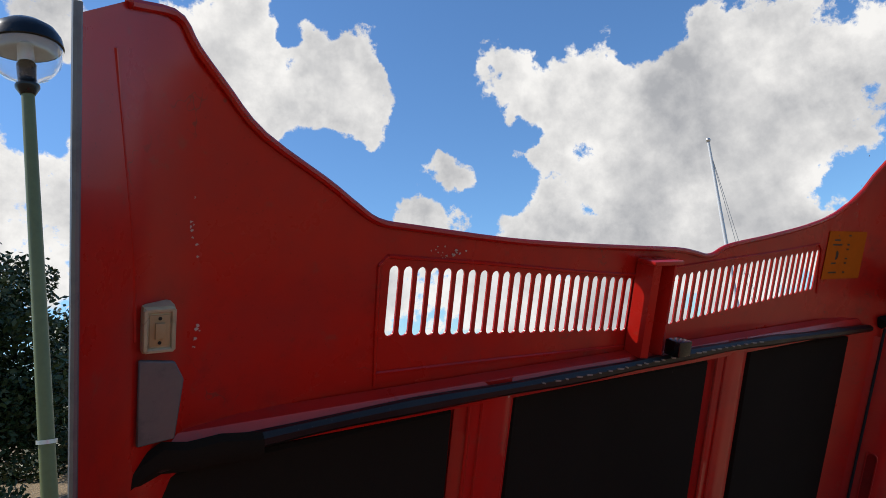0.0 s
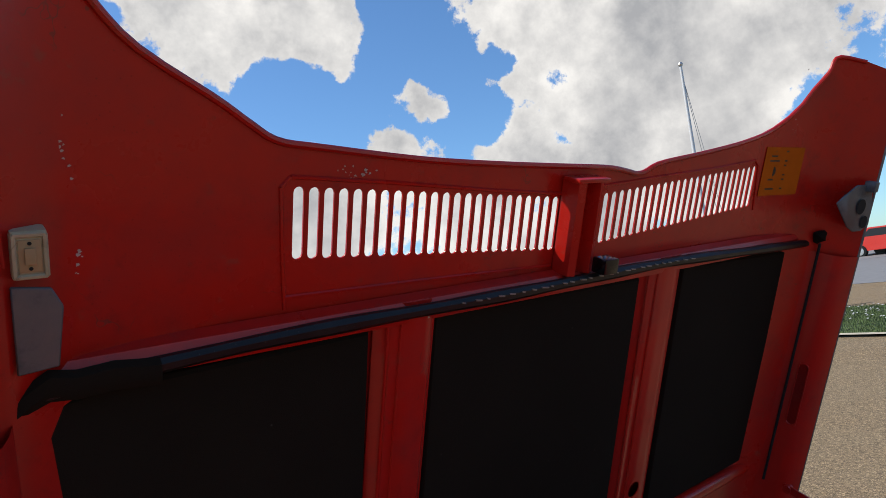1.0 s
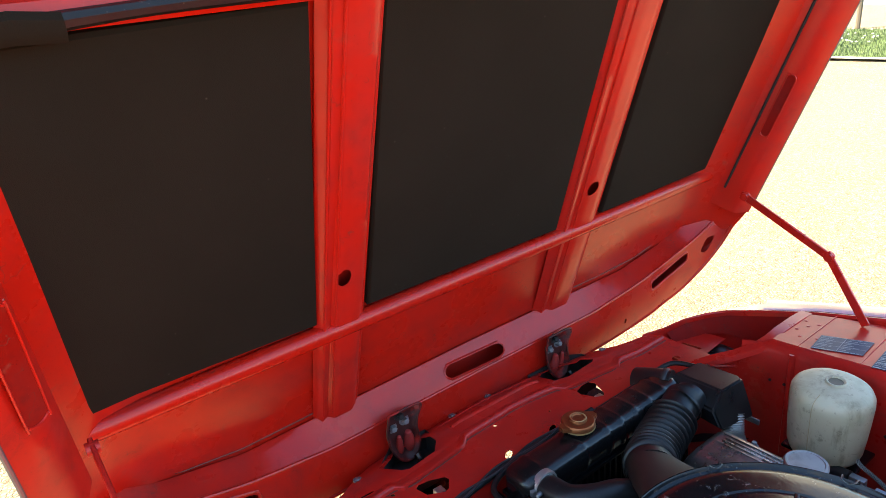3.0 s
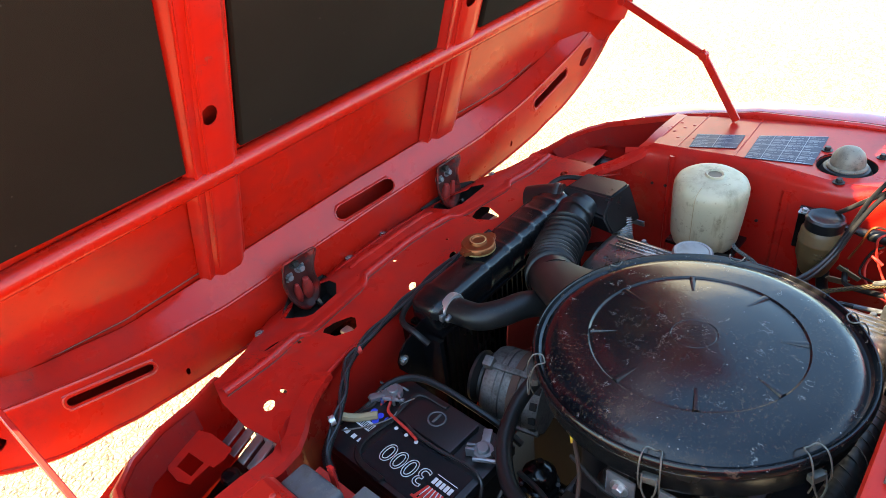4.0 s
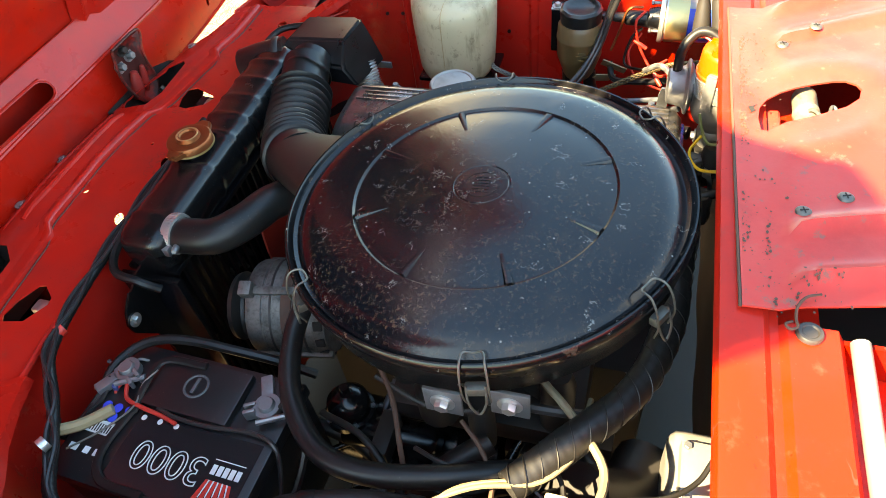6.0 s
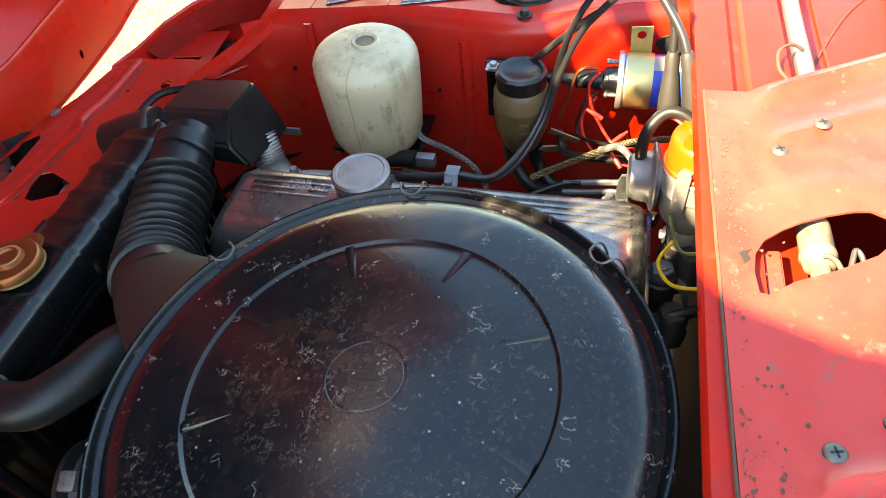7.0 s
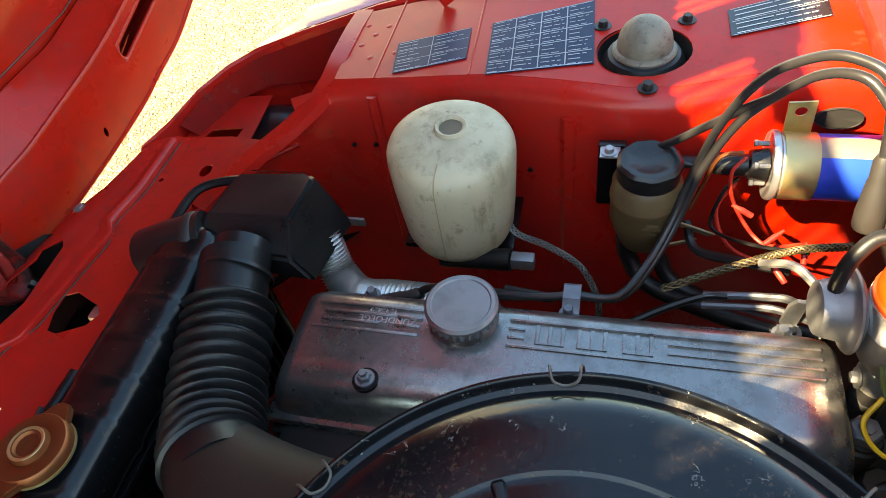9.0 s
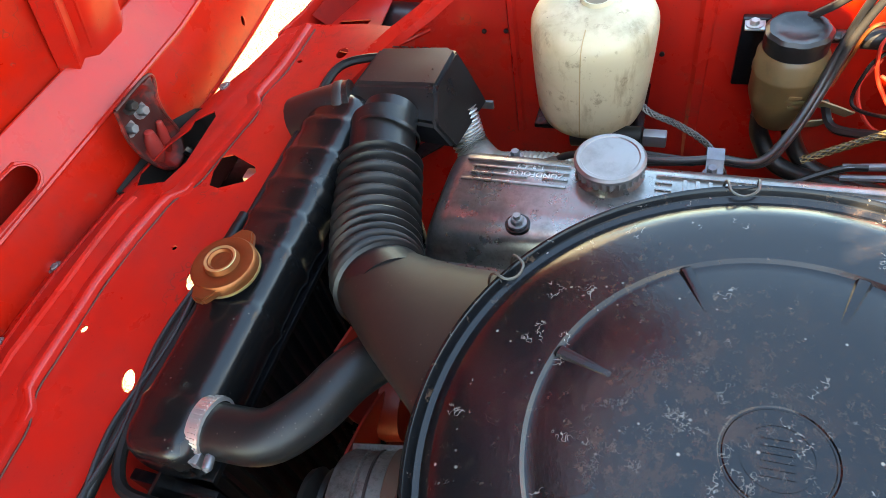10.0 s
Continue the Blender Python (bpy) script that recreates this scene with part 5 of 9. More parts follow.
def build_scuttle():
    # channel in front of the windscreen: lip, step, floor
    bm = bmesh.new()
    prof = [(-0.285, 0.36), (-0.290, 0.80), (-0.288, 0.905), (-0.225, 0.922), (-0.207, 0.924), (-0.205, 0.932), (-0.208, 0.940), (-0.216, 0.942), (-0.238, 0.941), (-0.243, 0.936), (-0.249, 0.936)]
    loft(bm, [[Vector((x, y, z)) for y, z in prof] for x in [-0.72 + 1.44 * i / 30 for i in range(31)]], closed=False)
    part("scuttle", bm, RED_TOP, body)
    # near-black colour puts the shade below the opening into the channel itself
    bm = bmesh.new()
    prof = [(-0.249, 0.936), (-0.2505, 0.70), (-0.45, 0.70), (-0.52, 1.0), (-0.56, 1.04)]
    loft(bm, [[Vector((x, y, z)) for y, z in prof] for x in (-0.23, 0, 0.205)], closed=False)
    part("plenum", bm, GRIME_SHADE, body, "dark channel below the cover")
    for x in (-0.232, 0.207):
        bm = bmesh.new()
        box(bm, (x - 0.002, -0.56, 0.69), (x + 0.002, -0.251, 0.93))
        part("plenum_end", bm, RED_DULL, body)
    bm = bmesh.new()
    sheet(bm, [(-0.68, 0.36), (0.60, 0.36), (0.60, 0.80), (0.20, 0.885), (-0.30, 0.885), (-0.68, 0.80)], [], 0.006, lambda u, v, w: Vector((u, -0.283 + w + 0.002 * math.sin(31 * u) * math.sin(23 * v), v)), 0.03)
    part("bulkhead_pad", bm, FIREWALL, body, "dusty dark bulkhead pad")
    for x0, x1 in ((-0.72, -0.23), (0.205, 0.72)):
        bm = bmesh.new()
        loft(bm, [[Vector((x, y, z)) for y, z in [(-0.249, 0.936), (-0.254, 0.941), (-0.288, 0.940), (-0.294, 0.930), (-0.300, 0.905), (-0.302, 0.895), (-0.45, 0.885), (-0.52, 1.0), (-0.56, 1.04)]] for x in (x0, x1)], closed=False)
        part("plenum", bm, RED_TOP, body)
    # centre cover plate, worn, with an oval opening
    bm = bmesh.new()

    def fan(u, v):
        return u + (0.38 + 0.75 * u) * max(0.0, -0.25 - v)

    def back(x, v):
        d = max(0.0, -0.25 - v)
        return ((x - 0.38 * d) / (1 + 0.75 * d), v)

    def place(u, v, w):
        f = min(1.0, max(0.0, (-0.250 - v) / 0.010))
        step = 0.0035 * f * f * (3 - 2 * f)
        g = min(1.0, max(0.0, (-0.256 - v) / 0.012))
        bead = sum(h * math.exp(-(((u - c) / r) ** 2)) for c, r, h in ((-0.143, 0.0062, 0.0085), (-0.197, 0.0070, 0.0090), (0.137, 0.0055, 0.0085), (0.192, 0.0060, 0.0090))) * g
        dent = 0.0006 * math.sin(47 * u + 3) * math.sin(61 * v + 1)
        rim = 0.0
        q = math.hypot((u - 0.012) / 0.052, (v + 0.282) / 0.062)
        if q < 1.6:
            rim = 0.0030 * math.exp(-(((q - 1.15) / 0.22) ** 2)) * g
        return Vector((fan(u, v), v, 0.9445 + 0.02 * max(0.0, -0.225 - v) + step + bead + rim + dent + w))

    op = [back(*p) for p in ((0.020, -0.2405), (0.033, -0.247), (0.042, -0.259), (0.051, -0.272), (0.060, -0.290), (0.066, -0.307), (0.067, -0.318), (0.061, -0.327), (0.053, -0.330), (0.039, -0.327), (0.025, -0.315), (0.009, -0.289), (-0.004, -0.262), (-0.014, -0.247), (-0.013, -0.241), (0.004, -0.239))]
    sheet(bm, [(-0.224, -0.2225), (0.209, -0.2135), (0.209, -0.47), (-0.224, -0.47)], [op], 0.0018, place, 0.0085)
    cover = part("scuttle_cover", bm, RED_WORN, body, "worn faded red cover plate")
    for x, y in ((0.128, -0.265), (0.156, -0.297), (-0.100, -0.302), (-0.122, -0.269)):
        bm = bmesh.new()
        at = Matrix.Translation(place(*back(x, y), 0.0016))
        lathe(bm, [(0, 0.0), (0.0066, 0), (0.0064, 0.0008), (0.0048, 0.0022), (0.0, 0.0027)], at, 18)
        screw = part("screw", bm, CLIP, cover)
        for turn in (15, 105):
            bm = bmesh.new()
            for v in box(bm, (-0.0032, -0.0005, 0.0020), (0.0032, 0.0005, 0.0030)):
                v.co = at @ pose(0, 0, 0, 0, 0, turn) @ v.co
            part("screw_slot", bm, GRIME_SHADE, screw)
    rnd = random.Random(21)
    for x0, y0, dx, dy, n in ((-0.222, -0.219, 0.428, 0.0, 460), (-0.20, -0.232, 0.38, 0.012, 70), (0.118, -0.262, 0.012, 0.008, 16), (0.143, -0.296, 0.012, 0.008, 16), (-0.224, -0.236, 0.03, 0.05, 60)):
        bm = bmesh.new()
        clumps = [rnd.random() for _ in range(9)]
        for _ in range(n):
            k = min(0.99, max(0.01, rnd.choice(clumps) + rnd.gauss(0, 0.04)))
            x, y = x0 + dx * k + rnd.gauss(0, 0.004), y0 - dy * rnd.random() - abs(rnd.gauss(0, 0.0065))
            r = rnd.choice((0.0004, 0.0005, 0.0007, 0.0010, 0.0014))
            bm.faces.new([bm.verts.new(place(x + r * math.cos(q) * rnd.uniform(0.5, 1.6), min(y + r * math.sin(q) * rnd.uniform(0.4, 1.2), -0.2232), 0.0024)) for q in [6.283 * i / 7 for i in range(7)]])
        tagged(part("rust_speckle", bm, RUST, cover, smooth=0), kind="stuff")
    bm = bmesh.new()
    tube(bm, [Vector((-0.224 + 0.433 * k / 30, -0.2212 + 0.0085 * k / 30, 0.9452 + 0.0004 * math.sin(k * 1.7))) for k in range(31)], 0.0013, 90, 6)
    part("edge_dirt", bm, RUST, cover, "rusty dirt line along the front edge")
    bm = bmesh.new()
    lathe(bm, [(0.0, 0.003), (0.007, 0.0032), (0.0085, 0.0045), (0.0115, 0.0045), (0.0128, 0.003), (0.0132, 0.0)], Matrix.Translation((-0.238, -0.268, 0.9415)) @ Matrix.Diagonal((0.72, 0.72, 0.8, 1)), 28)
    plug = part("drain_plug", bm, BOOT, body, "dusty grey rubber plug")
    bm = bmesh.new()
    tube(bm, [(-0.232, -0.256, 0.946), (-0.236, -0.251, 0.947), (-0.240, -0.254, 0.947), (-0.237, -0.259, 0.947), (-0.231, -0.258, 0.948), (-0.224, -0.258, 0.953), (-0.216, -0.264, 0.956), (-0.211, -0.274, 0.955)], 0.0011, 40, 6)
    part("plug_wire", bm, RUST, plug, "thin bent brown wire")
    for pts, z in (([(0.640, -0.222), (0.585, -0.224), (0.550, -0.235), (0.523, -0.239), (0.516, -0.249), (0.532, -0.260), (0.560, -0.268), (0.640, -0.290)], 0.946), ([(0.535, -0.345), (0.548, -0.330), (0.580, -0.326), (0.640, -0.330), (0.640, -0.390), (0.580, -0.388), (0.548, -0.370)], 0.952)):
        bm = bmesh.new()
        loft(bm, [[Vector((x, y, z + dz)) for x, y in pts] for dz in (0.0, 0.005)])
        bmesh.ops.bevel(bm, geom=bm.edges[:], offset=0.0015, segments=2, affect="EDGES")
        part("wiper_lever", bm, BOOT, body, "dusty grey wiper lever")
    bm = bmesh.new()
    tube(bm, [(0.66, -0.262, 0.897), (0.515, -0.268, 0.898), (0.456, -0.276, 0.898), (0.381, -0.292, 0.896), (0.281, -0.312, 0.892)], lambda f: 0.013 - 0.006 * f, 30, 12, True, 0.7)
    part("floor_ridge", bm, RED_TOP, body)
    # wiper spindle, block and bent wire below the opening
    spin = Matrix.Translation((0.0285, -0.2868, 0.9300)) @ pose(0, 0, 0, 0, 90, 0)
    bm = bmesh.new()
    lathe(bm, [(0.0, 0.040), (0.0110, 0.040), (0.0114, 0.038), (0.0116, 0.014), (0.0122, 0.0125), (0.0124, 0.009), (0.0113, 0.0075), (0.0110, 0.004), (0.0102, 0.001), (0.0066, -0.001), (0.0064, -0.060), (0.0, -0.060)], spin, 32)
    pivot = part("wiper_pivot", bm, DOMEGREY, body, "aged cream plastic wiper spindle")
    bm = bmesh.new()
    tube(bm, [(0.030, -0.2860, 0.9405), (0.029, -0.2890, 0.9420), (0.026, -0.2935, 0.9410), (0.021, -0.2970, 0.9385), (0.022, -0.3020, 0.9370), (0.030, -0.3045, 0.9390), (0.038, -0.3070, 0.9410), (0.034, -0.3110, 0.9390), (0.020, -0.3120, 0.9360), (0.005, -0.3100, 0.9330)], 0.0019, 50, 8)
    part("bent_wire", bm, CLIP, pivot, "bent grey wire")
    bm = bmesh.new()
    loft(bm, [[Vector((x, y, z)) for x, y in ((0.0360, -0.2495), (0.0400, -0.2520), (0.0410, -0.2630), (-0.036, -0.2630), (-0.036, -0.2500))] for z in (0.905, 0.9310)])
    bmesh.ops.bevel(bm, geom=bm.edges[:], offset=0.0015, segments=2, affect="EDGES")
    part("pivot_bracket", bm, RED_WORN, body, "faded red bracket with flaking paint")
    bm = bmesh.new()
    loft(bm, [[place(*back(x, y), 0.0022 + dz) for x, y in ((0.0200, -0.2300), (0.0110, -0.2330), (0.0150, -0.2372), (0.0195, -0.2350), (0.0240, -0.2385))] for dz in (0.0, 0.0004)])
    part("torn_hole", bm, GRIME_SHADE, cover, "small dark torn hole")
    bm = bmesh.new()
    tube(bm, [Vector((-0.235, -0.303, 0.935)), Vector((-0.4, -0.303, 0.935)), Vector((-0.68, -0.31, 0.94))], 0.0068, 10, 12)
    part("linkage_tube", bm, CAN, body, "bare metal linkage tube")
    bm = bmesh.new()
    tube(bm, [Vector((0.24, -0.303, 0.935)), Vector((0.4, -0.303, 0.935)), Vector((0.68, -0.31, 0.94))], 0.0080, 10, 12)
    part("linkage_tube", bm, GALV, body, "bare metal linkage tube")

    # seam across the floor of the channel, and a thin wire looped over the tube
    for pts in ([(0.291, -0.312, 0.8955), (0.437, -0.374, 0.8910), (0.521, -0.428, 0.8868)], [(0.30, -0.345, 0.8935), (0.45, -0.345, 0.8935), (0.70, -0.35, 0.893)]):
        bm = bmesh.new()
        tube(bm, [Vector(p) for p in pts], 0.0016, 12, 6)
        part("seam", bm, SEALER, body)
    for pts in ([(-0.29, -0.312, 0.8955), (-0.44, -0.374, 0.8910), (-0.53, -0.428, 0.8868)],):
        bm = bmesh.new()
        tube(bm, [Vector(p) for p in pts], 0.0016, 12, 6)
        part("seam", bm, SEALER, body)
    wires("thin_wire", [(0.236, -0.284, 0.942), (0.244, -0.276, 0.948), (0.262, -0.276, 0.954), (0.276, -0.288, 0.953), (0.280, -0.300, 0.946)], 0.0016, RUST, "thin brown wire looped beside the linkage tube")


build_scuttle()
# dark sheet added below the bay, so its shaded depths stay black
bm = bmesh.new()
box(bm, (-0.5, -0.3, 0.25), (0.5, 0.5, 0.27))
part("undertray", bm, GRIME_SHADE, body)

# ---- engine bay: air cleaner ----
AC = Matrix.Translation((-0.1045, 0.004, 0.910)) @ pose(0, 0, 0, -3.7, 0.2, 0)


def build_air_cleaner():
    t = thing("air_cleaner", "large round black air cleaner with scratched rusty lid", "air filter", (-0.10, 0, 0.80))
    bm = bmesh.new()
    prof = [(0.0, 0.0146), (0.0255, 0.01455), (0.0262, 0.0139), (0.0272, 0.0139), (0.0280, 0.01450), (0.06, 0.0139), (0.095, 0.0120), (0.120, 0.0096), (0.1245, 0.0088), (0.1262, 0.0090), (0.1285, 0.0112), (0.150, 0.0100), (0.166, 0.0085), (0.177, 0.0060), (0.184, 0.0), (0.188, -0.003), (0.1915, -0.001)]
    seg = 128
    rings = lathe(bm, prof, Matrix(), seg)
    bmesh.ops.transform(bm, matrix=AC, verts=bm.verts)
    lid = part("lid", bm, LID, t, "scratched black enamel lid", 28)
    bm = bmesh.new()
    lathe(bm, [(0.1915, -0.001), (0.1925, -0.0022), (0.1936, -0.0012), (0.1945, 0.0022), (0.1960, 0.0040), (0.1976, 0.0040), (0.1990, 0.0022), (0.1998, -0.0004), (0.2000, -0.004), (0.1996, -0.008), (0.197, -0.010), (0.19, -0.010)], AC, 128)
    part("lid_rim", bm, RIM, lid, "chipped rolled rim")
    for k in range(8):
        a = radians(24.0 + 45 * k)
        bm = bmesh.new()
        c, s = math.cos(a), math.sin(a)
        rows = []
        for f in range(7):
            r = 0.092 + 0.034 * f / 6
            h, wide = 0.0030 * (f / 6) ** 0.8, 0.0030 + 0.0026 * f / 6
            base = 0.0213 - 0.0980 * r
            rows.append([AC @ Vector((r * c - y * s, r * s + y * c, base + z)) for y, z in ((-wide, -0.002), (-wide * 0.55, h * 0.85), (0.0, h), (wide * 0.55, h * 0.85), (wide, -0.002))])
        loft(bm, rows)
        part("pressed_rib", bm, LID, lid)
    bm = bmesh.new()
    lathe(bm, [(0.0178, 0.0140), (0.0178, 0.0150), (0.0168, 0.0150), (0.0168, 0.0140)], AC, 40)
    part("stamped_ring", bm, LID, lid)
    for k in range(6):
        bm = bmesh.new()
        for v in box(bm, (-0.0108 + 0.0040 * k, -0.008, 0.0138), (-0.0094 + 0.0040 * k, 0.008, 0.0151)):
            v.co = AC @ v.co
        part("stamped_mark", bm, LID, lid)
    bm = bmesh.new()
    lathe(bm, [(0.1935, -0.010), (0.1955, -0.014), (0.1935, -0.020), (0.191, -0.045), (0.184, -0.056), (0.12, -0.062), (0.06, -0.075), (0.0, -0.075)], AC, 72)
    part("bowl", bm, BLACK_METAL, t, "greasy black bowl")
    # wire clips round the rim
    for a in (238.5, 191.0, 133.0, 57.5, 6.0, 311.5):
        m = AC @ pose(0, 0, 0, 0, 0, a) @ Matrix.Translation((0.1945, 0, 0))
        bm = bmesh.new()
        pts = [(0.010, -0.010, -0.040), (0.014, -0.011, -0.022), (0.011, -0.011, -0.004), (0.004, -0.010, 0.008), (-0.006, -0.008, 0.008), (-0.008, 0.0, 0.005), (-0.006, 0.008, 0.008), (0.004, 0.010, 0.008), (0.011, 0.011, -0.004), (0.014, 0.011, -0.022), (0.010, 0.010, -0.040)]
        tube(bm, [m @ Vector(p) for p in pts], 0.0010, 44, 6)
        clip = part("wire_clip", bm, CLIP, t, "spring wire clip")
        bm = bmesh.new()
        vs = box(bm, (0.003, -0.009, -0.028), (0.012, 0.009, -0.018), 0.002)
        for v in vs:
            v.co = m @ v.co
        tube(bm, [m @ Vector(p) for p in ((0.009, -0.008, -0.016), (0.015, -0.007, -0.034), (0.016, 0.0, -0.048), (0.015, 0.007, -0.034), (0.009, 0.008, -0.016))], 0.0012, 20, 6)
        part("clip_lever", bm, CLIP, clip)
    # mounting brackets and rubber feet under the bowl
    for x, y in ((-0.262, 0.005), (-0.252, -0.055)):
        bm = bmesh.new()
        lathe(bm, [(0.0, 0.0), (0.013, 0.0), (0.014, 0.012), (0.012, 0.026), (0, 0.026)], Matrix.Translation((x + 0.012, y, 0.835)), 18)
        foot = part("rubber_foot", bm, RUBBER, t)
        bm = bmesh.new()
        box(bm, (x - 0.022, y - 0.018, 0.800), (x - 0.018, y + 0.018, 0.838), 0.001)
        part("foot_plate", bm, GALV, foot, "dull zinc foot plate")
        bm = bmesh.new()
        bolt(bm, Matrix.Translation((x - 0.022, y, 0.820)) @ pose(0, 0, 0, 0, -90, 0), 0.007, 0.008)
        part("foot_bolt", bm, STEEL, foot)
    # intake mouth: flat and wide at the bowl, round where the bellows start
    bm = bmesh.new()
    rows = []
    A, B, C = Vector((-0.045, 0.160, 0.868)), Vector((-0.004, 0.236, 0.832)), Vector((0.034, 0.298, 0.800))
    path = spline([A, B, C], 8)
    for k, c in enumerate(path):
        f = k / 8
        side = Vector((0.86, -0.5, 0.0)).lerp(Vector((0.62, -0.70, -0.35)), f).normalized()
        d = (path[min(k + 1, 8)] - path[max(k - 1, 0)]).normalized()
        up = side.cross(d).normalized()
        wide, tall = 0.080 + (0.043 - 0.080) * f ** 0.8, 0.022 + (0.039 - 0.022) * f
        rows.append([c + side * x + up * y for x, y in oval(0, 0, wide, tall, 28, 0, 3.0 - f)])
    loft(bm, rows)
    part("intake_mouth", bm, DUCT, t, "dark brown moulded intake mouth")
    return t


build_air_cleaner()


def build_intake():
    t = thing("intake_hose", "black corrugated rubber intake hose with black plastic box", "hose", (0.2, 0.36, 0.78))
    bm = bmesh.new()

    def ribs(f):
        if f < 0.12 or f > 0.80:
            return 0.0425 if f < 0.12 else 0.036
        return 0.0412 + 0.0046 * math.cos((f - 0.12) / 0.68 * 2 * math.pi * 11.5)

    tube(bm, [(0.020, 0.284, 0.806), (0.046, 0.310, 0.796), (0.080, 0.328, 0.788), (0.120, 0.344, 0.786), (0.165, 0.357, 0.788), (0.205, 0.368, 0.794), (0.246, 0.378, 0.802)], ribs, 150, 28)
    part("bellows", bm, RUBBER, t)
    bm = bmesh.new()
    tube(bm, [(0.232, 0.370, 0.800), (0.262, 0.374, 0.806)], 0.0305, 4, 24)
    lathe(bm, [(0.0375, 0), (0.0375, 0.004), (0.034, 0.004)], Matrix.Translation((0.226, 0.3695, 0.799)) @ pose(0, 0, 0, 0, 78, 5), 24)
    part("spigot", bm, PLASTIC, t)
    # thermostat box: a wedge with a slanted right face
    bm = bmesh.new()
    low = [(0.252, 0.300, 0.765), (0.352, 0.292, 0.752), (0.372, 0.335, 0.752), (0.356, 0.420, 0.757), (0.262, 0.432, 0.770)]
    mid = [(0.255, 0.322, 0.796), (0.350, 0.308, 0.796), (0.374, 0.342, 0.796), (0.358, 0.425, 0.803), (0.262, 0.436, 0.803)]
    top = [(0.285, 0.324, 0.827), (0.348, 0.320, 0.829), (0.358, 0.332, 0.824), (0.350, 0.414, 0.827), (0.284, 0.424, 0.825)]
    loft(bm, [[Vector(p) for p in r] for r in (low, mid, top)])
    bmesh.ops.bevel(bm, geom=bm.edges[:], offset=0.004, segments=2, affect="EDGES")
    bx = part("warm_air_box", bm, PLASTIC, t, "black moulded plastic box")
    bm = bmesh.new()
    rnd = random.Random(2)
    for r in range(3):
        y = 0.408
        while y > 0.345:
            w = rnd.uniform(0.004, 0.009)
            z = 0.818 - r * 0.009
            x = 0.3595 + (0.824 - z) * 0.50
            bm.faces.new([bm.verts.new(Vector(p)) for p in ((x + 0.002, y, z), (x + 0.002, y - w, z), (x + 0.0045, y - w, z - 0.004), (x + 0.0045, y, z - 0.004))])
            y -= w + 0.003
            if r > 0 and y < 0.38:
                break
    part("moulded_writing", bm, GALV, bx, smooth=0)
    bm = bmesh.new()
    tube(bm, [(0.275, 0.425, 0.800), (0.262, 0.462, 0.795), (0.255, 0.495, 0.785)], 0.030, 10, 20)
    part("front_spigot", bm, PLASTIC, t)
    bm = bmesh.new()
    lathe(bm, [(0.0315, 0), (0.033, 0.002), (0.033, 0.010), (0.0315, 0.012)], Matrix.Translation((0.268, 0.445, 0.797)) @ pose(0, 0, 0, 90, 0, 18), 24)
    part("hose_clip", bm, ENGINE, t)
    # silver warm-air hose down to the manifold
    bm = bmesh.new()
    tube(bm, [(0.318, 0.318, 0.765), (0.300, 0.302, 0.725), (0.278, 0.270, 0.715), (0.268, 0.225, 0.728), (0.262, 0.165, 0.735)], lambda f: 0.0205 + 0.0014 * math.cos(f * 2 * math.pi * 44), 264, 16)
    part("foil_hose", bm, STEEL, t, "ribbed silver foil hose")
    bm = bmesh.new()
    box(bm, (0.385, 0.298, 0.712), (0.389, 0.372, 0.724), 0.001)
    lathe(bm, [(0, 0), (0.022, 0), (0.024, 0.012), (0.016, 0.022), (0, 0.022)], Matrix.Translation((0.372, 0.385, 0.735)) @ pose(0, 0, 0, 0, 90, 0), 16)
    part("flap_lever", bm, GALV, t)


build_intake()


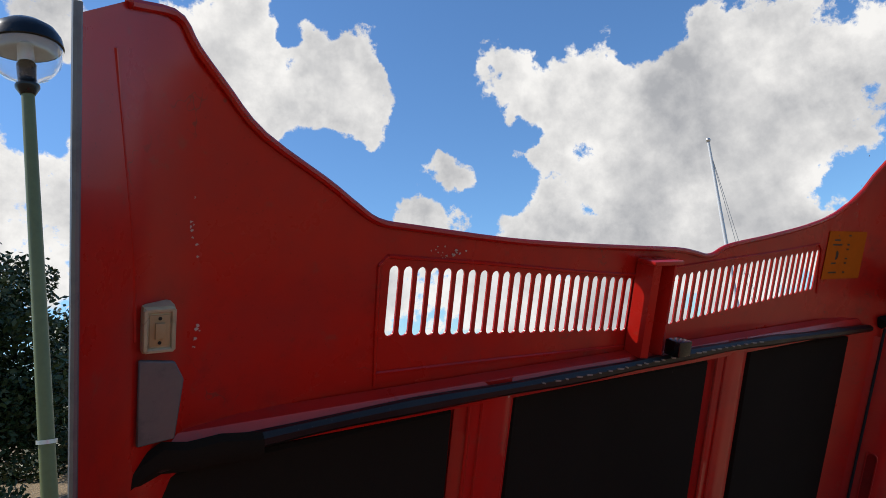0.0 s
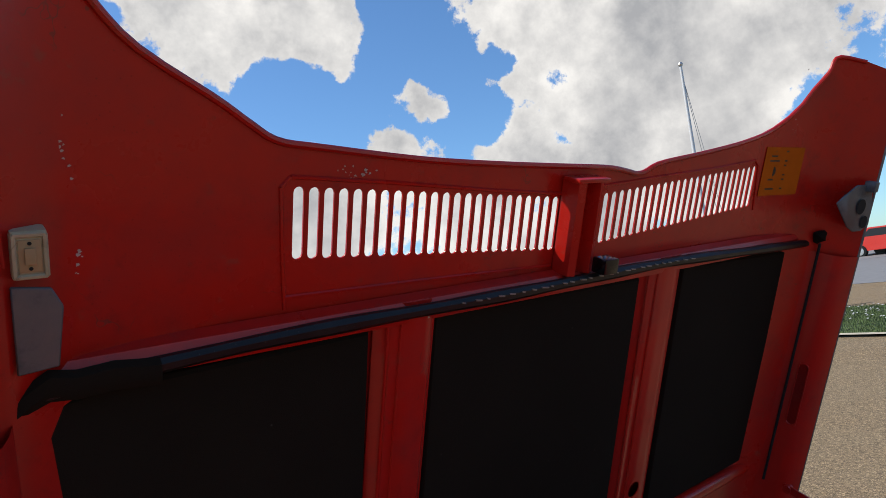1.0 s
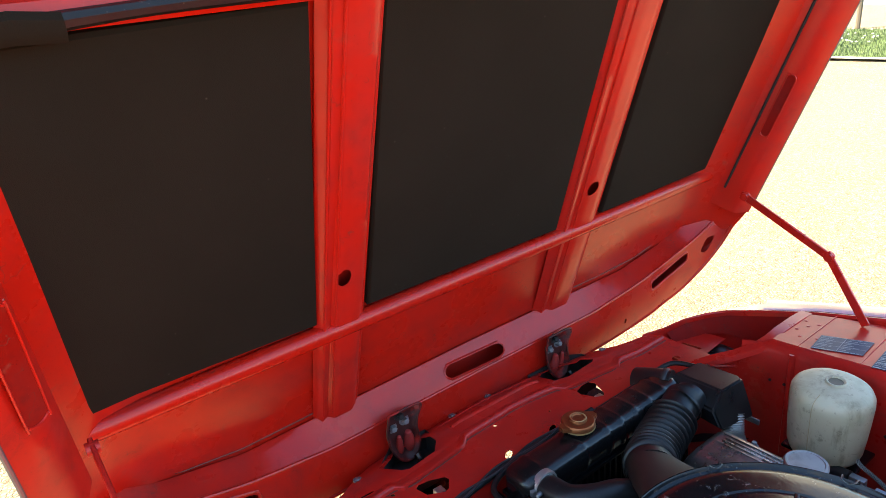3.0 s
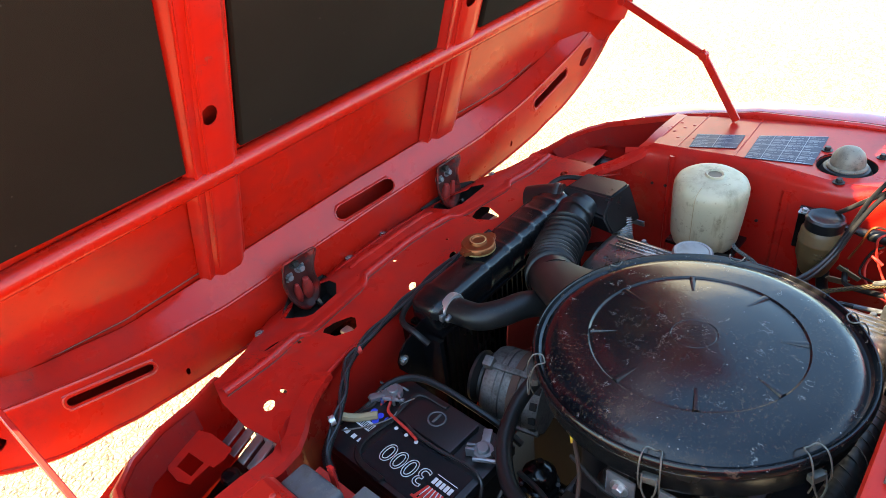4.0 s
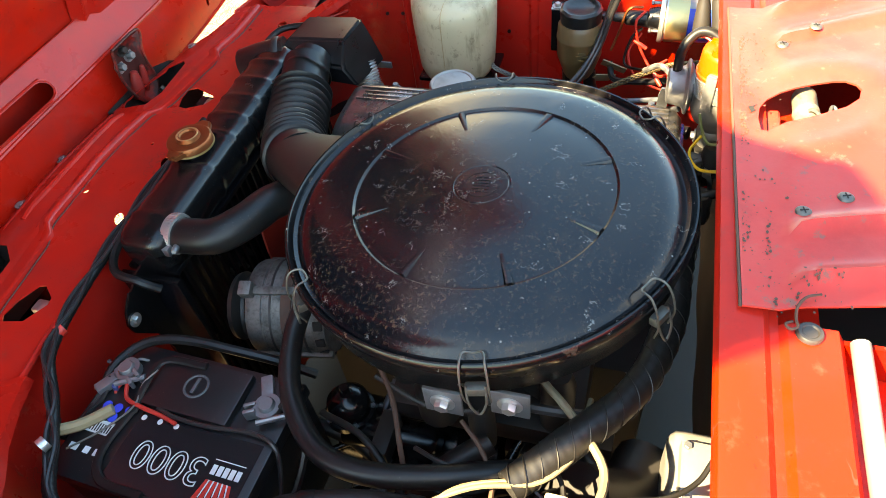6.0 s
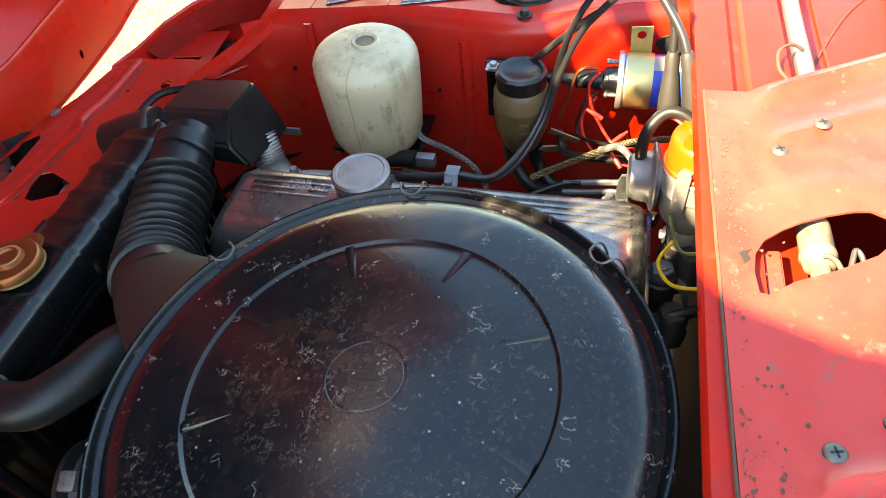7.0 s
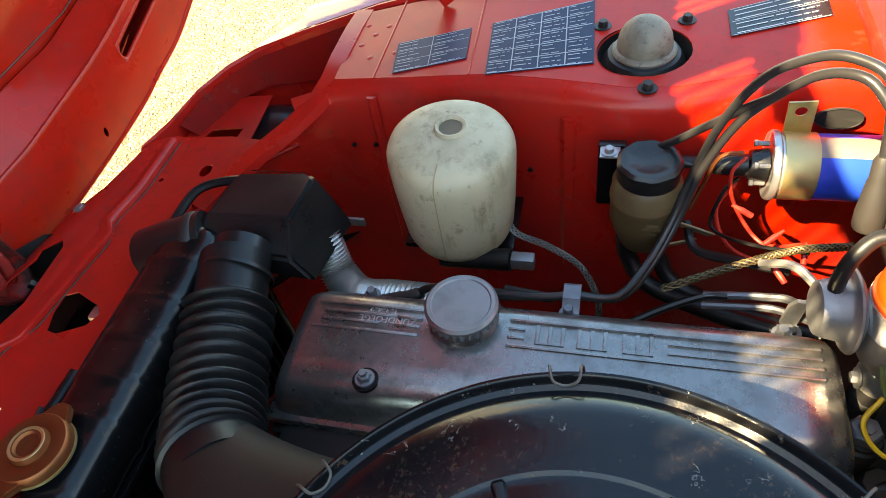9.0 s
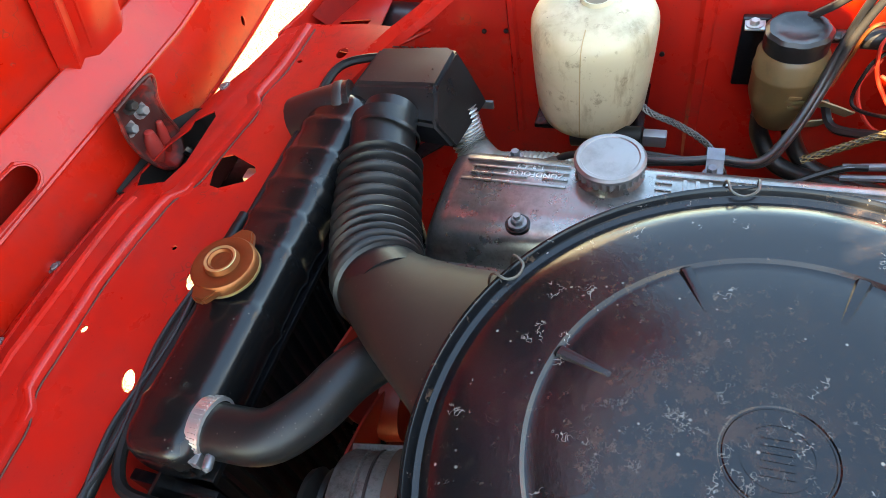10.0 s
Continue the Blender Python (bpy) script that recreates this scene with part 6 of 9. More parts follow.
def build_radiator():
    t = thing("radiator", "black painted car radiator with brass filler cap", "radiator", (0.06, 0.43, 0.45))
    bm = bmesh.new()
    # tank: rounded section swept along x, with pressed ridges across
    rows = []
    n = 96
    for k in range(n + 1):
        f = k / n
        x = -0.158 + 0.440 * f
        end = min(1.0, min(f, 1 - f) / 0.06)
        sq = 0.55 + 0.45 * math.sqrt(max(0.0, 1 - (1 - end) ** 2))
        ridge = 0.0
        for c in (0.10, 0.32, 0.47, 0.56, 0.66, 0.76, 0.87):
            ridge += 0.0022 * math.exp(-(((f - c) / 0.012) ** 2))
        sec = []
        for y, z in oval(0, 0, 0.036 + ridge, 0.032 + ridge, 24, 0, 3.2):
            sec.append(Vector((x, 0.431 + y * sq + 0.010 * (f - 0.5), 0.789 + z * sq)))
        rows.append(sec)
    loft(bm, rows)
    part("top_tank", bm, BLACK_METAL, t, "glossy black top tank")
    bm = bmesh.new()
    box(bm, (-0.152, 0.395, 0.752), (0.275, 0.468, 0.760), 0.002)
    part("tank_seam", bm, BLACK_METAL, t)
    bm = bmesh.new()
    box(bm, (-0.150, 0.405, 0.32), (0.272, 0.455, 0.752), 0.003)
    part("core", bm, BLACK_METAL, t)
    for k in range(26):
        bm = bmesh.new()
        x = -0.14 + k * 0.0158
        box(bm, (x, 0.398, 0.33), (x + 0.004, 0.406, 0.75))
        part("core_fin", bm, BLACK_METAL, t)
    for x in (-0.166, 0.276):
        bm = bmesh.new()
        box(bm, (x, 0.388, 0.30), (x + 0.010, 0.475, 0.756), 0.002)
        part("side_plate", bm, BLACK_METAL, t)
    bm = bmesh.new()
    sheet(bm, [(-0.150, 0.778), (-0.186, 0.776), (-0.200, 0.764), (-0.216, 0.750), (-0.224, 0.734), (-0.222, 0.718), (-0.210, 0.700), (-0.196, 0.680), (-0.190, 0.640), (-0.190, 0.36), (-0.150, 0.36)], [slot(-0.194, 0.768, -0.184, 0.774, 0.0035)], 0.003, lambda u, v, w: Vector((u, 0.432 + w, v)), 0.03)
    plate = part("cowl_plate", bm, BLACK_METAL, t, "flat black side plate")
    bm = bmesh.new()
    bolt(bm, Matrix.Translation((-0.212, 0.4315, 0.732)) @ pose(0, 0, 0, 90, 0, 0), 0.0055, 0.005)
    part("plate_bolt", bm, STEEL, plate)
    # filler neck and cap
    N = Matrix.Translation((0.010, 0.438, 0.818))
    bm = bmesh.new()
    lathe(bm, [(0.021, -0.01), (0.021, 0.010), (0.026, 0.012), (0.026, 0.015), (0, 0.015)], N, 28)
    part("filler_neck", bm, BLACK_METAL, t)
    bm = bmesh.new()
    lathe(bm, [(0.0285, 0.010), (0.0305, 0.012), (0.0305, 0.020), (0.0285, 0.0225), (0.020, 0.0235), (0.018, 0.0225), (0.0165, 0.0225), (0.0150, 0.0275), (0.011, 0.0275), (0.0095, 0.0250), (0.0, 0.0250)], N, 40)
    cap = part("radiator_cap", bm, BRASS, t, "rusty brass pressure cap")
    for a in (-41, 139):
        bm = bmesh.new()
        m = N @ pose(0, 0, 0, 0, 0, a + 35)
        rows = [[m @ Vector((x, y * k, z)) for y, z in ((-0.012, 0.013), (0.012, 0.013), (0.012, 0.021), (-0.012, 0.021))] for x, k in ((0.024, 1.3), (0.034, 0.9), (0.041, 0.5))]
        loft(bm, rows)
        bmesh.ops.bevel(bm, geom=bm.edges[:], offset=0.002, segments=2, affect="EDGES")
        part("cap_ear", bm, BRASS, cap)
    bm = bmesh.new()
    lathe(bm, [(0.0290, 0.0095), (0.0312, 0.0100), (0.0312, 0.0125), (0.0290, 0.0125)], N, 40)
    part("cap_rim", bm, ZINC, cap)
    bm = bmesh.new()
    lathe(bm, [(0.0118, 0.0274), (0.0142, 0.0280), (0.0150, 0.0276)], N, 32)
    part("cap_ring", bm, ZINC, cap)
    # outlet and upper hose
    bm = bmesh.new()
    tube(bm, [(-0.120, 0.412, 0.793), (-0.121, 0.385, 0.795)], 0.019, 3, 18)
    part("outlet", bm, BLACK_METAL, t)
    h = thing("radiator_hose", "black rubber upper radiator hose with steel clamp", "hose", (-0.1, 0.35, 0.78))
    bm = bmesh.new()
    tube(bm, [(-0.119, 0.404, 0.795), (-0.121, 0.378, 0.798), (-0.116, 0.342, 0.800), (-0.088, 0.315, 0.802), (-0.050, 0.295, 0.802), (-0.010, 0.270, 0.785), (0.03, 0.235, 0.74)], 0.0225, 40, 20)
    part("hose_wall", bm, RUBBER, h)
    bm = bmesh.new()
    lathe(bm, [(0.0225, 0), (0.0258, 0.001), (0.0258, 0.013), (0.0225, 0.014)], Matrix.Translation((-0.1195, 0.404, 0.797)) @ pose(0, 0, 0, 92, 0, 0), 30)
    for k in range(40):
        a = 2 * math.pi * k / 40
        for v in box(bm, (-0.0007, 0.0256, 0.003), (0.0007, 0.0264, 0.011)):
            v.co = Matrix.Translation((-0.1195, 0.404, 0.797)) @ pose(0, 0, 0, 92, 0, 0) @ Matrix.Rotation(a, 4, "Z") @ v.co
    clamp = part("hose_clamp", bm, STEEL, h, "steel worm-drive clamp")
    bm = bmesh.new()
    box(bm, (-0.152, 0.389, 0.790), (-0.139, 0.403, 0.803), 0.002)
    lathe(bm, [(0, 0), (0.0042, 0), (0.0042, 0.016), (0.003, 0.018), (0, 0.018)], Matrix.Translation((-0.138, 0.383, 0.800)) @ pose(0, 0, 0, 0, -75, 20), 8)
    part("clamp_screw", bm, GALV, clamp)


build_radiator()

# foam strip lying along the panel edge behind the radiator
bm = bmesh.new()
tube(bm, [(0.366, 0.402, 0.798), (0.364, 0.440, 0.800), (0.345, 0.477, 0.798), (0.290, 0.484, 0.794), (0.24, 0.482, 0.792), (0.1, 0.481, 0.789), (0.0, 0.481, 0.786), (-0.12, 0.479, 0.786), (-0.175, 0.462, 0.780), (-0.182, 0.425, 0.772), (-0.176, 0.405, 0.755)], 0.0055, 60, 8)
tagged(part("rubber_strip", bm, RUBBER), "black rubber strip between radiator and front panel", "seal")


def build_engine():
    t = thing("engine", "four-cylinder engine with ribbed cast aluminium rocker cover", "engine", (0.1, 0.05, 0.4))
    # rocker cover: lofted along y
    SEC = [(0.108, 0.744), (0.110, 0.756), (0.114, 0.774), (0.120, 0.788), (0.131, 0.7955), (0.150, 0.7980), (0.173, 0.7978), (0.179, 0.7988), (0.212, 0.7980), (0.219, 0.7955), (0.229, 0.786), (0.236, 0.768), (0.240, 0.746)]
    rows = []
    for y, k in ((0.298, 0.0), (0.294, 0.55), (0.286, 0.85), (0.27, 1.0), (0.2, 1.0), (0.1, 1.0), (0.0, 1.0), (-0.1, 1.0), (-0.150, 1.0), (-0.166, 0.97), (-0.178, 0.88), (-0.186, 0.66), (-0.190, 0.0)):
        row = []
        for x, z in SEC:
            xx = 0.170 + (x - 0.170) * (0.90 + 0.10 * k)
            row.append(Vector((xx, y, 0.750 + (z - 0.750) * k if z > 0.750 else z)))
        rows.append(row)
    bm = bmesh.new()
    loft(bm, rows, closed=False)
    cover = part("rocker_cover", bm, ALU, t, "dull cast aluminium rocker cover", 50)
    bm = bmesh.new()
    box(bm, (0.103, -0.194, 0.7395), (0.247, 0.303, 0.7505), 0.003)
    part("cover_flange", bm, ALU, cover)
    # raised strakes along the right top, broken by the lettering field
    for k in range(4):
        x = 0.1790 + 0.0092 * k
        spans = ((0.270, 0.165), (0.085, -0.168)) if k in (0, 3) else ((0.262, 0.225 - 0.02 * k), (0.19, 0.165), (0.085, 0.070), (-0.050, -0.168))
        for y0, y1 in spans:
            bm = bmesh.new()
            box(bm, (x - 0.0014, y1, 0.7955), (x + 0.0014, y0, 0.8006), 0.0008)
            part("strake", bm, ALU, cover)
    # name field: plain raised bars in place of the maker's letters
    for y in (0.048, 0.012, -0.026):
        bm = bmesh.new()
        for dy in (-0.011, 0.0, 0.011):
            box(bm, (0.1835, y + dy - 0.0018, 0.796), (0.2030, y + dy + 0.0018, 0.8002), 0.0006)
        box(bm, (0.1835, y - 0.012, 0.796), (0.1867, y + 0.012, 0.8000), 0.0006)
        part("raised_mark", bm, ALU, cover)
    curve = bpy.data.curves.new("firing_order", "FONT")
    curve.body, curve.size, curve.extrude = "ZUNDFOLGE", 0.0095, 0.0006
    txt = new("writing_source", curve)
    dg = bpy.context.evaluated_depsgraph_get()
    me = bpy.data.meshes.new_from_object(txt.evaluated_get(dg))
    bpy.data.objects.remove(txt)
    bm = bmesh.new()
    bm.from_mesh(me)
    bmesh.ops.transform(bm, matrix=Matrix.Translation((0.1960, 0.170, 0.7986)) @ pose(0, 0, 0, 0, 0, 90), verts=bm.verts)
    part("cast_writing", bm, STEEL, cover, smooth=0)
    curve.body = "1-3-4-2"
    txt = new("writing_source", curve)
    dg = bpy.context.evaluated_depsgraph_get()
    me = bpy.data.meshes.new_from_object(txt.evaluated_get(dg))
    bpy.data.objects.remove(txt)
    bm = bmesh.new()
    bm.from_mesh(me)
    bmesh.ops.transform(bm, matrix=Matrix.Translation((0.2070, 0.190, 0.7984)) @ pose(0, 0, 0, 0, 0, 90), verts=bm.verts)
    part("cast_writing", bm, STEEL, cover, smooth=0)
    # oil filler
    m = Matrix.Translation((0.205, 0.128, 0.793))
    bm = bmesh.new()
    lathe(bm, [(0.038, -0.001), (0.033, 0.004), (0.031, 0.012), (0.030, 0.02), (0.0, 0.02)], m, 36)
    part("filler_neck", bm, ALU, cover)
    bm = bmesh.new()
    prof = [(0.0305, 0.012), (0.0325, 0.013), (0.0325, 0.020), (0.0335, 0.022), (0.0335, 0.025), (0.031, 0.0275), (0.0275, 0.0275), (0.0265, 0.0265), (0, 0.0265)]
    lathe(bm, prof, m, 96)
    for v in bm.verts:
        h = v.co.z - m.translation.z
        if h < 0.021:
            a = math.atan2(v.co.y - 0.128, v.co.x - 0.205)
            k = 1.0 - 0.06 * (math.sin(a * 28) > 0.2)
            v.co.x, v.co.y = 0.205 + (v.co.x - 0.205) * k, 0.128 + (v.co.y - 0.128) * k
    part("oil_cap", bm, OILCAP, cover, "knurled grey oil filler cap")
    for x, y, z in ((0.130, 0.201, 0.7955), (0.128, -0.116, 0.7945)):
        bm = bmesh.new()
        mm = Matrix.Translation((x, y, z))
        # black disc paints the dark recess round the nut
        lathe(bm, [(0.0118, -0.002), (0.0118, 0.0018), (0.0, 0.0022)], mm, 24)
        part("nut_recess", bm, BLACK_METAL, cover, "black disc painted in for the nut recess")
        bm = bmesh.new()
        lathe(bm, [(0.0088, 0.002), (0.0088, 0.0042), (0, 0.0042)], mm, 20)
        lathe(bm, [(0.0062, 0.004), (0.0062, 0.009), (0.0052, 0.010), (0.0036, 0.010), (0.0036, 0.014), (0, 0.014)], mm, 6)
        part("cover_nut", bm, GALV, cover)
    for y in (0.228, 0.036, -0.145):
        bm = bmesh.new()
        bolt(bm, Matrix.Translation((0.232, y, 0.781)), 0.005, 0.010)
        part("edge_bolt", bm, DULL, cover)
    bm = bmesh.new()
    lathe(bm, [(0.022, -0.02), (0.020, 0.0), (0.012, 0.018), (0, 0.022)], Matrix.Translation((0.136, -0.085, 0.783)) @ pose(0, 0, 0, 0, -18, 0), 20)
    part("cast_boss", bm, ALU, cover)
    # head and block below
    bm = bmesh.new()
    box(bm, (0.04, -0.18, 0.60), (0.245, 0.290, 0.740), 0.008)
    part("cylinder_head", bm, ENGINE, t, "greasy cylinder head")
    for k in range(5):
        bm = bmesh.new()
        box(bm, (0.06 + 0.038 * k, 0.286, 0.67), (0.086 + 0.038 * k, 0.302, 0.733), 0.003)
        part("head_lug", bm, ENGINE, t)
    bm = bmesh.new()
    box(bm, (-0.10, -0.19, 0.27), (0.22, 0.26, 0.63), 0.02)
    part("block", bm, GRIME_SHADE, t)
    bm = bmesh.new()
    box(bm, (-0.235, -0.12, 0.66), (-0.01, 0.10, 0.70), 0.015)
    lathe(bm, [(0.055, 0.0), (0.055, 0.07), (0.07, 0.09), (0.07, 0.14), (0, 0.14)], Matrix.Translation((-0.11, 0.0, 0.70)), 24)
    part("carburettor", bm, ENGINE, t, "dirty carburettor and manifold")
    bm = bmesh.new()
    for x, y, r, h in ((-0.215, -0.09, 0.018, 0.09), (-0.23, 0.035, 0.024, 0.06), (-0.19, 0.085, 0.02, 0.05), (-0.255, -0.02, 0.014, 0.07)):
        lathe(bm, [(r, 0), (r, h * 0.8), (r * 0.7, h), (0, h)], Matrix.Translation((x, y, 0.70)), 14)
    part("carburettor_fitting", bm, ENGINE, t)
    bm = bmesh.new()
    tube(bm, [(-0.26, -0.03, 0.795), (-0.255, -0.1, 0.79), (-0.24, -0.15, 0.775)], 0.005, 12, 8)
    tube(bm, [(-0.25, 0.09, 0.78), (-0.268, 0.03, 0.775), (-0.262, -0.02, 0.772)], 0.003, 12, 8)
    part("throttle_rod", bm, ENGINE, t)
    # dark pipes, rods and castings low in the bay
    rnd = random.Random(17)
    for k in range(16):
        bm = bmesh.new()
        x, y, z = rnd.uniform(-0.42, -0.18), rnd.uniform(-0.17, 0.16), rnd.uniform(0.60, 0.715)
        a = rnd.uniform(0, 3.14)
        d = Vector((math.cos(a), math.sin(a), rnd.uniform(-0.4, 0.4))) * rnd.uniform(0.04, 0.10)
        p = Vector((x, y, z))
        tube(bm, [p - d, p + Vector((0, 0, rnd.uniform(-0.02, 0.03))), p + d + Vector((rnd.uniform(-0.03, 0.03), 0, -0.02))], rnd.choice((0.004, 0.006, 0.009, 0.013)), 14, 10)
        part("pipe", bm, rnd.choice((RUBBER, ENGINE, BLACK_METAL, DULL, RUBBER)), t)
    for k in range(12):
        bm = bmesh.new()
        x, y, z = rnd.uniform(-0.40, -0.16), rnd.uniform(-0.18, 0.14), rnd.uniform(0.56, 0.66)
        lo = Vector((x, y, z))
        box(bm, lo, lo + Vector((rnd.uniform(0.02, 0.06), rnd.uniform(0.02, 0.06), rnd.uniform(0.02, 0.05))), 0.005)
        part("casting", bm, rnd.choice((ENGINE, BLACK_METAL)), t)
    for k in range(7):
        bm = bmesh.new()
        x, y = 0.03 + 0.012 * rnd.random(), 0.28 - 0.06 * k
        box(bm, (x, y - 0.016, 0.71), (x + 0.045, y + 0.012, 0.728 + 0.01 * rnd.random()), 0.005)
        part("head_boss", bm, ENGINE, t)
    # inlet runners, starter and small pumps low beside the block
    for y in (0.115, 0.045, -0.025, -0.095):
        bm = bmesh.new()
        tube(bm, [(0.03, y, 0.672), (-0.06, y * 0.95, 0.688), (-0.14, y * 0.8, 0.690), (-0.19, y * 0.55, 0.700)], 0.0215, 18, 14)
        part("inlet_runner", bm, ENGINE, t)
    bm = bmesh.new()
    sm = Matrix.Translation((-0.215, 0.105, 0.575)) @ pose(0, 0, 0, 90, 0, 0)
    lathe(bm, [(0.0, -0.075), (0.030, -0.075), (0.040, -0.070), (0.043, -0.062), (0.043, -0.030), (0.046, -0.028), (0.046, -0.022), (0.043, -0.020), (0.043, 0.130), (0.036, 0.136), (0.0, 0.138)], sm, 32)
    lathe(bm, [(0.0, -0.050), (0.020, -0.050), (0.023, -0.046), (0.023, 0.060), (0.018, 0.066), (0.0, 0.066)], sm @ Matrix.Translation((-0.030, 0.062, 0)), 24)
    part("starter", bm, BLACK_METAL, t, "greasy black starter motor")
    for x, y, z, r in ((-0.235, 0.150, 0.665, 0.026), (-0.285, 0.060, 0.630, 0.030), (-0.300, -0.040, 0.625, 0.024), (-0.250, -0.115, 0.640, 0.028)):
        bm = bmesh.new()
        pm = Matrix.Translation((x, y, z)) @ pose(0, 0, 0, 18 * math.sin(40 * x), 14 * math.cos(50 * y), 0)
        lathe(bm, [(r * 0.8, -0.05), (r * 0.8, -0.012), (r * 1.15, -0.010), (r * 1.15, -0.002), (r, 0.0), (r * 0.95, 0.016), (r * 0.6, 0.026), (r * 0.25, 0.028), (r * 0.2, 0.040), (0.0, 0.040)], pm, 28)
        pump = part("pump_body", bm, BLACK_METAL, t)
        for q in range(5):
            bm = bmesh.new()
            bolt(bm, pm @ Matrix.Translation((r * 1.06 * math.cos(1.257 * q), r * 1.06 * math.sin(1.257 * q), -0.002)), 0.0034, 0.004, False)
            part("pump_screw", bm, DULL, pump)
    # gearbox tunnel piece catching sun at the back
    bm = bmesh.new()
    tube(bm, [(-0.20, -0.195, 0.60), (-0.26, -0.17, 0.62), (-0.30, -0.12, 0.70)], 0.04, 10, 14)
    part("steering_joint", bm, ENGINE, t)
    # thermostat housing and rear oil filter
    bm = bmesh.new()
    lathe(bm, [(0.034, 0), (0.034, 0.05), (0.026, 0.07), (0, 0.07)], Matrix.Translation((0.02, 0.255, 0.70)), 20)
    part("water_outlet", bm, ALU, t)
    for x, y, z, r, h in ((0.135, -0.222, 0.680, 0.017, 0.040), (0.178, -0.232, 0.725, 0.014, 0.04), (0.205, -0.222, 0.69, 0.020, 0.05)):
        bm = bmesh.new()
        lathe(bm, [(r * 1.1, 0), (r * 1.1, h * 0.3), (r, h * 0.35), (r, h), (r * 0.8, h * 1.1), (0, h * 1.1)], Matrix.Translation((x, y, z)), 8 if r < 0.022 else 16)
        part("plug", bm, ENGINE, t)
    return t


build_engine()


def build_alternator():
    t = thing("alternator", "grey metal alternator with bolted end cover", "alternator", (-0.1, 0.27, 0.62))
    m = Matrix.Translation((-0.134, 0.246, 0.706)) @ pose(0, 0, 0, 90, 0, 10)
    bm = bmesh.new()
    lathe(bm, [(0.0, -0.055), (0.040, -0.055), (0.057, -0.050), (0.060, -0.044), (0.060, -0.030), (0.0588, -0.029), (0.0588, -0.027), (0.060, -0.026), (0.060, -0.006), (0.0585, -0.004), (0.0585, 0.004), (0.060, 0.006), (0.060, 0.036), (0.056, 0.046), (0.0, 0.048)], m, 48)
    part("housing", bm, DUSTY_ALU, t)
    bm = bmesh.new()
    lathe(bm, [(0.0605, -0.005), (0.0622, -0.004), (0.0622, 0.008), (0.0605, 0.009)], m, 48)
    part("strap", bm, RUST, t, "rusty strap")
    for a in (20, 110, 200, 290):
        bm = bmesh.new()
        mm = m @ pose(0, 0, 0, 0, 0, a) @ Matrix.Translation((0.062, 0, 0))
        vs = box(bm, (-0.005, -0.005, -0.048), (0.003, 0.005, 0.050), 0.002)
        for v in vs:
            v.co = mm @ v.co
        part("bolt_lug", bm, DUSTY_ALU, t)
    bm = bmesh.new()
    lathe(bm, [(0, -0.08), (0.042, -0.08), (0.044, -0.074), (0.03, -0.068), (0.044, -0.062), (0.042, -0.058), (0, -0.058)], m, 32)
    part("pulley", bm, ENGINE, t)
    for a in range(0, 360, 24):
        bm = bmesh.new()
        mm = m @ pose(0, 0, 0, 0, 0, a + 6) @ Matrix.Translation((0.0585, 0, 0.040))
        for v in box(bm, (-0.002, -0.006, -0.006), (0.0022, 0.006, 0.005), 0.001):
            v.co = mm @ v.co
        part("vent_slot", bm, GRIME_SHADE, t)
    bm = bmesh.new()
    for v in box(bm, (0.0600, -0.012, 0.012), (0.0612, 0.012, 0.028), 0.0005):
        v.co = m @ pose(0, 0, 0, 0, 0, 215) @ v.co
    part("type_plate", bm, GRIME_SHADE, t, "small dark type plate")
    for dz in (-0.018, 0.022):
        bm = bmesh.new()
        lathe(bm, [(0.0602, dz - 0.0012), (0.0612, dz - 0.0012), (0.0612, dz + 0.0012), (0.0602, dz + 0.0012)], m, 48)
        part("case_seam", bm, ENGINE, t)
    for a in (20, 200):
        bm = bmesh.new()
        for v in box(bm, (-0.009, 0.056, -0.054), (0.009, 0.074, -0.038), 0.003):
            v.co = m @ pose(0, 0, 0, 0, 0, a) @ v.co
        part("mounting_ear", bm, DUSTY_ALU, t)


build_alternator()


BAT = Matrix.Translation((-0.3338, 0.2892, 0.0997)) @ pose(0, 0, 0, 0, 0, -2.5) @ Matrix.Scale(0.9290, 4)


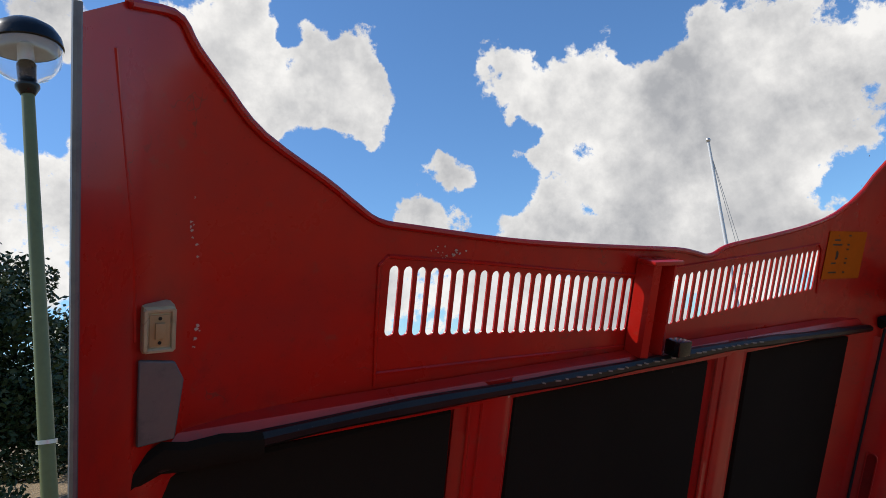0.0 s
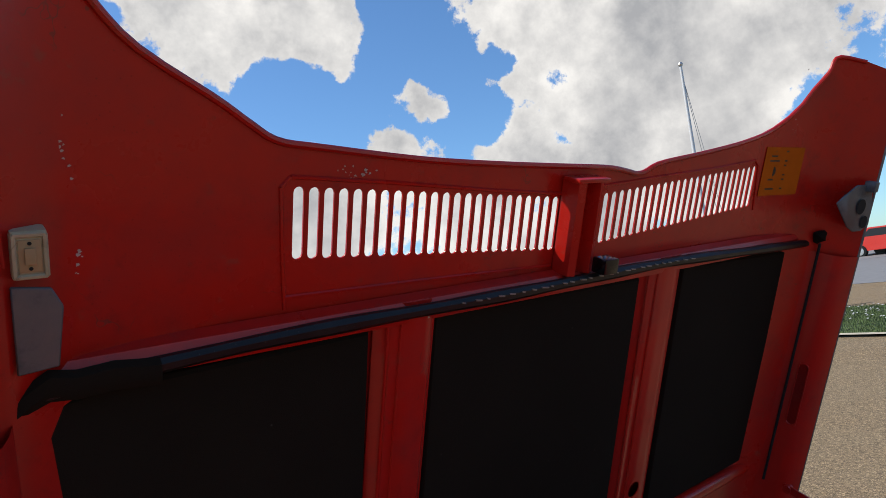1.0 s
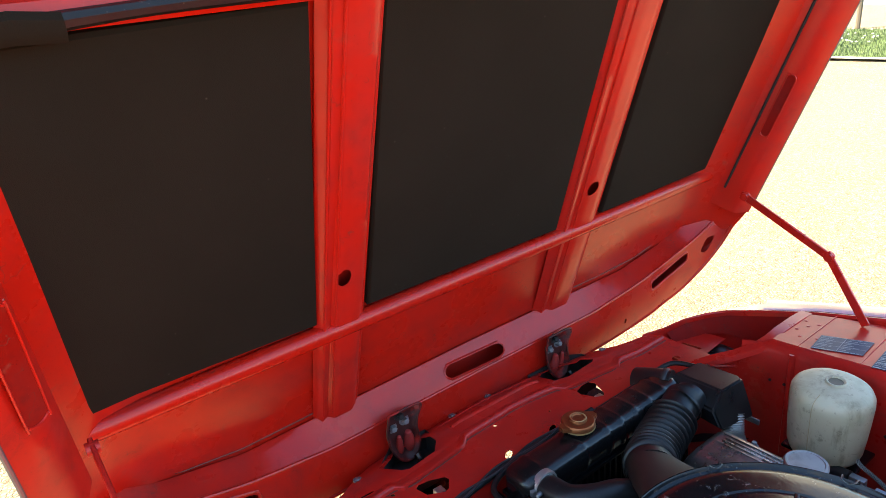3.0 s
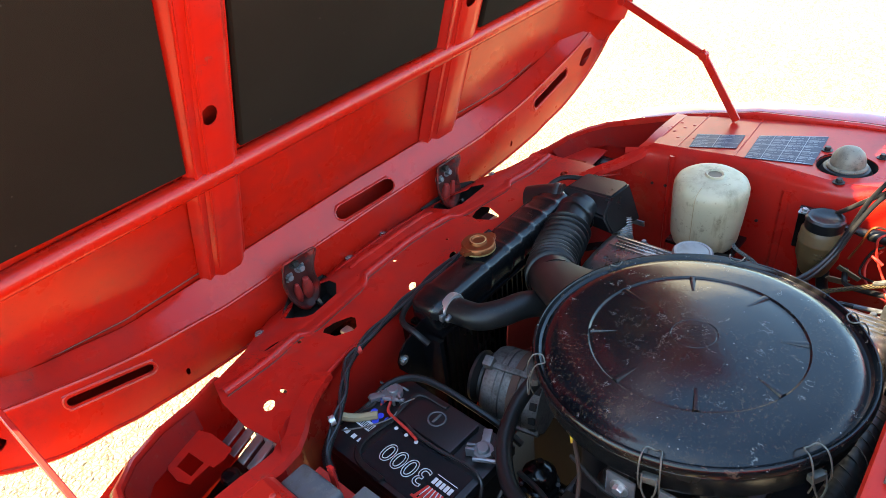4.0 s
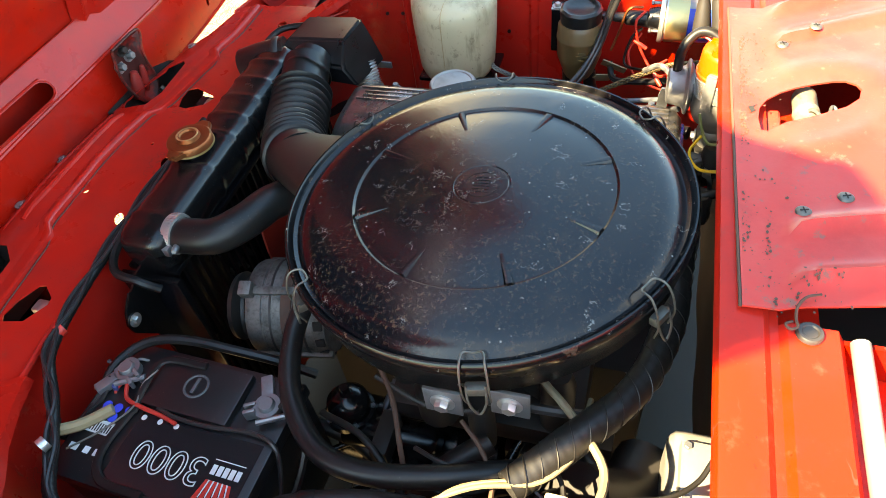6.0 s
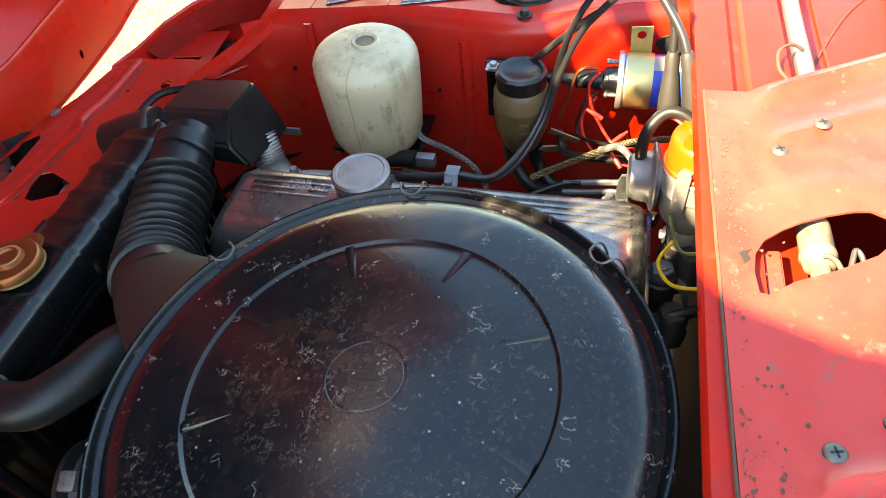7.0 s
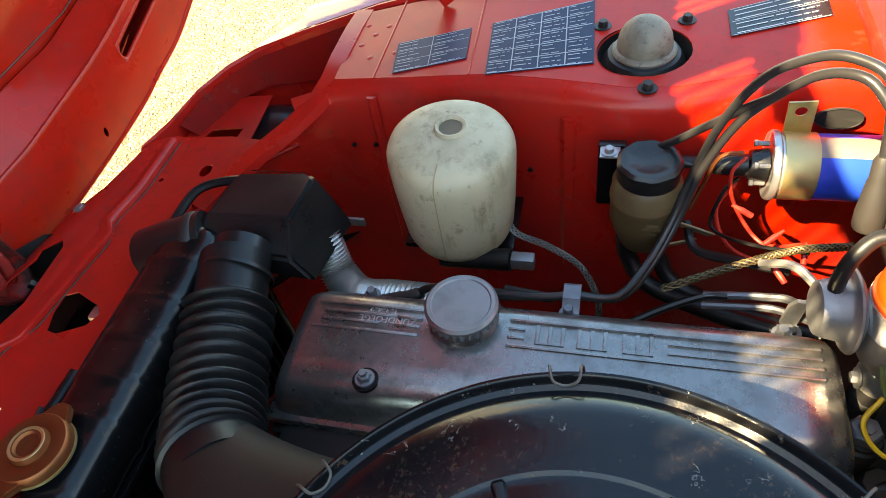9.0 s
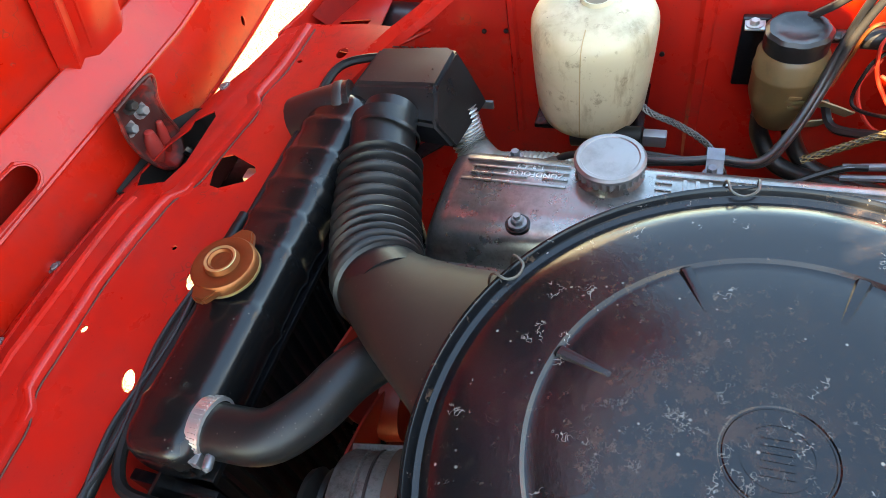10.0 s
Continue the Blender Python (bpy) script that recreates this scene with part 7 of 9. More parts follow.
def build_battery():
    t = thing("battery", "black car battery with printed label and lead terminals", "battery", (-0.334, 0.289, 0.56))
    bm = bmesh.new()
    M = BAT

    def bx(b, lo, hi, bev=0.002):
        for v in box(b, lo, hi, bev):
            v.co = M @ v.co

    bx(bm, (-0.084, -0.119, 0.51), (0.084, 0.119, 0.678), 0.004)
    part("case", bm, BLACKBOX, t)
    bm = bmesh.new()
    bx(bm, (-0.0875, -0.121, 0.676), (0.0875, 0.121, 0.697), 0.003)
    top = part("lid", bm, BLACKBOX, t)
    bm = bmesh.new()
    bx(bm, (0.010, -0.060, 0.696), (0.078, 0.055, 0.708), 0.003)
    part("cell_cover", bm, BLACKBOX, top)
    lock = M @ Matrix.Translation((0.046, 0.000, 0.708))
    bm = bmesh.new()
    lathe(bm, [(0.0125, 0.0), (0.0135, 0.0012), (0.0148, 0.0012), (0.0158, 0.0)], lock, 32)
    for v in box(bm, (-0.010, -0.0022, 0.0), (0.010, 0.0022, 0.0022), 0.0006):
        v.co = lock @ v.co
    part("turn_lock", bm, GREYBOX, top, "moulded round turn lock")
    bm = bmesh.new()
    tube(bm, [M @ Vector(p) for p in ((0.0, 0.06, 0.70), (0.03, 0.060, 0.7105), (0.066, 0.055, 0.7105), (0.072, 0.0, 0.7105))], 0.0045, 30, 8, True, 0.6)
    tube(bm, [M @ Vector(p) for p in ((0.01, 0.062, 0.700), (-0.050, 0.066, 0.701), (-0.080, 0.045, 0.701), (-0.083, -0.01, 0.701))], 0.005, 30, 8, True, 0.6)
    part("carry_strap", bm, RUBBER, t, "black moulded carrying strap")
    bm = bmesh.new()
    bx(bm, (-0.080, -0.110, 0.6972), (0.004, 0.050, 0.6982), 0.0)
    face = part("label", bm, LABELBLACK, t, "black printed label with outlined number")
    # printed marks: an outlined number, plain bars for the maker's name, red fan
    curve = bpy.data.curves.new("print", "FONT")
    curve.body, curve.size, curve.extrude = "3000", 0.046, 0.0
    curve.fill_mode, curve.bevel_depth = "NONE", 0.0007
    txt = new("print_source", curve)
    dg = bpy.context.evaluated_depsgraph_get()
    me = bpy.data.meshes.new_from_object(txt.evaluated_get(dg))
    bpy.data.objects.remove(txt)
    bm = bmesh.new()
    bm.from_mesh(me)
    bmesh.ops.transform(bm, matrix=M @ Matrix.Translation((-0.026, -0.061, 0.6985)) @ pose(0, 0, 0, 0, 0, 90) , verts=bm.verts)
    part("number_print", bm, WHITE, face, smooth=0)

    def bars(name, quads, mat, z=0.6988):
        b = bmesh.new()
        for q in quads:
            b.faces.new([b.verts.new(M @ Vector((x, y, z))) for x, y in q])
        part(name, b, mat, face, smooth=0)

    def rect(x0, y0, x1, y1):
        return [(x0, y0), (x1, y0), (x1, y1), (x0, y1)]

    bars("name_print", [rect(-0.040, -0.103 + 0.0075 * k, -0.029, -0.0972 + 0.0075 * k) for k in range(5)] + [rect(-0.024, -0.104, -0.0228, -0.066)], WHITE)
    fan = []
    for k in range(6):
        a0, a1 = -0.098 + 0.0055 * k, -0.0945 + 0.0055 * k
        b0, b1 = -0.106 + 0.0078 * k, -0.1005 + 0.0078 * k
        fan.append([(-0.046, a0), (-0.046, a1), (-0.070, b1), (-0.070, b0)])
    bars("fan_print", fan + [rect(-0.074, -0.108, -0.070, -0.058)], PRINTRED)
    bars("fan_lines", [[(-0.046, -0.0945 + 0.0055 * k), (-0.046, -0.0925 + 0.0055 * k), (-0.066, -0.0995 + 0.0078 * k), (-0.066, -0.1005 + 0.0078 * k)] for k in range(5)], WHITE, 0.6992)
    bars("gauge_dots", [oval(-0.002, 0.0 + 0.022 * k, 0.0035, 0.0035, 12) for k in range(3)], WHITE)
    bm = bmesh.new()
    for x, y, r in ((0.0, 0.098, 0.006), (0.0, 0.083, 0.006), (-0.012, 0.082, 0.006), (0.001, 0.068, 0.005)):
        bm.faces.new([bm.verts.new(M @ Vector((px, py, 0.6985))) for px, py in oval(x, y, r, r, 16)])
    part("warning_print", bm, BLUE, t, smooth=0)
    bm = bmesh.new()
    bm.faces.new([bm.verts.new(M @ Vector((x, y, 0.6983))) for x, y in rect(-0.034, 0.072, -0.018, 0.112)])
    code = part("code_sticker", bm, WHITE, t, "small white code sticker", smooth=0)
    bm = bmesh.new()
    for k in range(10):
        bm.faces.new([bm.verts.new(M @ Vector((x, y, 0.6988))) for x, y in rect(-0.032, 0.075 + 0.0034 * k, -0.022, 0.0767 + 0.0034 * k)])
    part("code_bars", bm, BLACKBOX, code, smooth=0)
    bm = bmesh.new()
    for k, w in enumerate((0.010, 0.008, 0.012)):
        y = 0.066 + 0.016 * k
        bm.faces.new([bm.verts.new(M @ Vector((x, yy, 0.6985))) for x, yy in rect(-0.058, y, -0.050, y + w)])
    part("type_print", bm, WHITE, t, smooth=0)
    # terminals with clamps
    for y, s in ((-0.095, 1), (0.098, -1)):
        bm = bmesh.new()
        mm = M @ Matrix.Translation((0.045, y, 0.696))
        lathe(bm, [(0.010, 0), (0.0095, 0.016), (0.008, 0.018), (0, 0.018)], mm, 18)
        term = part("terminal_post", bm, GALV, t)
        bm = bmesh.new()
        lathe(bm, [(0.010, 0.003), (0.0155, 0.003), (0.0155, 0.013), (0.010, 0.013)], mm, 20)
        for v in box(bm, (-0.006, 0.012, 0.002), (0.008, 0.040, 0.013), 0.002) + box(bm, (-0.026, -0.008, 0.003), (-0.012, -0.003, 0.020), 0.002) + box(bm, (-0.026, 0.003, 0.003), (-0.012, 0.008, 0.016), 0.002):
            v.co = mm @ (pose(0, 0, 0, 0, 0, -60 * s) @ v.co)
        lathe(bm, [(0, -0.016), (0.0035, -0.016), (0.0035, 0.020), (0, 0.020)], mm @ Matrix.Translation((-0.014, -0.012, 0.012)) @ pose(0, 0, 0, 90, 0, 30), 8)
        part("terminal_clamp", bm, GALV, term, "corroded lead clamp")


build_battery()


def build_bottle():
    t = thing("coolant_bottle", "yellowed white plastic coolant bottle with dirt specks", "bottle", (0.386, 0.172, 0.70))
    m = Matrix.Translation((0.386, 0.175, 0.721)) @ pose(0, 0, 0, 2, -3, 0) @ Matrix.Diagonal((1, 1, 0.90, 1))
    bm = bmesh.new()
    lathe(bm, [(0.0, 0.004), (0.034, 0.002), (0.050, 0.004), (0.0585, 0.011), (0.0625, 0.024), (0.0650, 0.060), (0.0670, 0.105), (0.0678, 0.135), (0.0670, 0.147), (0.0635, 0.1555), (0.0565, 0.1612), (0.045, 0.1640), (0.026, 0.1668), (0.0, 0.168)], m, 56)
    lathe(bm, [(0.0215, 0.1645), (0.0178, 0.1672), (0.0168, 0.1705), (0.0158, 0.1718), (0.0140, 0.1712), (0.0122, 0.1690), (0.0118, 0.1660)], m @ Matrix.Translation((0.006, -0.001, 0)), 32)
    part("bottle_wall", bm, BOTTLE, t)
    bm = bmesh.new()
    pts = [(0.0, -0.045, 0.166), (0.0, -0.0577, 0.1605), (0.0, -0.0655, 0.152), (0.0, -0.0680, 0.138), (0.0, -0.0677, 0.118), (0.0, -0.0662, 0.08), (0.0, -0.063, 0.03), (0.0, -0.0585, 0.012)]
    turn = pose(0, 0, 0, 0, 0, -93)
    # brown disc paints the dark depth of the open mouth
    mouth = bmesh.new()
    lathe(mouth, [(0.0124, 0.1684), (0.0, 0.1684)], m @ Matrix.Translation((0.006, -0.001, 0)), 24)
    part("mouth", mouth, AMBER, t, "brown disc standing for the dark open mouth")
    tube(bm, [m @ turn @ Vector(p) for p in pts], 0.0006, 30, 6)
    part("mould_seam", bm, CARDBOARD, t)
    bm = bmesh.new()
    box(bm, (0.36, 0.11, 0.709), (0.45, 0.24, 0.716), 0.002)
    part("bracket", bm, BLACK_METAL, t)


build_bottle()


def build_reservoir():
    t = thing("brake_reservoir", "amber plastic fluid reservoir with black screw cap", "reservoir", (0.374, -0.03, 0.72))
    c = (0.374, -0.028)
    bm = bmesh.new()
    lathe(bm, [(0.0, 0.735), (0.020, 0.735), (0.024, 0.742), (0.033, 0.770), (0.0345, 0.775), (0.0345, 0.800), (0.0355, 0.802), (0.0355, 0.806), (0.0345, 0.808), (0.0340, 0.822), (0.029, 0.829), (0.0, 0.829)], Matrix.Translation((*c, 0)), 40)
    part("tank", bm, AMBER, t)
    bm = bmesh.new()
    lathe(bm, [(0.0285, 0.827), (0.0305, 0.829), (0.0305, 0.840), (0.0315, 0.842), (0.0315, 0.847), (0.028, 0.850), (0.020, 0.850), (0.018, 0.8485), (0, 0.8485)], Matrix.Translation((*c, 0)), 48)
    for v in bm.verts:
        a = math.atan2(v.co.y - c[1], v.co.x - c[0])
        if v.co.z > 0.8405:
            k = 1 - 0.03 * (math.sin(a * 9) > 0.2)
            v.co.x, v.co.y = c[0] + (v.co.x - c[0]) * k, c[1] + (v.co.y - c[1]) * k
    part("screw_cap", bm, PLASTIC, t, "black screw cap")
    bm = bmesh.new()
    box(bm, (0.408, -0.006, 0.752), (0.418, 0.022, 0.836), 0.002)
    br = part("bracket", bm, BLACK_METAL, t)
    bm = bmesh.new()
    box(bm, (0.392, 0.000, 0.832), (0.412, 0.020, 0.8345), 0.0008)
    bolt(bm, Matrix.Translation((0.400, 0.011, 0.8345)), 0.005, 0.006)
    part("bracket_bolt", bm, STEEL, br)
    bm = bmesh.new()
    for k, (w, z) in enumerate(((0.012, 0.790), (0.018, 0.785), (0.010, 0.778))):
        box(bm, (0.3385, -0.036 - w / 2, z), (0.3402, -0.036 + w / 2, z + 0.003))
    part("moulded_mark", bm, AMBER, t)
    for i, y in enumerate((-0.012, -0.045)):
        bm = bmesh.new()
        tube(bm, [(0.374, y, 0.742), (0.372, y - 0.005, 0.71), (0.352, y - 0.03, 0.685), (0.32, y - 0.09, 0.690), (0.29, y - 0.16, 0.70)], 0.010, 20, 10)
        part("fluid_hose", bm, RUBBER, t)


build_reservoir()


def build_coil():
    t = thing("ignition_coil", "ignition coil with blue sleeve in yellow zinc clamp", "ignition coil", (0.435, -0.19, 0.80))
    m = Matrix.Translation((0.410, -0.141, 0.817)) @ pose(0, 0, 0, 90, 0, 0) @ Matrix.Diagonal((0.85, 0.85, 1, 1))
    bm = bmesh.new()
    lathe(bm, [(0.0, 0.002), (0.022, 0.002), (0.036, 0.0), (0.0395, 0.0), (0.041, 0.002), (0.041, 0.006), (0.0375, 0.008), (0.0375, 0.048), (0.0, 0.048)], m, 48)
    part("can", bm, STEEL, t)
    bm = bmesh.new()
    lathe(bm, [(0.0372, 0.0395), (0.0378, 0.040), (0.0378, 0.118), (0.034, 0.124), (0, 0.124)], m, 48)
    part("sleeve", bm, BLUE, t, "bright blue sleeve")
    bm = bmesh.new()
    rows = []
    for k in range(13):
        a = radians(80 + 44 * k / 12)
        rows.append([m @ Vector((0.0382 * math.cos(a), 0.0382 * math.sin(a), h)) for h in (0.0402, 0.118)])
    loft(bm, rows, closed=False)
    part("bare_band", bm, CAN, t, "bare metal strip beside the sleeve")
    bm = bmesh.new()
    lathe(bm, [(0.0376, 0.010), (0.0392, 0.010), (0.0392, 0.040), (0.0376, 0.040)], m, 48)
    clamp = part("clamp", bm, ZINC, t, "yellow zinc clamp")
    bm = bmesh.new()
    sheet(bm, [(-0.178, 0.838), (-0.153, 0.838), (-0.151, 0.874), (-0.176, 0.876)], [oval(-0.164, 0.864, 0.0055, 0.0055, 14)], 0.002, lambda u, v, w: Vector((0.434 + w, u, v)), 0.02)
    part("clamp_tab", bm, ZINC, clamp)
    bm = bmesh.new()
    lathe(bm, [(0.020, 0.0), (0.017, -0.016), (0.012, -0.018), (0.011, -0.026), (0, -0.026)], m, 24)
    part("tower", bm, PLASTIC, t)
    for dx, dz in ((-0.016, 0.012), (0.012, 0.022), (-0.012, -0.018), (0.02, -0.01)):
        bm = bmesh.new()
        lathe(bm, [(0.003, 0.0), (0.003, -0.010), (0.0042, -0.011), (0.0042, -0.014), (0, -0.015)], m @ Matrix.Translation((dx, dz, 0)), 8)
        part("stud", bm, GALV, t)
    bm = bmesh.new()
    tube(bm, [(0.410, -0.126, 0.815), (0.412, -0.090, 0.815), (0.412, -0.060, 0.815), (0.405, -0.03, 0.818)], lambda f: 0.0115 if f < 0.35 else 0.007, 20, 12)
    part("boot", bm, RUBBER, t)


build_coil()


def build_distributor():
    t = thing("distributor", "distributor with orange cap and metal vacuum canister", "distributor", (0.235, -0.226, 0.70))
    m = Matrix.Translation((0.218, -0.2275, 0.765)) @ pose(0, 0, 0, 2, 4, 0)
    bm = bmesh.new()
    lathe(bm, [(0.0165, -0.075), (0.0165, -0.018), (0.0195, -0.015), (0.0195, 0.000), (0.017, 0.004), (0.019, 0.012), (0.030, 0.020), (0.0355, 0.034), (0.0365, 0.062), (0.0, 0.062)], m, 36)
    housing = part("housing", bm, CAN, t, "dull cast housing")
    bm = bmesh.new()
    lathe(bm, [(0.0368, 0.058), (0.0385, 0.059), (0.0388, 0.062), (0.0388, 0.082), (0.0375, 0.0835), (0.036, 0.0835)], m, 36)
    part("collar", bm, CHROME, housing, "bright bare metal collar")
    bm = bmesh.new()
    lathe(bm, [(0.0362, 0.080), (0.0382, 0.0838), (0.0384, 0.0875), (0.0366, 0.089), (0.0355, 0.112), (0.0340, 0.1165), (0.0300, 0.119), (0.0, 0.120)], m, 36)
    cap = part("cap", bm, ORANGE, t, "orange distributor cap")
    for a in (45, 135, 225, 315, 0):
        bm = bmesh.new()
        r = 0.024 if a else 0.0
        lathe(bm, [(0.0095, 0.108), (0.0088, 0.124), (0, 0.125)], m @ Matrix.Translation((r * math.cos(radians(a)), r * math.sin(radians(a)), 0)), 16)
        part("cap_tower", bm, ORANGE, cap)
    for a in (150, 330):
        bm = bmesh.new()
        for v in box(bm, (0.0388, -0.007, 0.050), (0.0412, 0.007, 0.096), 0.001) + box(bm, (0.034, -0.006, 0.095), (0.0412, 0.006, 0.098), 0.001):
            v.co = m @ pose(0, 0, 0, 0, 0, a) @ v.co
        part("spring_clip", bm, GALV, t)
    bm = bmesh.new()
    bolt(bm, m @ Matrix.Translation((-0.006, 0.020, -0.008)) @ pose(0, 0, 0, -90, 0, 0), 0.0055, 0.006)
    part("clamp_bolt", bm, GALV, t)
    # vacuum unit on the front side
    v = Matrix.Translation((0.236, -0.1790, 0.818)) @ pose(0, 0, 0, 90, 0, 2)
    bm = bmesh.new()
    lathe(bm, [(0.0, -0.018), (0.0190, -0.018), (0.0222, -0.0165), (0.0240, -0.012), (0.0268, 0.002), (0.0300, 0.0050), (0.0352, 0.0062), (0.0364, 0.0078), (0.0352, 0.0094), (0.0310, 0.0100), (0.0300, 0.0125), (0.020, 0.015), (0.0, 0.016)], v, 48)
    part("vacuum_can", bm, GALV, t, "dull metal vacuum canister")
    bm = bmesh.new()
    tube(bm, [(0.2376, -0.1715, 0.838), (0.2385, -0.1712, 0.858), (0.242, -0.176, 0.877), (0.250, -0.190, 0.8895), (0.247, -0.208, 0.889), (0.236, -0.228, 0.874), (0.225, -0.245, 0.850)], 0.0062, 36, 12)
    part("vacuum_hose", bm, RUBBER, t, "black rubber vacuum hose")
    bm = bmesh.new()
    tube(bm, [(0.250, -0.186, 0.884), (0.248, -0.200, 0.8835), (0.232, -0.222, 0.872)], 0.0018, 16, 6)
    part("cap_wire", bm, PRINTRED, t, "thin dark red wire")
    # strap and foot that hold the pipes behind the rocker cover
    bm = bmesh.new()
    loft(bm, [[Vector(p) for p in r] for r in (
        [(0.262, -0.150, 0.7525), (0.246, -0.150, 0.7525), (0.246, -0.168, 0.7525), (0.262, -0.168, 0.7525)],
        [(0.262, -0.150, 0.7550), (0.246, -0.150, 0.7550), (0.246, -0.168, 0.7550), (0.262, -0.168, 0.7550)])])
    loft(bm, [[Vector(p) for p in r] for r in (
        [(0.266, -0.152, 0.755), (0.262, -0.152, 0.755), (0.262, -0.166, 0.755), (0.266, -0.166, 0.755)],
        [(0.263, -0.153, 0.785), (0.259, -0.153, 0.785), (0.259, -0.167, 0.785), (0.263, -0.167, 0.785)],
        [(0.257, -0.156, 0.800), (0.253, -0.156, 0.800), (0.253, -0.170, 0.800), (0.257, -0.170, 0.800)])])
    strap = part("pipe_strap", bm, GALV, t)
    bm = bmesh.new()
    bolt(bm, Matrix.Translation((0.254, -0.159, 0.755)), 0.0062, 0.006)
    part("strap_bolt", bm, DULL, strap)
    # splashes of white paint on the cap
    for a0, a1, h0, h1 in ((188, 202, 0.099, 0.111), (196, 214, 0.090, 0.096)):
        bm = bmesh.new()
        rows = []
        for k in range(7):
            a = radians(a0 + (a1 - a0) * k / 6)
            w = math.sin(math.pi * (k + 0.4) / 6.8)
            mid = (h0 + h1) / 2 + 0.001 * math.sin(2.3 * k)
            rows.append([m @ Vector(((0.0372 - 0.035 * (h - 0.089)) * math.cos(a), (0.0372 - 0.035 * (h - 0.089)) * math.sin(a), h)) for h in (mid - (h1 - h0) * 0.5 * w, mid + (h1 - h0) * 0.5 * w)])
        loft(bm, rows, closed=False)
        part("paint_splash", bm, WHITE, cap, "splash of white paint")
    # hexagon plug, elbow and bracket of the rear water branch
    bm = bmesh.new()
    lathe(bm, [(0.0175, -0.050), (0.0175, -0.010), (0.0150, -0.008), (0.0150, -0.004), (0.0, -0.004)], Matrix.Translation((0.164, -0.206, 0.752)), 20)
    branch = part("water_branch", bm, ENGINE, t, "greasy cast water branch")
    bm = bmesh.new()
    lathe(bm, [(0.0128, -0.005), (0.0128, 0.006), (0.0112, 0.0075), (0.0065, 0.0075), (0.0065, 0.010), (0.0, 0.0102)], Matrix.Translation((0.164, -0.206, 0.752)) @ pose(0, 0, 0, 0, 0, 12), 6)
    part("hex_plug", bm, DULL, branch)
    bm = bmesh.new()
    loft(bm, [[Vector((0.160 + dx, y, z)) for y, z in ((-0.222, 0.742), (-0.232, 0.738), (-0.238, 0.715), (-0.238, 0.680), (-0.234, 0.680), (-0.233, 0.712), (-0.228, 0.732), (-0.221, 0.737))] for dx in (-0.006, 0.008)])
    part("bracket", bm, GALV, branch, "bent grey steel bracket")
    bm = bmesh.new()
    tube(bm, [(0.128, -0.175, 0.690), (0.130, -0.205, 0.712), (0.136, -0.235, 0.722), (0.150, -0.262, 0.722)], 0.0065, 20, 10)
    part("heater_hose", bm, RUBBER, branch)


build_distributor()


def build_fan():
    t = thing("cooling_fan", "red plastic engine cooling fan behind the radiator", "fan", (0.03, 0.335, 0.58))
    c = Vector((0.03, 0.340, 0.575))
    bm = bmesh.new()
    lathe(bm, [(0, -0.025), (0.045, -0.025), (0.05, 0.0), (0.045, 0.02), (0, 0.02)], Matrix.Translation(c) @ pose(0, 0, 0, 90, 0, 0), 28)
    part("hub", bm, FANRED, t)
    for k in range(5):
        a = radians(90 + 72 * k)
        m = Matrix.Translation(c) @ pose(0, 0, 0, 0, -90 + 72 * k, 0)
        rows = []
        for f in range(7):
            r = 0.04 + 0.125 * f / 6
            w = 0.034 + 0.030 * math.sin(math.pi * min(1.0, 0.25 + 0.55 * f / 6)) if f < 6 else 0.035
            rows.append([m @ Vector((r, q * 0.010 + d, q * w)) for q, d in ((-1, 0.0), (0, 0.003), (1, 0.0), (1, 0.003), (0, 0.006), (-1, 0.003))])
        bm = bmesh.new()
        loft(bm, rows)
        part("blade", bm, FANRED, t)


build_fan()

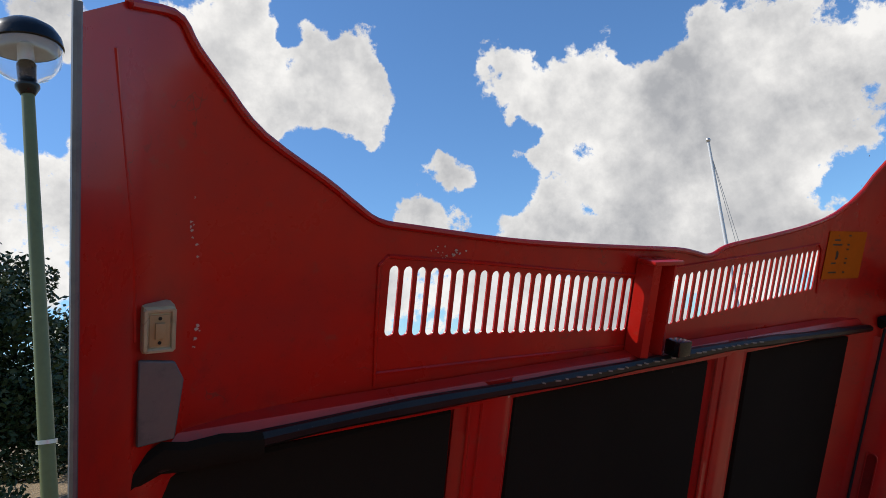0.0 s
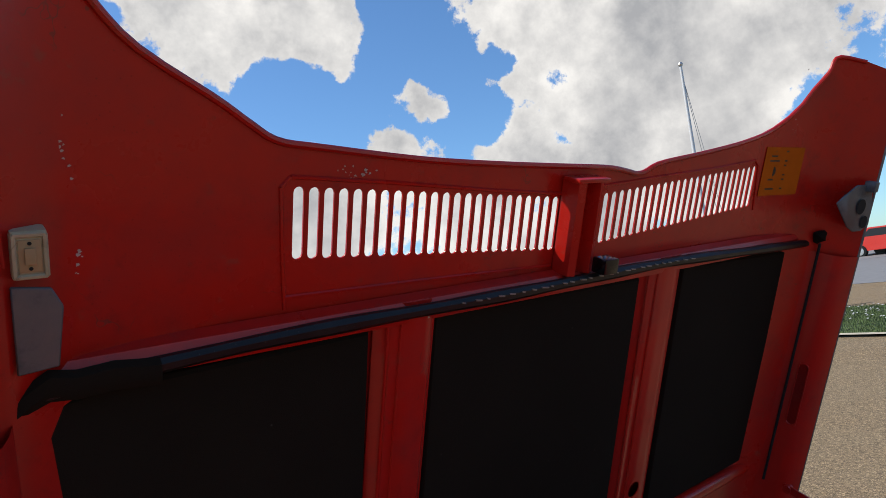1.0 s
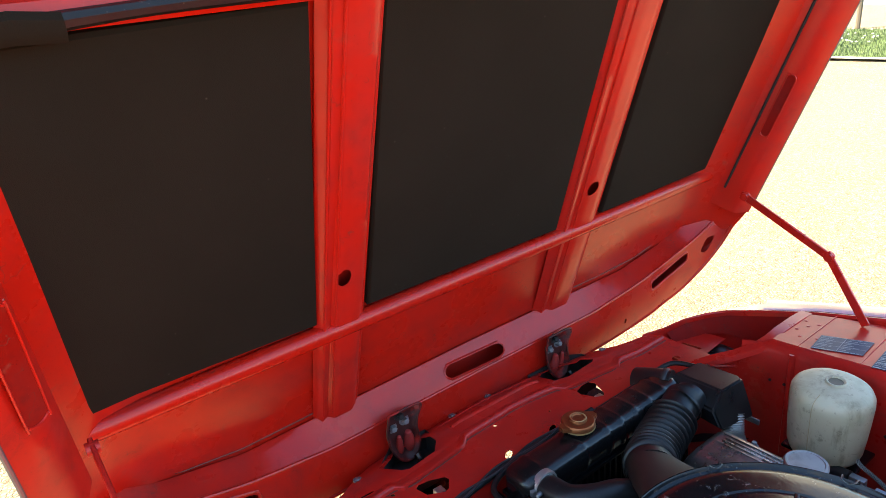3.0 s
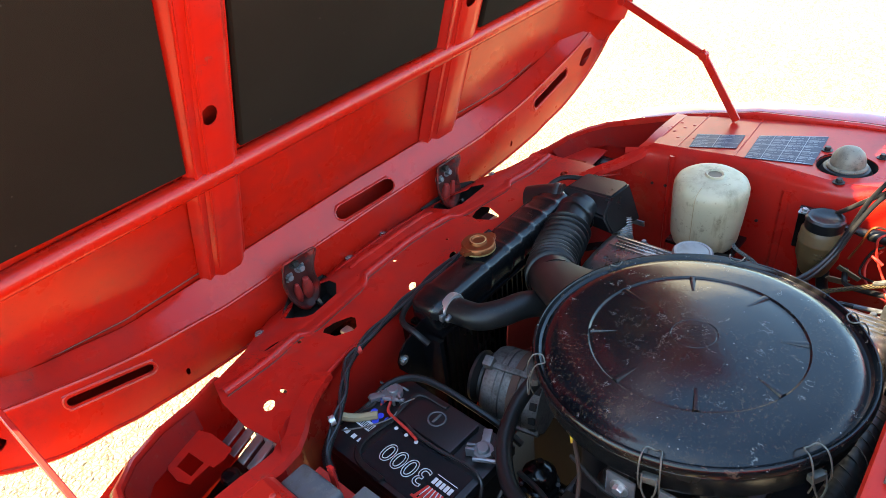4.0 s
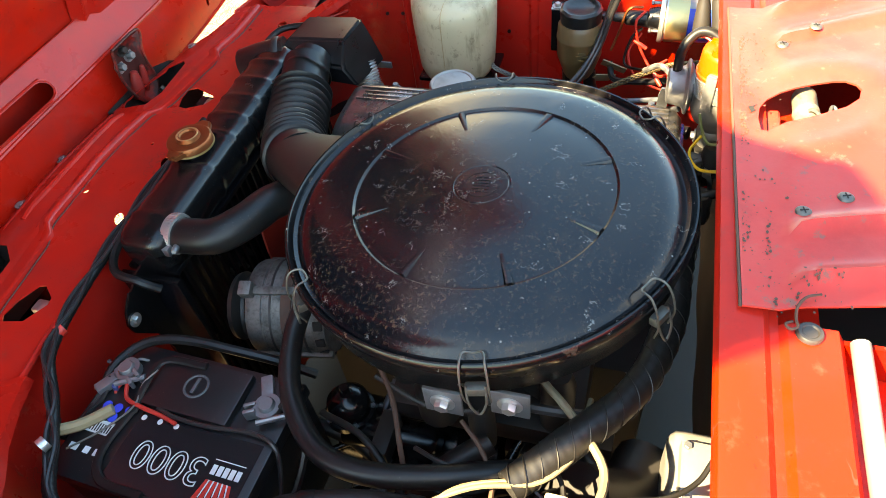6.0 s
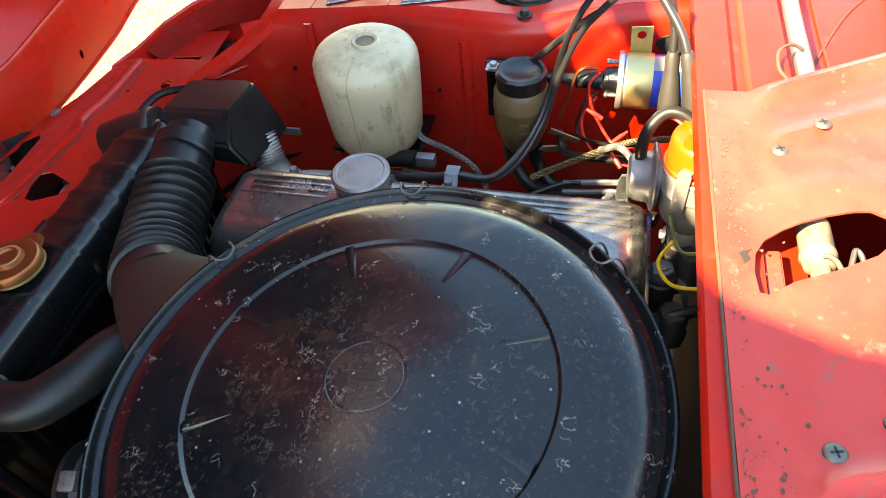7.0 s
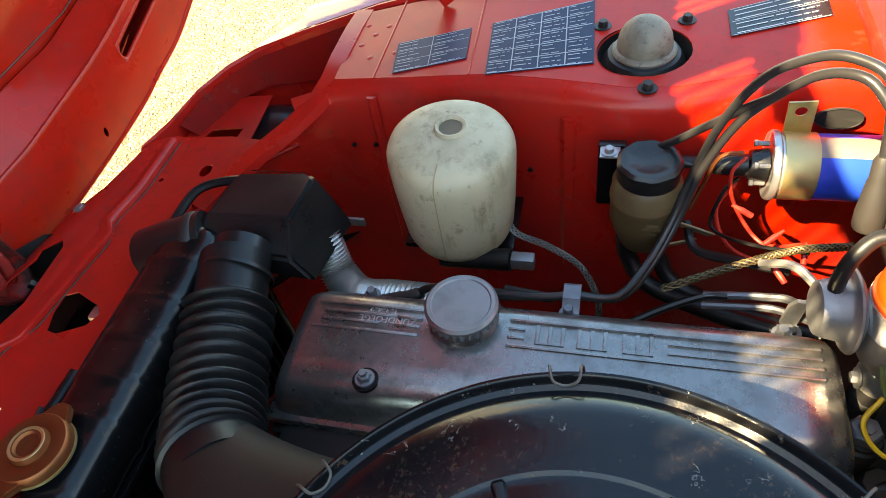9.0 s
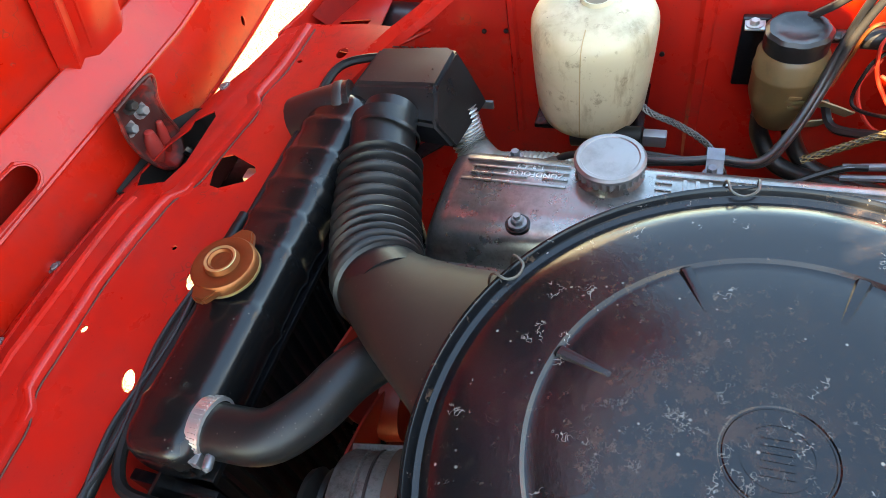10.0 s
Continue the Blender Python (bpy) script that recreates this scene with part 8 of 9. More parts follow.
# ---- hinges, relays, wiring and hoses ----
for s in (-1, 1):
    cx = -0.204 if s < 0 else 0.220
    form = [(-0.034, 0.852), (0.036, 0.850), (0.028, 0.822), (0.025, 0.800), (0.029, 0.766), (0.016, 0.740), (-0.004, 0.735), (-0.022, 0.750), (-0.036, 0.778), (-0.042, 0.812), (-0.037, 0.838)]
    form = [(-s * u, v) for u, v in form] if s < 0 else form

    def dish(u, v, w, cx=cx, form=form):
        near = 1.0
        for (x0, y0), (x1, y1) in zip(form, form[1:] + form[:1]):
            q = max(0.0, min(1.0, ((u - x0) * (x1 - x0) + (v - y0) * (y1 - y0)) / ((x1 - x0) ** 2 + (y1 - y0) ** 2)))
            near = min(near, math.hypot(u - x0 - q * (x1 - x0), v - y0 - q * (y1 - y0)))
        return Vector((cx + u, 0.696 - 0.012 * max(0.0, 1 - near / 0.009) - w, v - 0.008))

    bm = bmesh.new()
    sheet(bm, form, [], 0.003, dish, 0.007)
    hinge = part("bonnet_hinge", bm, HINGE, body, "red steel hinge scoop with worn black patches", smooth=50)
    bm = bmesh.new()
    tube(bm, [dish(u, v, 0.002) for u, v in form + form[:1]], 0.0024, 80, 8)
    part("hinge_rim", bm, HINGE, hinge)
    for dx, z, r in ((-0.010 * s, 0.770, 0.012), (0.012 * s, 0.768, 0.008)):
        bm = bmesh.new()
        lathe(bm, [(0.0, 0.030), (r * 0.5, 0.027), (r * 0.85, 0.012), (r, -0.006), (r * 0.7, -0.022), (0, -0.028)], Matrix.Translation((cx + dx, 0.693, z - 0.008)) @ pose(0, 0, 0, 12, 6 * s, 0), 18)
        part("hinge_lobe", bm, HINGE_FOOT, hinge)
    for dx, z, dark in ((0.004, 0.821, False), (-0.024, 0.816, False), (-0.006, 0.836, True)):
        bm = bmesh.new()
        bolt(bm, Matrix.Translation((cx + dx, 0.694, z - 0.008)) @ pose(0, 0, 0, 85, 0, 0), 0.0066, 0.012)
        part("hinge_bolt", bm, ENGINE if dark else GALV, hinge)
    bm = bmesh.new()
    box(bm, (cx - 0.045, 0.632, 0.690), (cx + 0.040, 0.690, 0.704), 0.004)
    tube(bm, [(cx + 0.004, 0.660, 0.752), (cx + 0.006, 0.648, 0.735), (cx + 0.004, 0.645, 0.700)], 0.007, 8, 8)
    tube(bm, [(cx, 0.655, 0.735), (cx + 0.02, 0.642, 0.742), (cx + 0.05, 0.630, 0.745)], 0.004, 8, 8)
    part("hinge_base", bm, BLACK_METAL, hinge, "dark hinge foot")

# flasher box and relays along the left wing
t = thing("flasher_box", "dusty grey plastic box on the wing edge", "fuse box", (-0.49, 0.30, 0.80))
bm = bmesh.new()
box(bm, (-0.528, 0.254, 0.795), (-0.486, 0.330, 0.836), 0.009, None, 3)
part("cover", bm, GREYBOX, t)
for y in (0.220, 0.182, 0.145):
    t = thing("relay", "small dusty grey cube relay", "relay", (-0.475, y, 0.80), "relays on the wing edge")
    bm = bmesh.new()
    box(bm, (-0.500, y - 0.0145, 0.812), (-0.470, y + 0.0145, 0.846), 0.0035)
    part("can", bm, GREYBOX, t)
    bm = bmesh.new()
    box(bm, (-0.503, y - 0.016, 0.795), (-0.467, y + 0.016, 0.813), 0.002)
    part("socket", bm, BLACKBOX, t)
bm = bmesh.new()
sheet(bm, [(-0.498, 0.095), (-0.468, 0.095), (-0.462, 0.34), (-0.515, 0.34)], [oval(-0.482, 0.108, 0.004, 0.004, 10)], 0.002, flatly(0.788), 0.04)
part("relay_bracket", bm, RED_WORN, body)
bm = bmesh.new()
bolt(bm, Matrix.Translation((-0.478, 0.084, 0.842)), 0.006, 0.006)
box(bm, (-0.490, 0.070, 0.815), (-0.466, 0.098, 0.842), 0.002)
part("bracket_screw", bm, ALU, body)

# ballast strip in the left pocket
for k in range(5):
    y = 0.556 - 0.0235 * k
    t = thing("resistor_strip", "bare grey metal strip of a resistor pack", "resistor", (-0.47, y, 0.70), "resistor pack in the wing pocket")
    bm = bmesh.new()
    loft(bm, [[Vector((x, y + d, z + dz)) for x, d, z in ((-0.445, -0.0065, 0.722), (-0.445, 0.0095, 0.722), (-0.498, 0.0035, 0.708), (-0.498, -0.0125, 0.708))] for dz in (0.0, 0.004)])
    bmesh.ops.bevel(bm, geom=bm.edges[:], offset=0.0012, segments=1, affect="EDGES")
    part("strip", bm, CAN, t)
    bm = bmesh.new()
    lathe(bm, [(0.0, -0.004), (0.0035, -0.004), (0.0035, 0.006), (0, 0.006)], Matrix.Translation((-0.452, y + 0.010, 0.724)), 8)
    part("stud", bm, STEEL, t)
bm = bmesh.new()
lathe(bm, [(0.0, 0.004), (0.012, 0.004), (0.018, 0.0), (0.020, 0.001), (0.018, 0.010), (0.010, 0.013), (0, 0.013)], Matrix.Translation((-0.521, 0.496, 0.706)) @ Matrix.Scale(0.75, 4), 24)
tagged(part("horn", bm, BLACK_METAL), "small round dark horn in the wing pocket", "horn")


def wrapped(name, pts, r, mat, label, cat, pitch=60, n=120, lip=0.07):
    """A hose or loom wound in tape: each turn overlaps the last with a small lip."""
    n = max(n, int(pitch * 5))
    seg = 16
    path = spline(pts, n)
    bm = bmesh.new()
    rows, prev = [], None
    for k, c in enumerate(path):
        d = (path[min(k + 1, n)] - path[max(k - 1, 0)]).normalized()
        a = prev - d * prev.dot(d) if prev is not None else Vector((0, 0, 1)).cross(d)
        a.normalize()
        prev = a
        b = d.cross(a)
        f = k / n
        row = []
        for i in range(seg):
            q = 2 * math.pi * i / seg
            turn = (f * pitch + i / seg) % 1.0
            rr = r * (1 - lip * turn + 0.04 * math.sin(f * 17) + 0.015 * math.sin(f * 61 + 2 * q))
            row.append(c + rr * (a * math.cos(q) + b * math.sin(q)))
        rows.append(row)
    loft(bm, rows)
    return tagged(part(name, bm, mat, smooth=30), label, cat)


wrapped("wiring_loom", [(0.10, 0.483, 0.795), (-0.03, 0.492, 0.784), (-0.13, 0.488, 0.782), (-0.235, 0.478, 0.780), (-0.300, 0.462, 0.778), (-0.345, 0.425, 0.774), (-0.385, 0.398, 0.768), (-0.430, 0.372, 0.760), (-0.447, 0.345, 0.755)], 0.0068, RUBBER, "dark taped wiring loom along the front panel edge", "cable", 55)
for d in (-0.006, 0.006):
    wires("loom_lead", [(0.06, 0.487 + d, 0.797), (-0.05, 0.491 - d, 0.789), (-0.14, 0.486 + d, 0.788), (-0.235, 0.476 - d, 0.786), (-0.300, 0.460 + d, 0.785), (-0.345, 0.424 - d, 0.781), (-0.385, 0.396 + d, 0.775), (-0.430, 0.370, 0.766), (-0.450, 0.335 + d, 0.758)], 0.0026, GREY_CABLE, "thin grey lead lying along the front loom", n=60)
for x, y in ((-0.055, 0.492), (-0.270, 0.470), (-0.395, 0.394)):
    bm = bmesh.new()
    lathe(bm, [(0.0065, -0.004), (0.0078, -0.004), (0.0078, 0.004), (0.0065, 0.004)], Matrix.Translation((x, y, 0.780)) @ pose(0, 0, 0, 0, 90, -20), 14)
    tagged(part("loom_clip", bm, REDWIRE if x > -0.3 else STEEL), "small clip round the wiring loom", "clip")
wires("battery_lead", [(-0.310, 0.400, 0.745), (-0.290, 0.396, 0.756), (-0.262, 0.385, 0.757), (-0.245, 0.362, 0.757), (-0.236, 0.325, 0.752), (-0.232, 0.280, 0.742), (-0.226, 0.230, 0.725), (-0.220, 0.190, 0.700)], 0.0058, RUBBER, "black lead along the back of the battery")
for d in range(3):
    wires("loom_lead", [(-0.362, 0.412, 0.772 - 0.004 * d), (-0.372, 0.420 - 0.004 * d, 0.752), (-0.368, 0.419 - 0.003 * d, 0.736), (-0.345, 0.408 - 0.004 * d, 0.738 + 0.003 * d), (-0.322, 0.398 - 0.003 * d, 0.748), (-0.300, 0.392, 0.752 + 0.002 * d)], 0.0034, (RUBBER, GREY_CABLE, RUBBER)[d], "grey and black lead from the loom to the battery post")
wires("taped_lead", [BAT @ Vector(p) for p in ((-0.050, 0.128, 0.712), (-0.030, 0.108, 0.703), (-0.004, 0.084, 0.703))], 0.0065, TAN, "brown taped lead over the battery")
wires("red_lead", [BAT @ Vector(p) for p in ((0.030, 0.088, 0.705), (0.012, 0.076, 0.704), (0.006, 0.050, 0.706), (0.003, 0.020, 0.704), (-0.001, 0.000, 0.703))], 0.0024, REDWIRE, "thin red lead across the battery")
wires("grey_lead", [BAT @ Vector(p) for p in ((0.010, 0.030, 0.705), (0.005, 0.000, 0.705), (0.006, -0.040, 0.704), (0.012, -0.090, 0.704), (0.006, -0.122, 0.702), (-0.010, -0.132, 0.680), (-0.040, -0.136, 0.640), (-0.060, -0.134, 0.59))], 0.0026, GREY_CABLE, "thin grey lead round the battery edge")
wires("thin_lead", [BAT @ Vector(p) for p in ((0.050, 0.052, 0.716), (0.030, 0.062, 0.712), (0.004, 0.060, 0.706), (-0.030, 0.080, 0.703), (-0.060, 0.108, 0.701))], 0.0011, BRAID, "hair-thin bare wire across the battery")
wires("earth_lead", [BAT @ Vector(p) for p in ((0.050, -0.110, 0.708), (0.040, -0.140, 0.705), (0.010, -0.155, 0.690), (-0.040, -0.150, 0.650), (-0.080, -0.140, 0.600))], 0.0045, RUBBER, "black earth lead beside the battery")
for k in range(3):
    a = 0.012 + 0.003 * k
    bm = bmesh.new()
    tube(bm, [Vector((-0.432 + a * math.cos(q) + 0.004 * k, 0.112 + 1.3 * a * math.sin(q), 0.800 + 0.008 * math.sin(2 * q + k) - 0.006 * k)) for q in [2 * math.pi * i / 14 for i in range(13)]], 0.0024, 50, 6)
    tagged(part("coiled_wire", bm, TAPE), "loose coiled brown wire", "cable", "coiled wires")

# black hose in front of the bowl and the thick braided one at the back
BREATHER = [(-0.150, 0.170, 0.82), (-0.178, 0.190, 0.800), (-0.225, 0.194, 0.782), (-0.285, 0.172, 0.772), (-0.332, 0.125, 0.768), (-0.345, 0.070, 0.770), (-0.334, 0.0, 0.772), (-0.316, -0.055, 0.770), (-0.30, -0.09, 0.75)]
wires("breather_hose", BREATHER, 0.0115, RUBBER, "black rubber breather hose beside the carburettor", "hose", 60, 16)
wrapped("braided_hose", [(0.035, -0.190, 0.80), (-0.010, -0.196, 0.806), (-0.070, -0.192, 0.804), (-0.150, -0.186, 0.800), (-0.225, -0.160, 0.798), (-0.286, -0.112, 0.798), (-0.338, -0.066, 0.795)], 0.0155, TAPE, "thick dusty cloth-braided hose", "hose", 46, 180, 0.028)
def band(parent, pts, f, r, w, mat, name, label):
    """A short sleeve round a hose or loom at a share f of its length."""
    line = spline(pts, 200)
    k = int(f * 200)
    d = (line[min(k + 2, 200)] - line[max(k - 2, 0)]).normalized()
    bm = bmesh.new()
    lathe(bm, [(r * 0.96, -w), (r, -w * 0.9), (r * 1.015, 0.0), (r, w * 0.9), (r * 0.96, w)], Matrix.Translation(line[k]) @ d.to_track_quat("Z", "Y").to_matrix().to_4x4(), 24)
    part(name, bm, mat, parent, label)


CORD = [(0.035, -0.190, 0.80), (-0.010, -0.196, 0.806), (-0.070, -0.192, 0.804), (-0.150, -0.186, 0.800), (-0.225, -0.160, 0.798), (-0.286, -0.112, 0.798), (-0.338, -0.066, 0.795)]
core = spline(CORD, 300)
bm = bmesh.new()
for k in range(3):
    turn = []
    for i, c in enumerate(core):
        d = (core[min(i + 1, 300)] - core[max(i - 1, 0)]).normalized()
        a = Vector((0, 0, 1)).cross(d).normalized()
        q = -0.17 * i + 2.094 * k
        turn.append(c + 0.0157 * (a * math.cos(q) + d.cross(a) * math.sin(q)))
    tube(bm, turn, 0.0006, 600, 4)
part("cord", bm, ENGINE, bpy.data.objects["braided_hose"], "dark cord wound round the hose")
LOOM = [(-0.440, 0.118, 0.79), (-0.405, 0.128, 0.785), (-0.378, 0.060, 0.780), (-0.372, -0.010, 0.780), (-0.368, -0.070, 0.782), (-0.358, -0.125, 0.784), (-0.352, -0.172, 0.782), (-0.372, -0.192, 0.768), (-0.405, -0.196, 0.745), (-0.44, -0.196, 0.72)]
main_loom = wrapped("main_loom", LOOM, 0.0145, TAPE, "thick taped main wiring loom", "cable", 34, 170, 0.03)
for f in (0.16, 0.30, 0.44, 0.60):
    band(main_loom, LOOM, f, 0.0153, 0.008, RUBBER, "tape_band", "shiny black tape band")
for f in (0.05, 0.93):
    band(bpy.data.objects["breather_hose"], BREATHER, f, 0.0124, 0.005, CLIP, "hose_clip", "dark spring clip")
wrapped("taped_branch", [(-0.372, -0.06, 0.795), (-0.366, -0.100, 0.797), (-0.360, -0.150, 0.795), (-0.372, -0.190, 0.778), (-0.402, -0.197, 0.752), (-0.43, -0.199, 0.72)], 0.0125, RUBBER, "shiny black taped branch of the loom", "cable", 20, 100, 0.03)
wires("cream_cable", [(-0.462, 0.088, 0.830), (-0.452, 0.062, 0.834), (-0.428, 0.026, 0.838), (-0.402, -0.006, 0.838), (-0.382, -0.028, 0.832), (-0.377, -0.067, 0.815), (-0.371, -0.103, 0.810), (-0.352, -0.150, 0.790), (-0.330, -0.200, 0.755)], lambda f: 0.0050 - 0.0024 * min(1.0, max(0.0, f - 0.38) * 6), CREAM, "cream plastic sheathed cable over the loom")
wires("cream_cable", [(-0.450, 0.056, 0.832), (-0.432, 0.005, 0.834), (-0.424, -0.045, 0.838), (-0.424, -0.095, 0.842), (-0.434, -0.135, 0.848), (-0.448, -0.163, 0.856)], lambda f: 0.0030 if f < 0.6 else 0.0038, CREAM, "cream plastic sheathed cable over the loom")
wires("black_sleeve", [(-0.478, 0.118, 0.826), (-0.468, 0.098, 0.828), (-0.458, 0.076, 0.831)], 0.0068, RUBBER, "black sleeve on the cream cable")
wires("yellow_hose", [(-0.350, -0.100, 0.795), (-0.354, -0.118, 0.802), (-0.342, -0.139, 0.803), (-0.308, -0.143, 0.802), (-0.275, -0.120, 0.802), (-0.250, -0.098, 0.800), (-0.234, -0.080, 0.800), (-0.205, -0.060, 0.790)], 0.0040, CREAM, "thin yellowed plastic hose", "hose")
wires("brown_lead", [(-0.42, 0.02, 0.815), (-0.382, -0.005, 0.815), (-0.352, -0.03, 0.81), (-0.325, -0.09, 0.80), (-0.29, -0.125, 0.795)], 0.0025, CARDBOARD, "thin brown lead over the loom")
wires("orange_lead", [(-0.350, -0.120, 0.790), (-0.337, -0.156, 0.800), (-0.330, -0.190, 0.802), (-0.328, -0.225, 0.795), (-0.325, -0.27, 0.775)], 0.0024, ORANGE, "thin orange lead by the bulkhead")
wires("tan_lead", [(-0.405, 0.030, 0.806), (-0.380, 0.004, 0.812), (-0.351, -0.040, 0.812), (-0.330, -0.092, 0.802), (-0.289, -0.122, 0.798), (-0.262, -0.118, 0.78)], 0.0024, CREAM, "thin yellowed lead over the loom")
wires("brown_lead", [(-0.205, 0.120, 0.800), (-0.222, 0.105, 0.790), (-0.266, 0.068, 0.778), (-0.310, 0.047, 0.760), (-0.345, 0.030, 0.745)], 0.0028, RUST, "thin rusty brown lead under the bowl")
wires("yellow_lead", [(-0.205, 0.135, 0.800), (-0.218, 0.112, 0.798), (-0.236, 0.096, 0.786)], 0.0024, YELLOW, "short yellow lead under the bowl")
rnd = random.Random(44)
for k in range(14):
    x, y = rnd.uniform(-0.42, -0.31), rnd.uniform(-0.19, 0.10)
    p = Vector((x, y, rnd.uniform(0.735, 0.785)))
    a = rnd.uniform(-2.2, -0.6)
    pts = [p]
    for q in range(4):
        a += rnd.uniform(-0.7, 0.7)
        pts.append(pts[-1] + Vector((0.034 * math.cos(a), 0.034 * math.sin(a), rnd.uniform(-0.012, 0.010))))
    wires("thin_lead", pts, rnd.choice((0.0018, 0.0024, 0.0032)), rnd.choice((RUBBER, TAPE, GREY_CABLE, CREAM, RUST)), "thin dusty lead among the looms", n=24, seg=6)
bm = bmesh.new()
box(bm, (-0.352, -0.118, 0.79), (-0.338, -0.098, 0.806), 0.003)
tagged(part("hose_end", bm, BOTTLE), "yellowed plastic end of a hose", "connector")
t = thing("connector_block", "yellow plastic plug connector on the wing edge", "connector", (-0.456, -0.178, 0.84))
bm = bmesh.new()
box(bm, (-0.468, -0.196, 0.846), (-0.444, -0.164, 0.866), 0.003)
part("plug", bm, YELLOW, t)
bm = bmesh.new()
box(bm, (-0.462, -0.166, 0.848), (-0.446, -0.154, 0.862), 0.002)
part("socket", bm, CREAM, t)
bm = bmesh.new()
for k, (y, z) in enumerate(((-0.10, 0.70), (-0.16, 0.69), (-0.06, 0.68))):
    loft(bm, [[Vector((-0.39 + x, y + d, z + h)) for x, d, h in ((0, -0.05, 0), (0.05, -0.05, 0.01), (0.06, 0.05, 0.02), (0.01, 0.05, 0.0))], [Vector((-0.39 + x, y + d, z + h + 0.004)) for x, d, h in ((0, -0.05, 0), (0.05, -0.05, 0.01), (0.06, 0.05, 0.02), (0.01, 0.05, 0.0))]])
tagged(part("heat_shield", bm, GALV), "dull bent metal heat shield under the loom", "heat shield")
bm = bmesh.new()
box(bm, (-0.300, -0.268, 0.560), (-0.195, -0.204, 0.700), 0.018, None, 3)
pedal_box = tagged(part("pedal_box", bm, CAN), "bare metal housing by the bulkhead", "housing")
bm = bmesh.new()
box(bm, (-0.285, -0.255, 0.695), (-0.215, -0.215, 0.712), 0.006)
part("cover_cap", bm, CAN, pedal_box)
for x, y in ((-0.277, -0.222), (-0.223, -0.222), (-0.277, -0.248), (-0.223, -0.248)):
    bm = bmesh.new()
    bolt(bm, Matrix.Translation((x, y, 0.712)), 0.0042, 0.004, False)
    part("cap_screw", bm, DULL, pedal_box)

# plug leads: from the coil and cap in a loop over to the rocker cover
def lead(pts, r, label, mat=GREY_CABLE):
    t = thing("ignition_lead", label, "cable", pts[0])
    bm = bmesh.new()
    tube(bm, pts, r, 70, 12)
    part("sheath", bm, mat, t)
    a, b = Vector(pts[-1]), Vector(pts[-2])
    d = (b - a).normalized()
    bm = bmesh.new()
    m = Matrix.Translation(a - d * 0.052) @ d.to_track_quat("Z", "Y").to_matrix().to_4x4()
    lathe(bm, [(0.0, 0.0), (0.0110, 0.0), (0.0117, 0.003), (0.0114, 0.014), (0.0084, 0.040), (0.0072, 0.046), (0.0070, 0.060), (0.0050, 0.065), (0, 0.065)], m, 24)
    part("boot", bm, BOOT, t, "grey rubber boot")


lead([(0.255, 0.110, 0.770), (0.252, 0.060, 0.778), (0.254, 0.030, 0.782), (0.264, -0.006, 0.772), (0.300, -0.030, 0.772), (0.340, -0.052, 0.795), (0.362, -0.067, 0.840), (0.364, -0.084, 0.905), (0.358, -0.108, 0.955), (0.340, -0.138, 0.985), (0.324, -0.160, 0.992), (0.308, -0.1771, 0.9866), (0.305, -0.1866, 0.954), (0.2985, -0.1895, 0.930), (0.2955, -0.1907, 0.915)], 0.0041, "thick grey rubber ignition lead looping to the distributor")
lead([(0.258, 0.115, 0.762), (0.258, 0.060, 0.770), (0.259, 0.030, 0.774), (0.270, -0.010, 0.764), (0.308, -0.036, 0.766), (0.346, -0.060, 0.800), (0.360, -0.074, 0.850), (0.358, -0.094, 0.905), (0.350, -0.118, 0.943), (0.336, -0.142, 0.972), (0.316, -0.1650, 0.982), (0.298, -0.1824, 0.9677), (0.284, -0.1943, 0.9536), (0.2738, -0.2008, 0.940), (0.2715, -0.2037, 0.930)], 0.0041, "thick grey rubber ignition lead looping to the distributor")
lead([(0.3505, -0.117, 0.941), (0.362, -0.096, 0.918), (0.385, -0.055, 0.868), (0.402, -0.032, 0.835), (0.408, -0.060, 0.817), (0.410, -0.085, 0.815)], 0.0041, "grey rubber lead from the coil")
lead([(0.262, 0.10, 0.772), (0.252, 0.055, 0.776), (0.262, 0.165, 0.765), (0.258, 0.20, 0.75)], 0.0041, "black rubber ignition lead beside the cover", RUBBER)
t = thing("lead_strap", "bolted metal strap holding the ignition leads", "strap", (0.236, 0.033, 0.79))
bm = bmesh.new()
loft(bm, [[Vector((x, y, z)) for x, z in ((0.230, 0.782), (0.236, 0.784), (0.242, 0.792), (0.258, 0.792), (0.266, 0.784), (0.266, 0.768))] for y in (0.026, 0.042)], closed=False)
part("strap", bm, DULL, t)
for pts, mat, lab in (
    ([(0.302, -0.090, 0.738), (0.300, -0.1257, 0.7445), (0.297, -0.142, 0.749), (0.290, -0.162, 0.757), (0.262, -0.176, 0.775)], STEEL, "short bare metal fuel pipe"),
    ([(0.298, -0.090, 0.727), (0.295, -0.1272, 0.7336), (0.290, -0.148, 0.741), (0.280, -0.166, 0.748), (0.258, -0.182, 0.765)], STEEL, "short bare metal fuel pipe"),
    ([(0.275, -0.020, 0.715), (0.292, -0.060, 0.728), (0.301, -0.092, 0.738), (0.300, -0.112, 0.742)], RUBBER, "black rubber fuel hose"),
    ([(0.238, -0.170, 0.806), (0.232, -0.185, 0.815), (0.225, -0.200, 0.835)], GREY_CABLE, "grey rubber fuel hose"),
    ([(0.295, -0.130, 0.800), (0.275, -0.150, 0.822), (0.252, -0.168, 0.820), (0.240, -0.182, 0.808)], CAN, "bent metal pipe by the distributor"),
):
    wires("fuel_pipe", pts, 0.0040, DULL if mat is STEEL else mat, lab, "pipe")
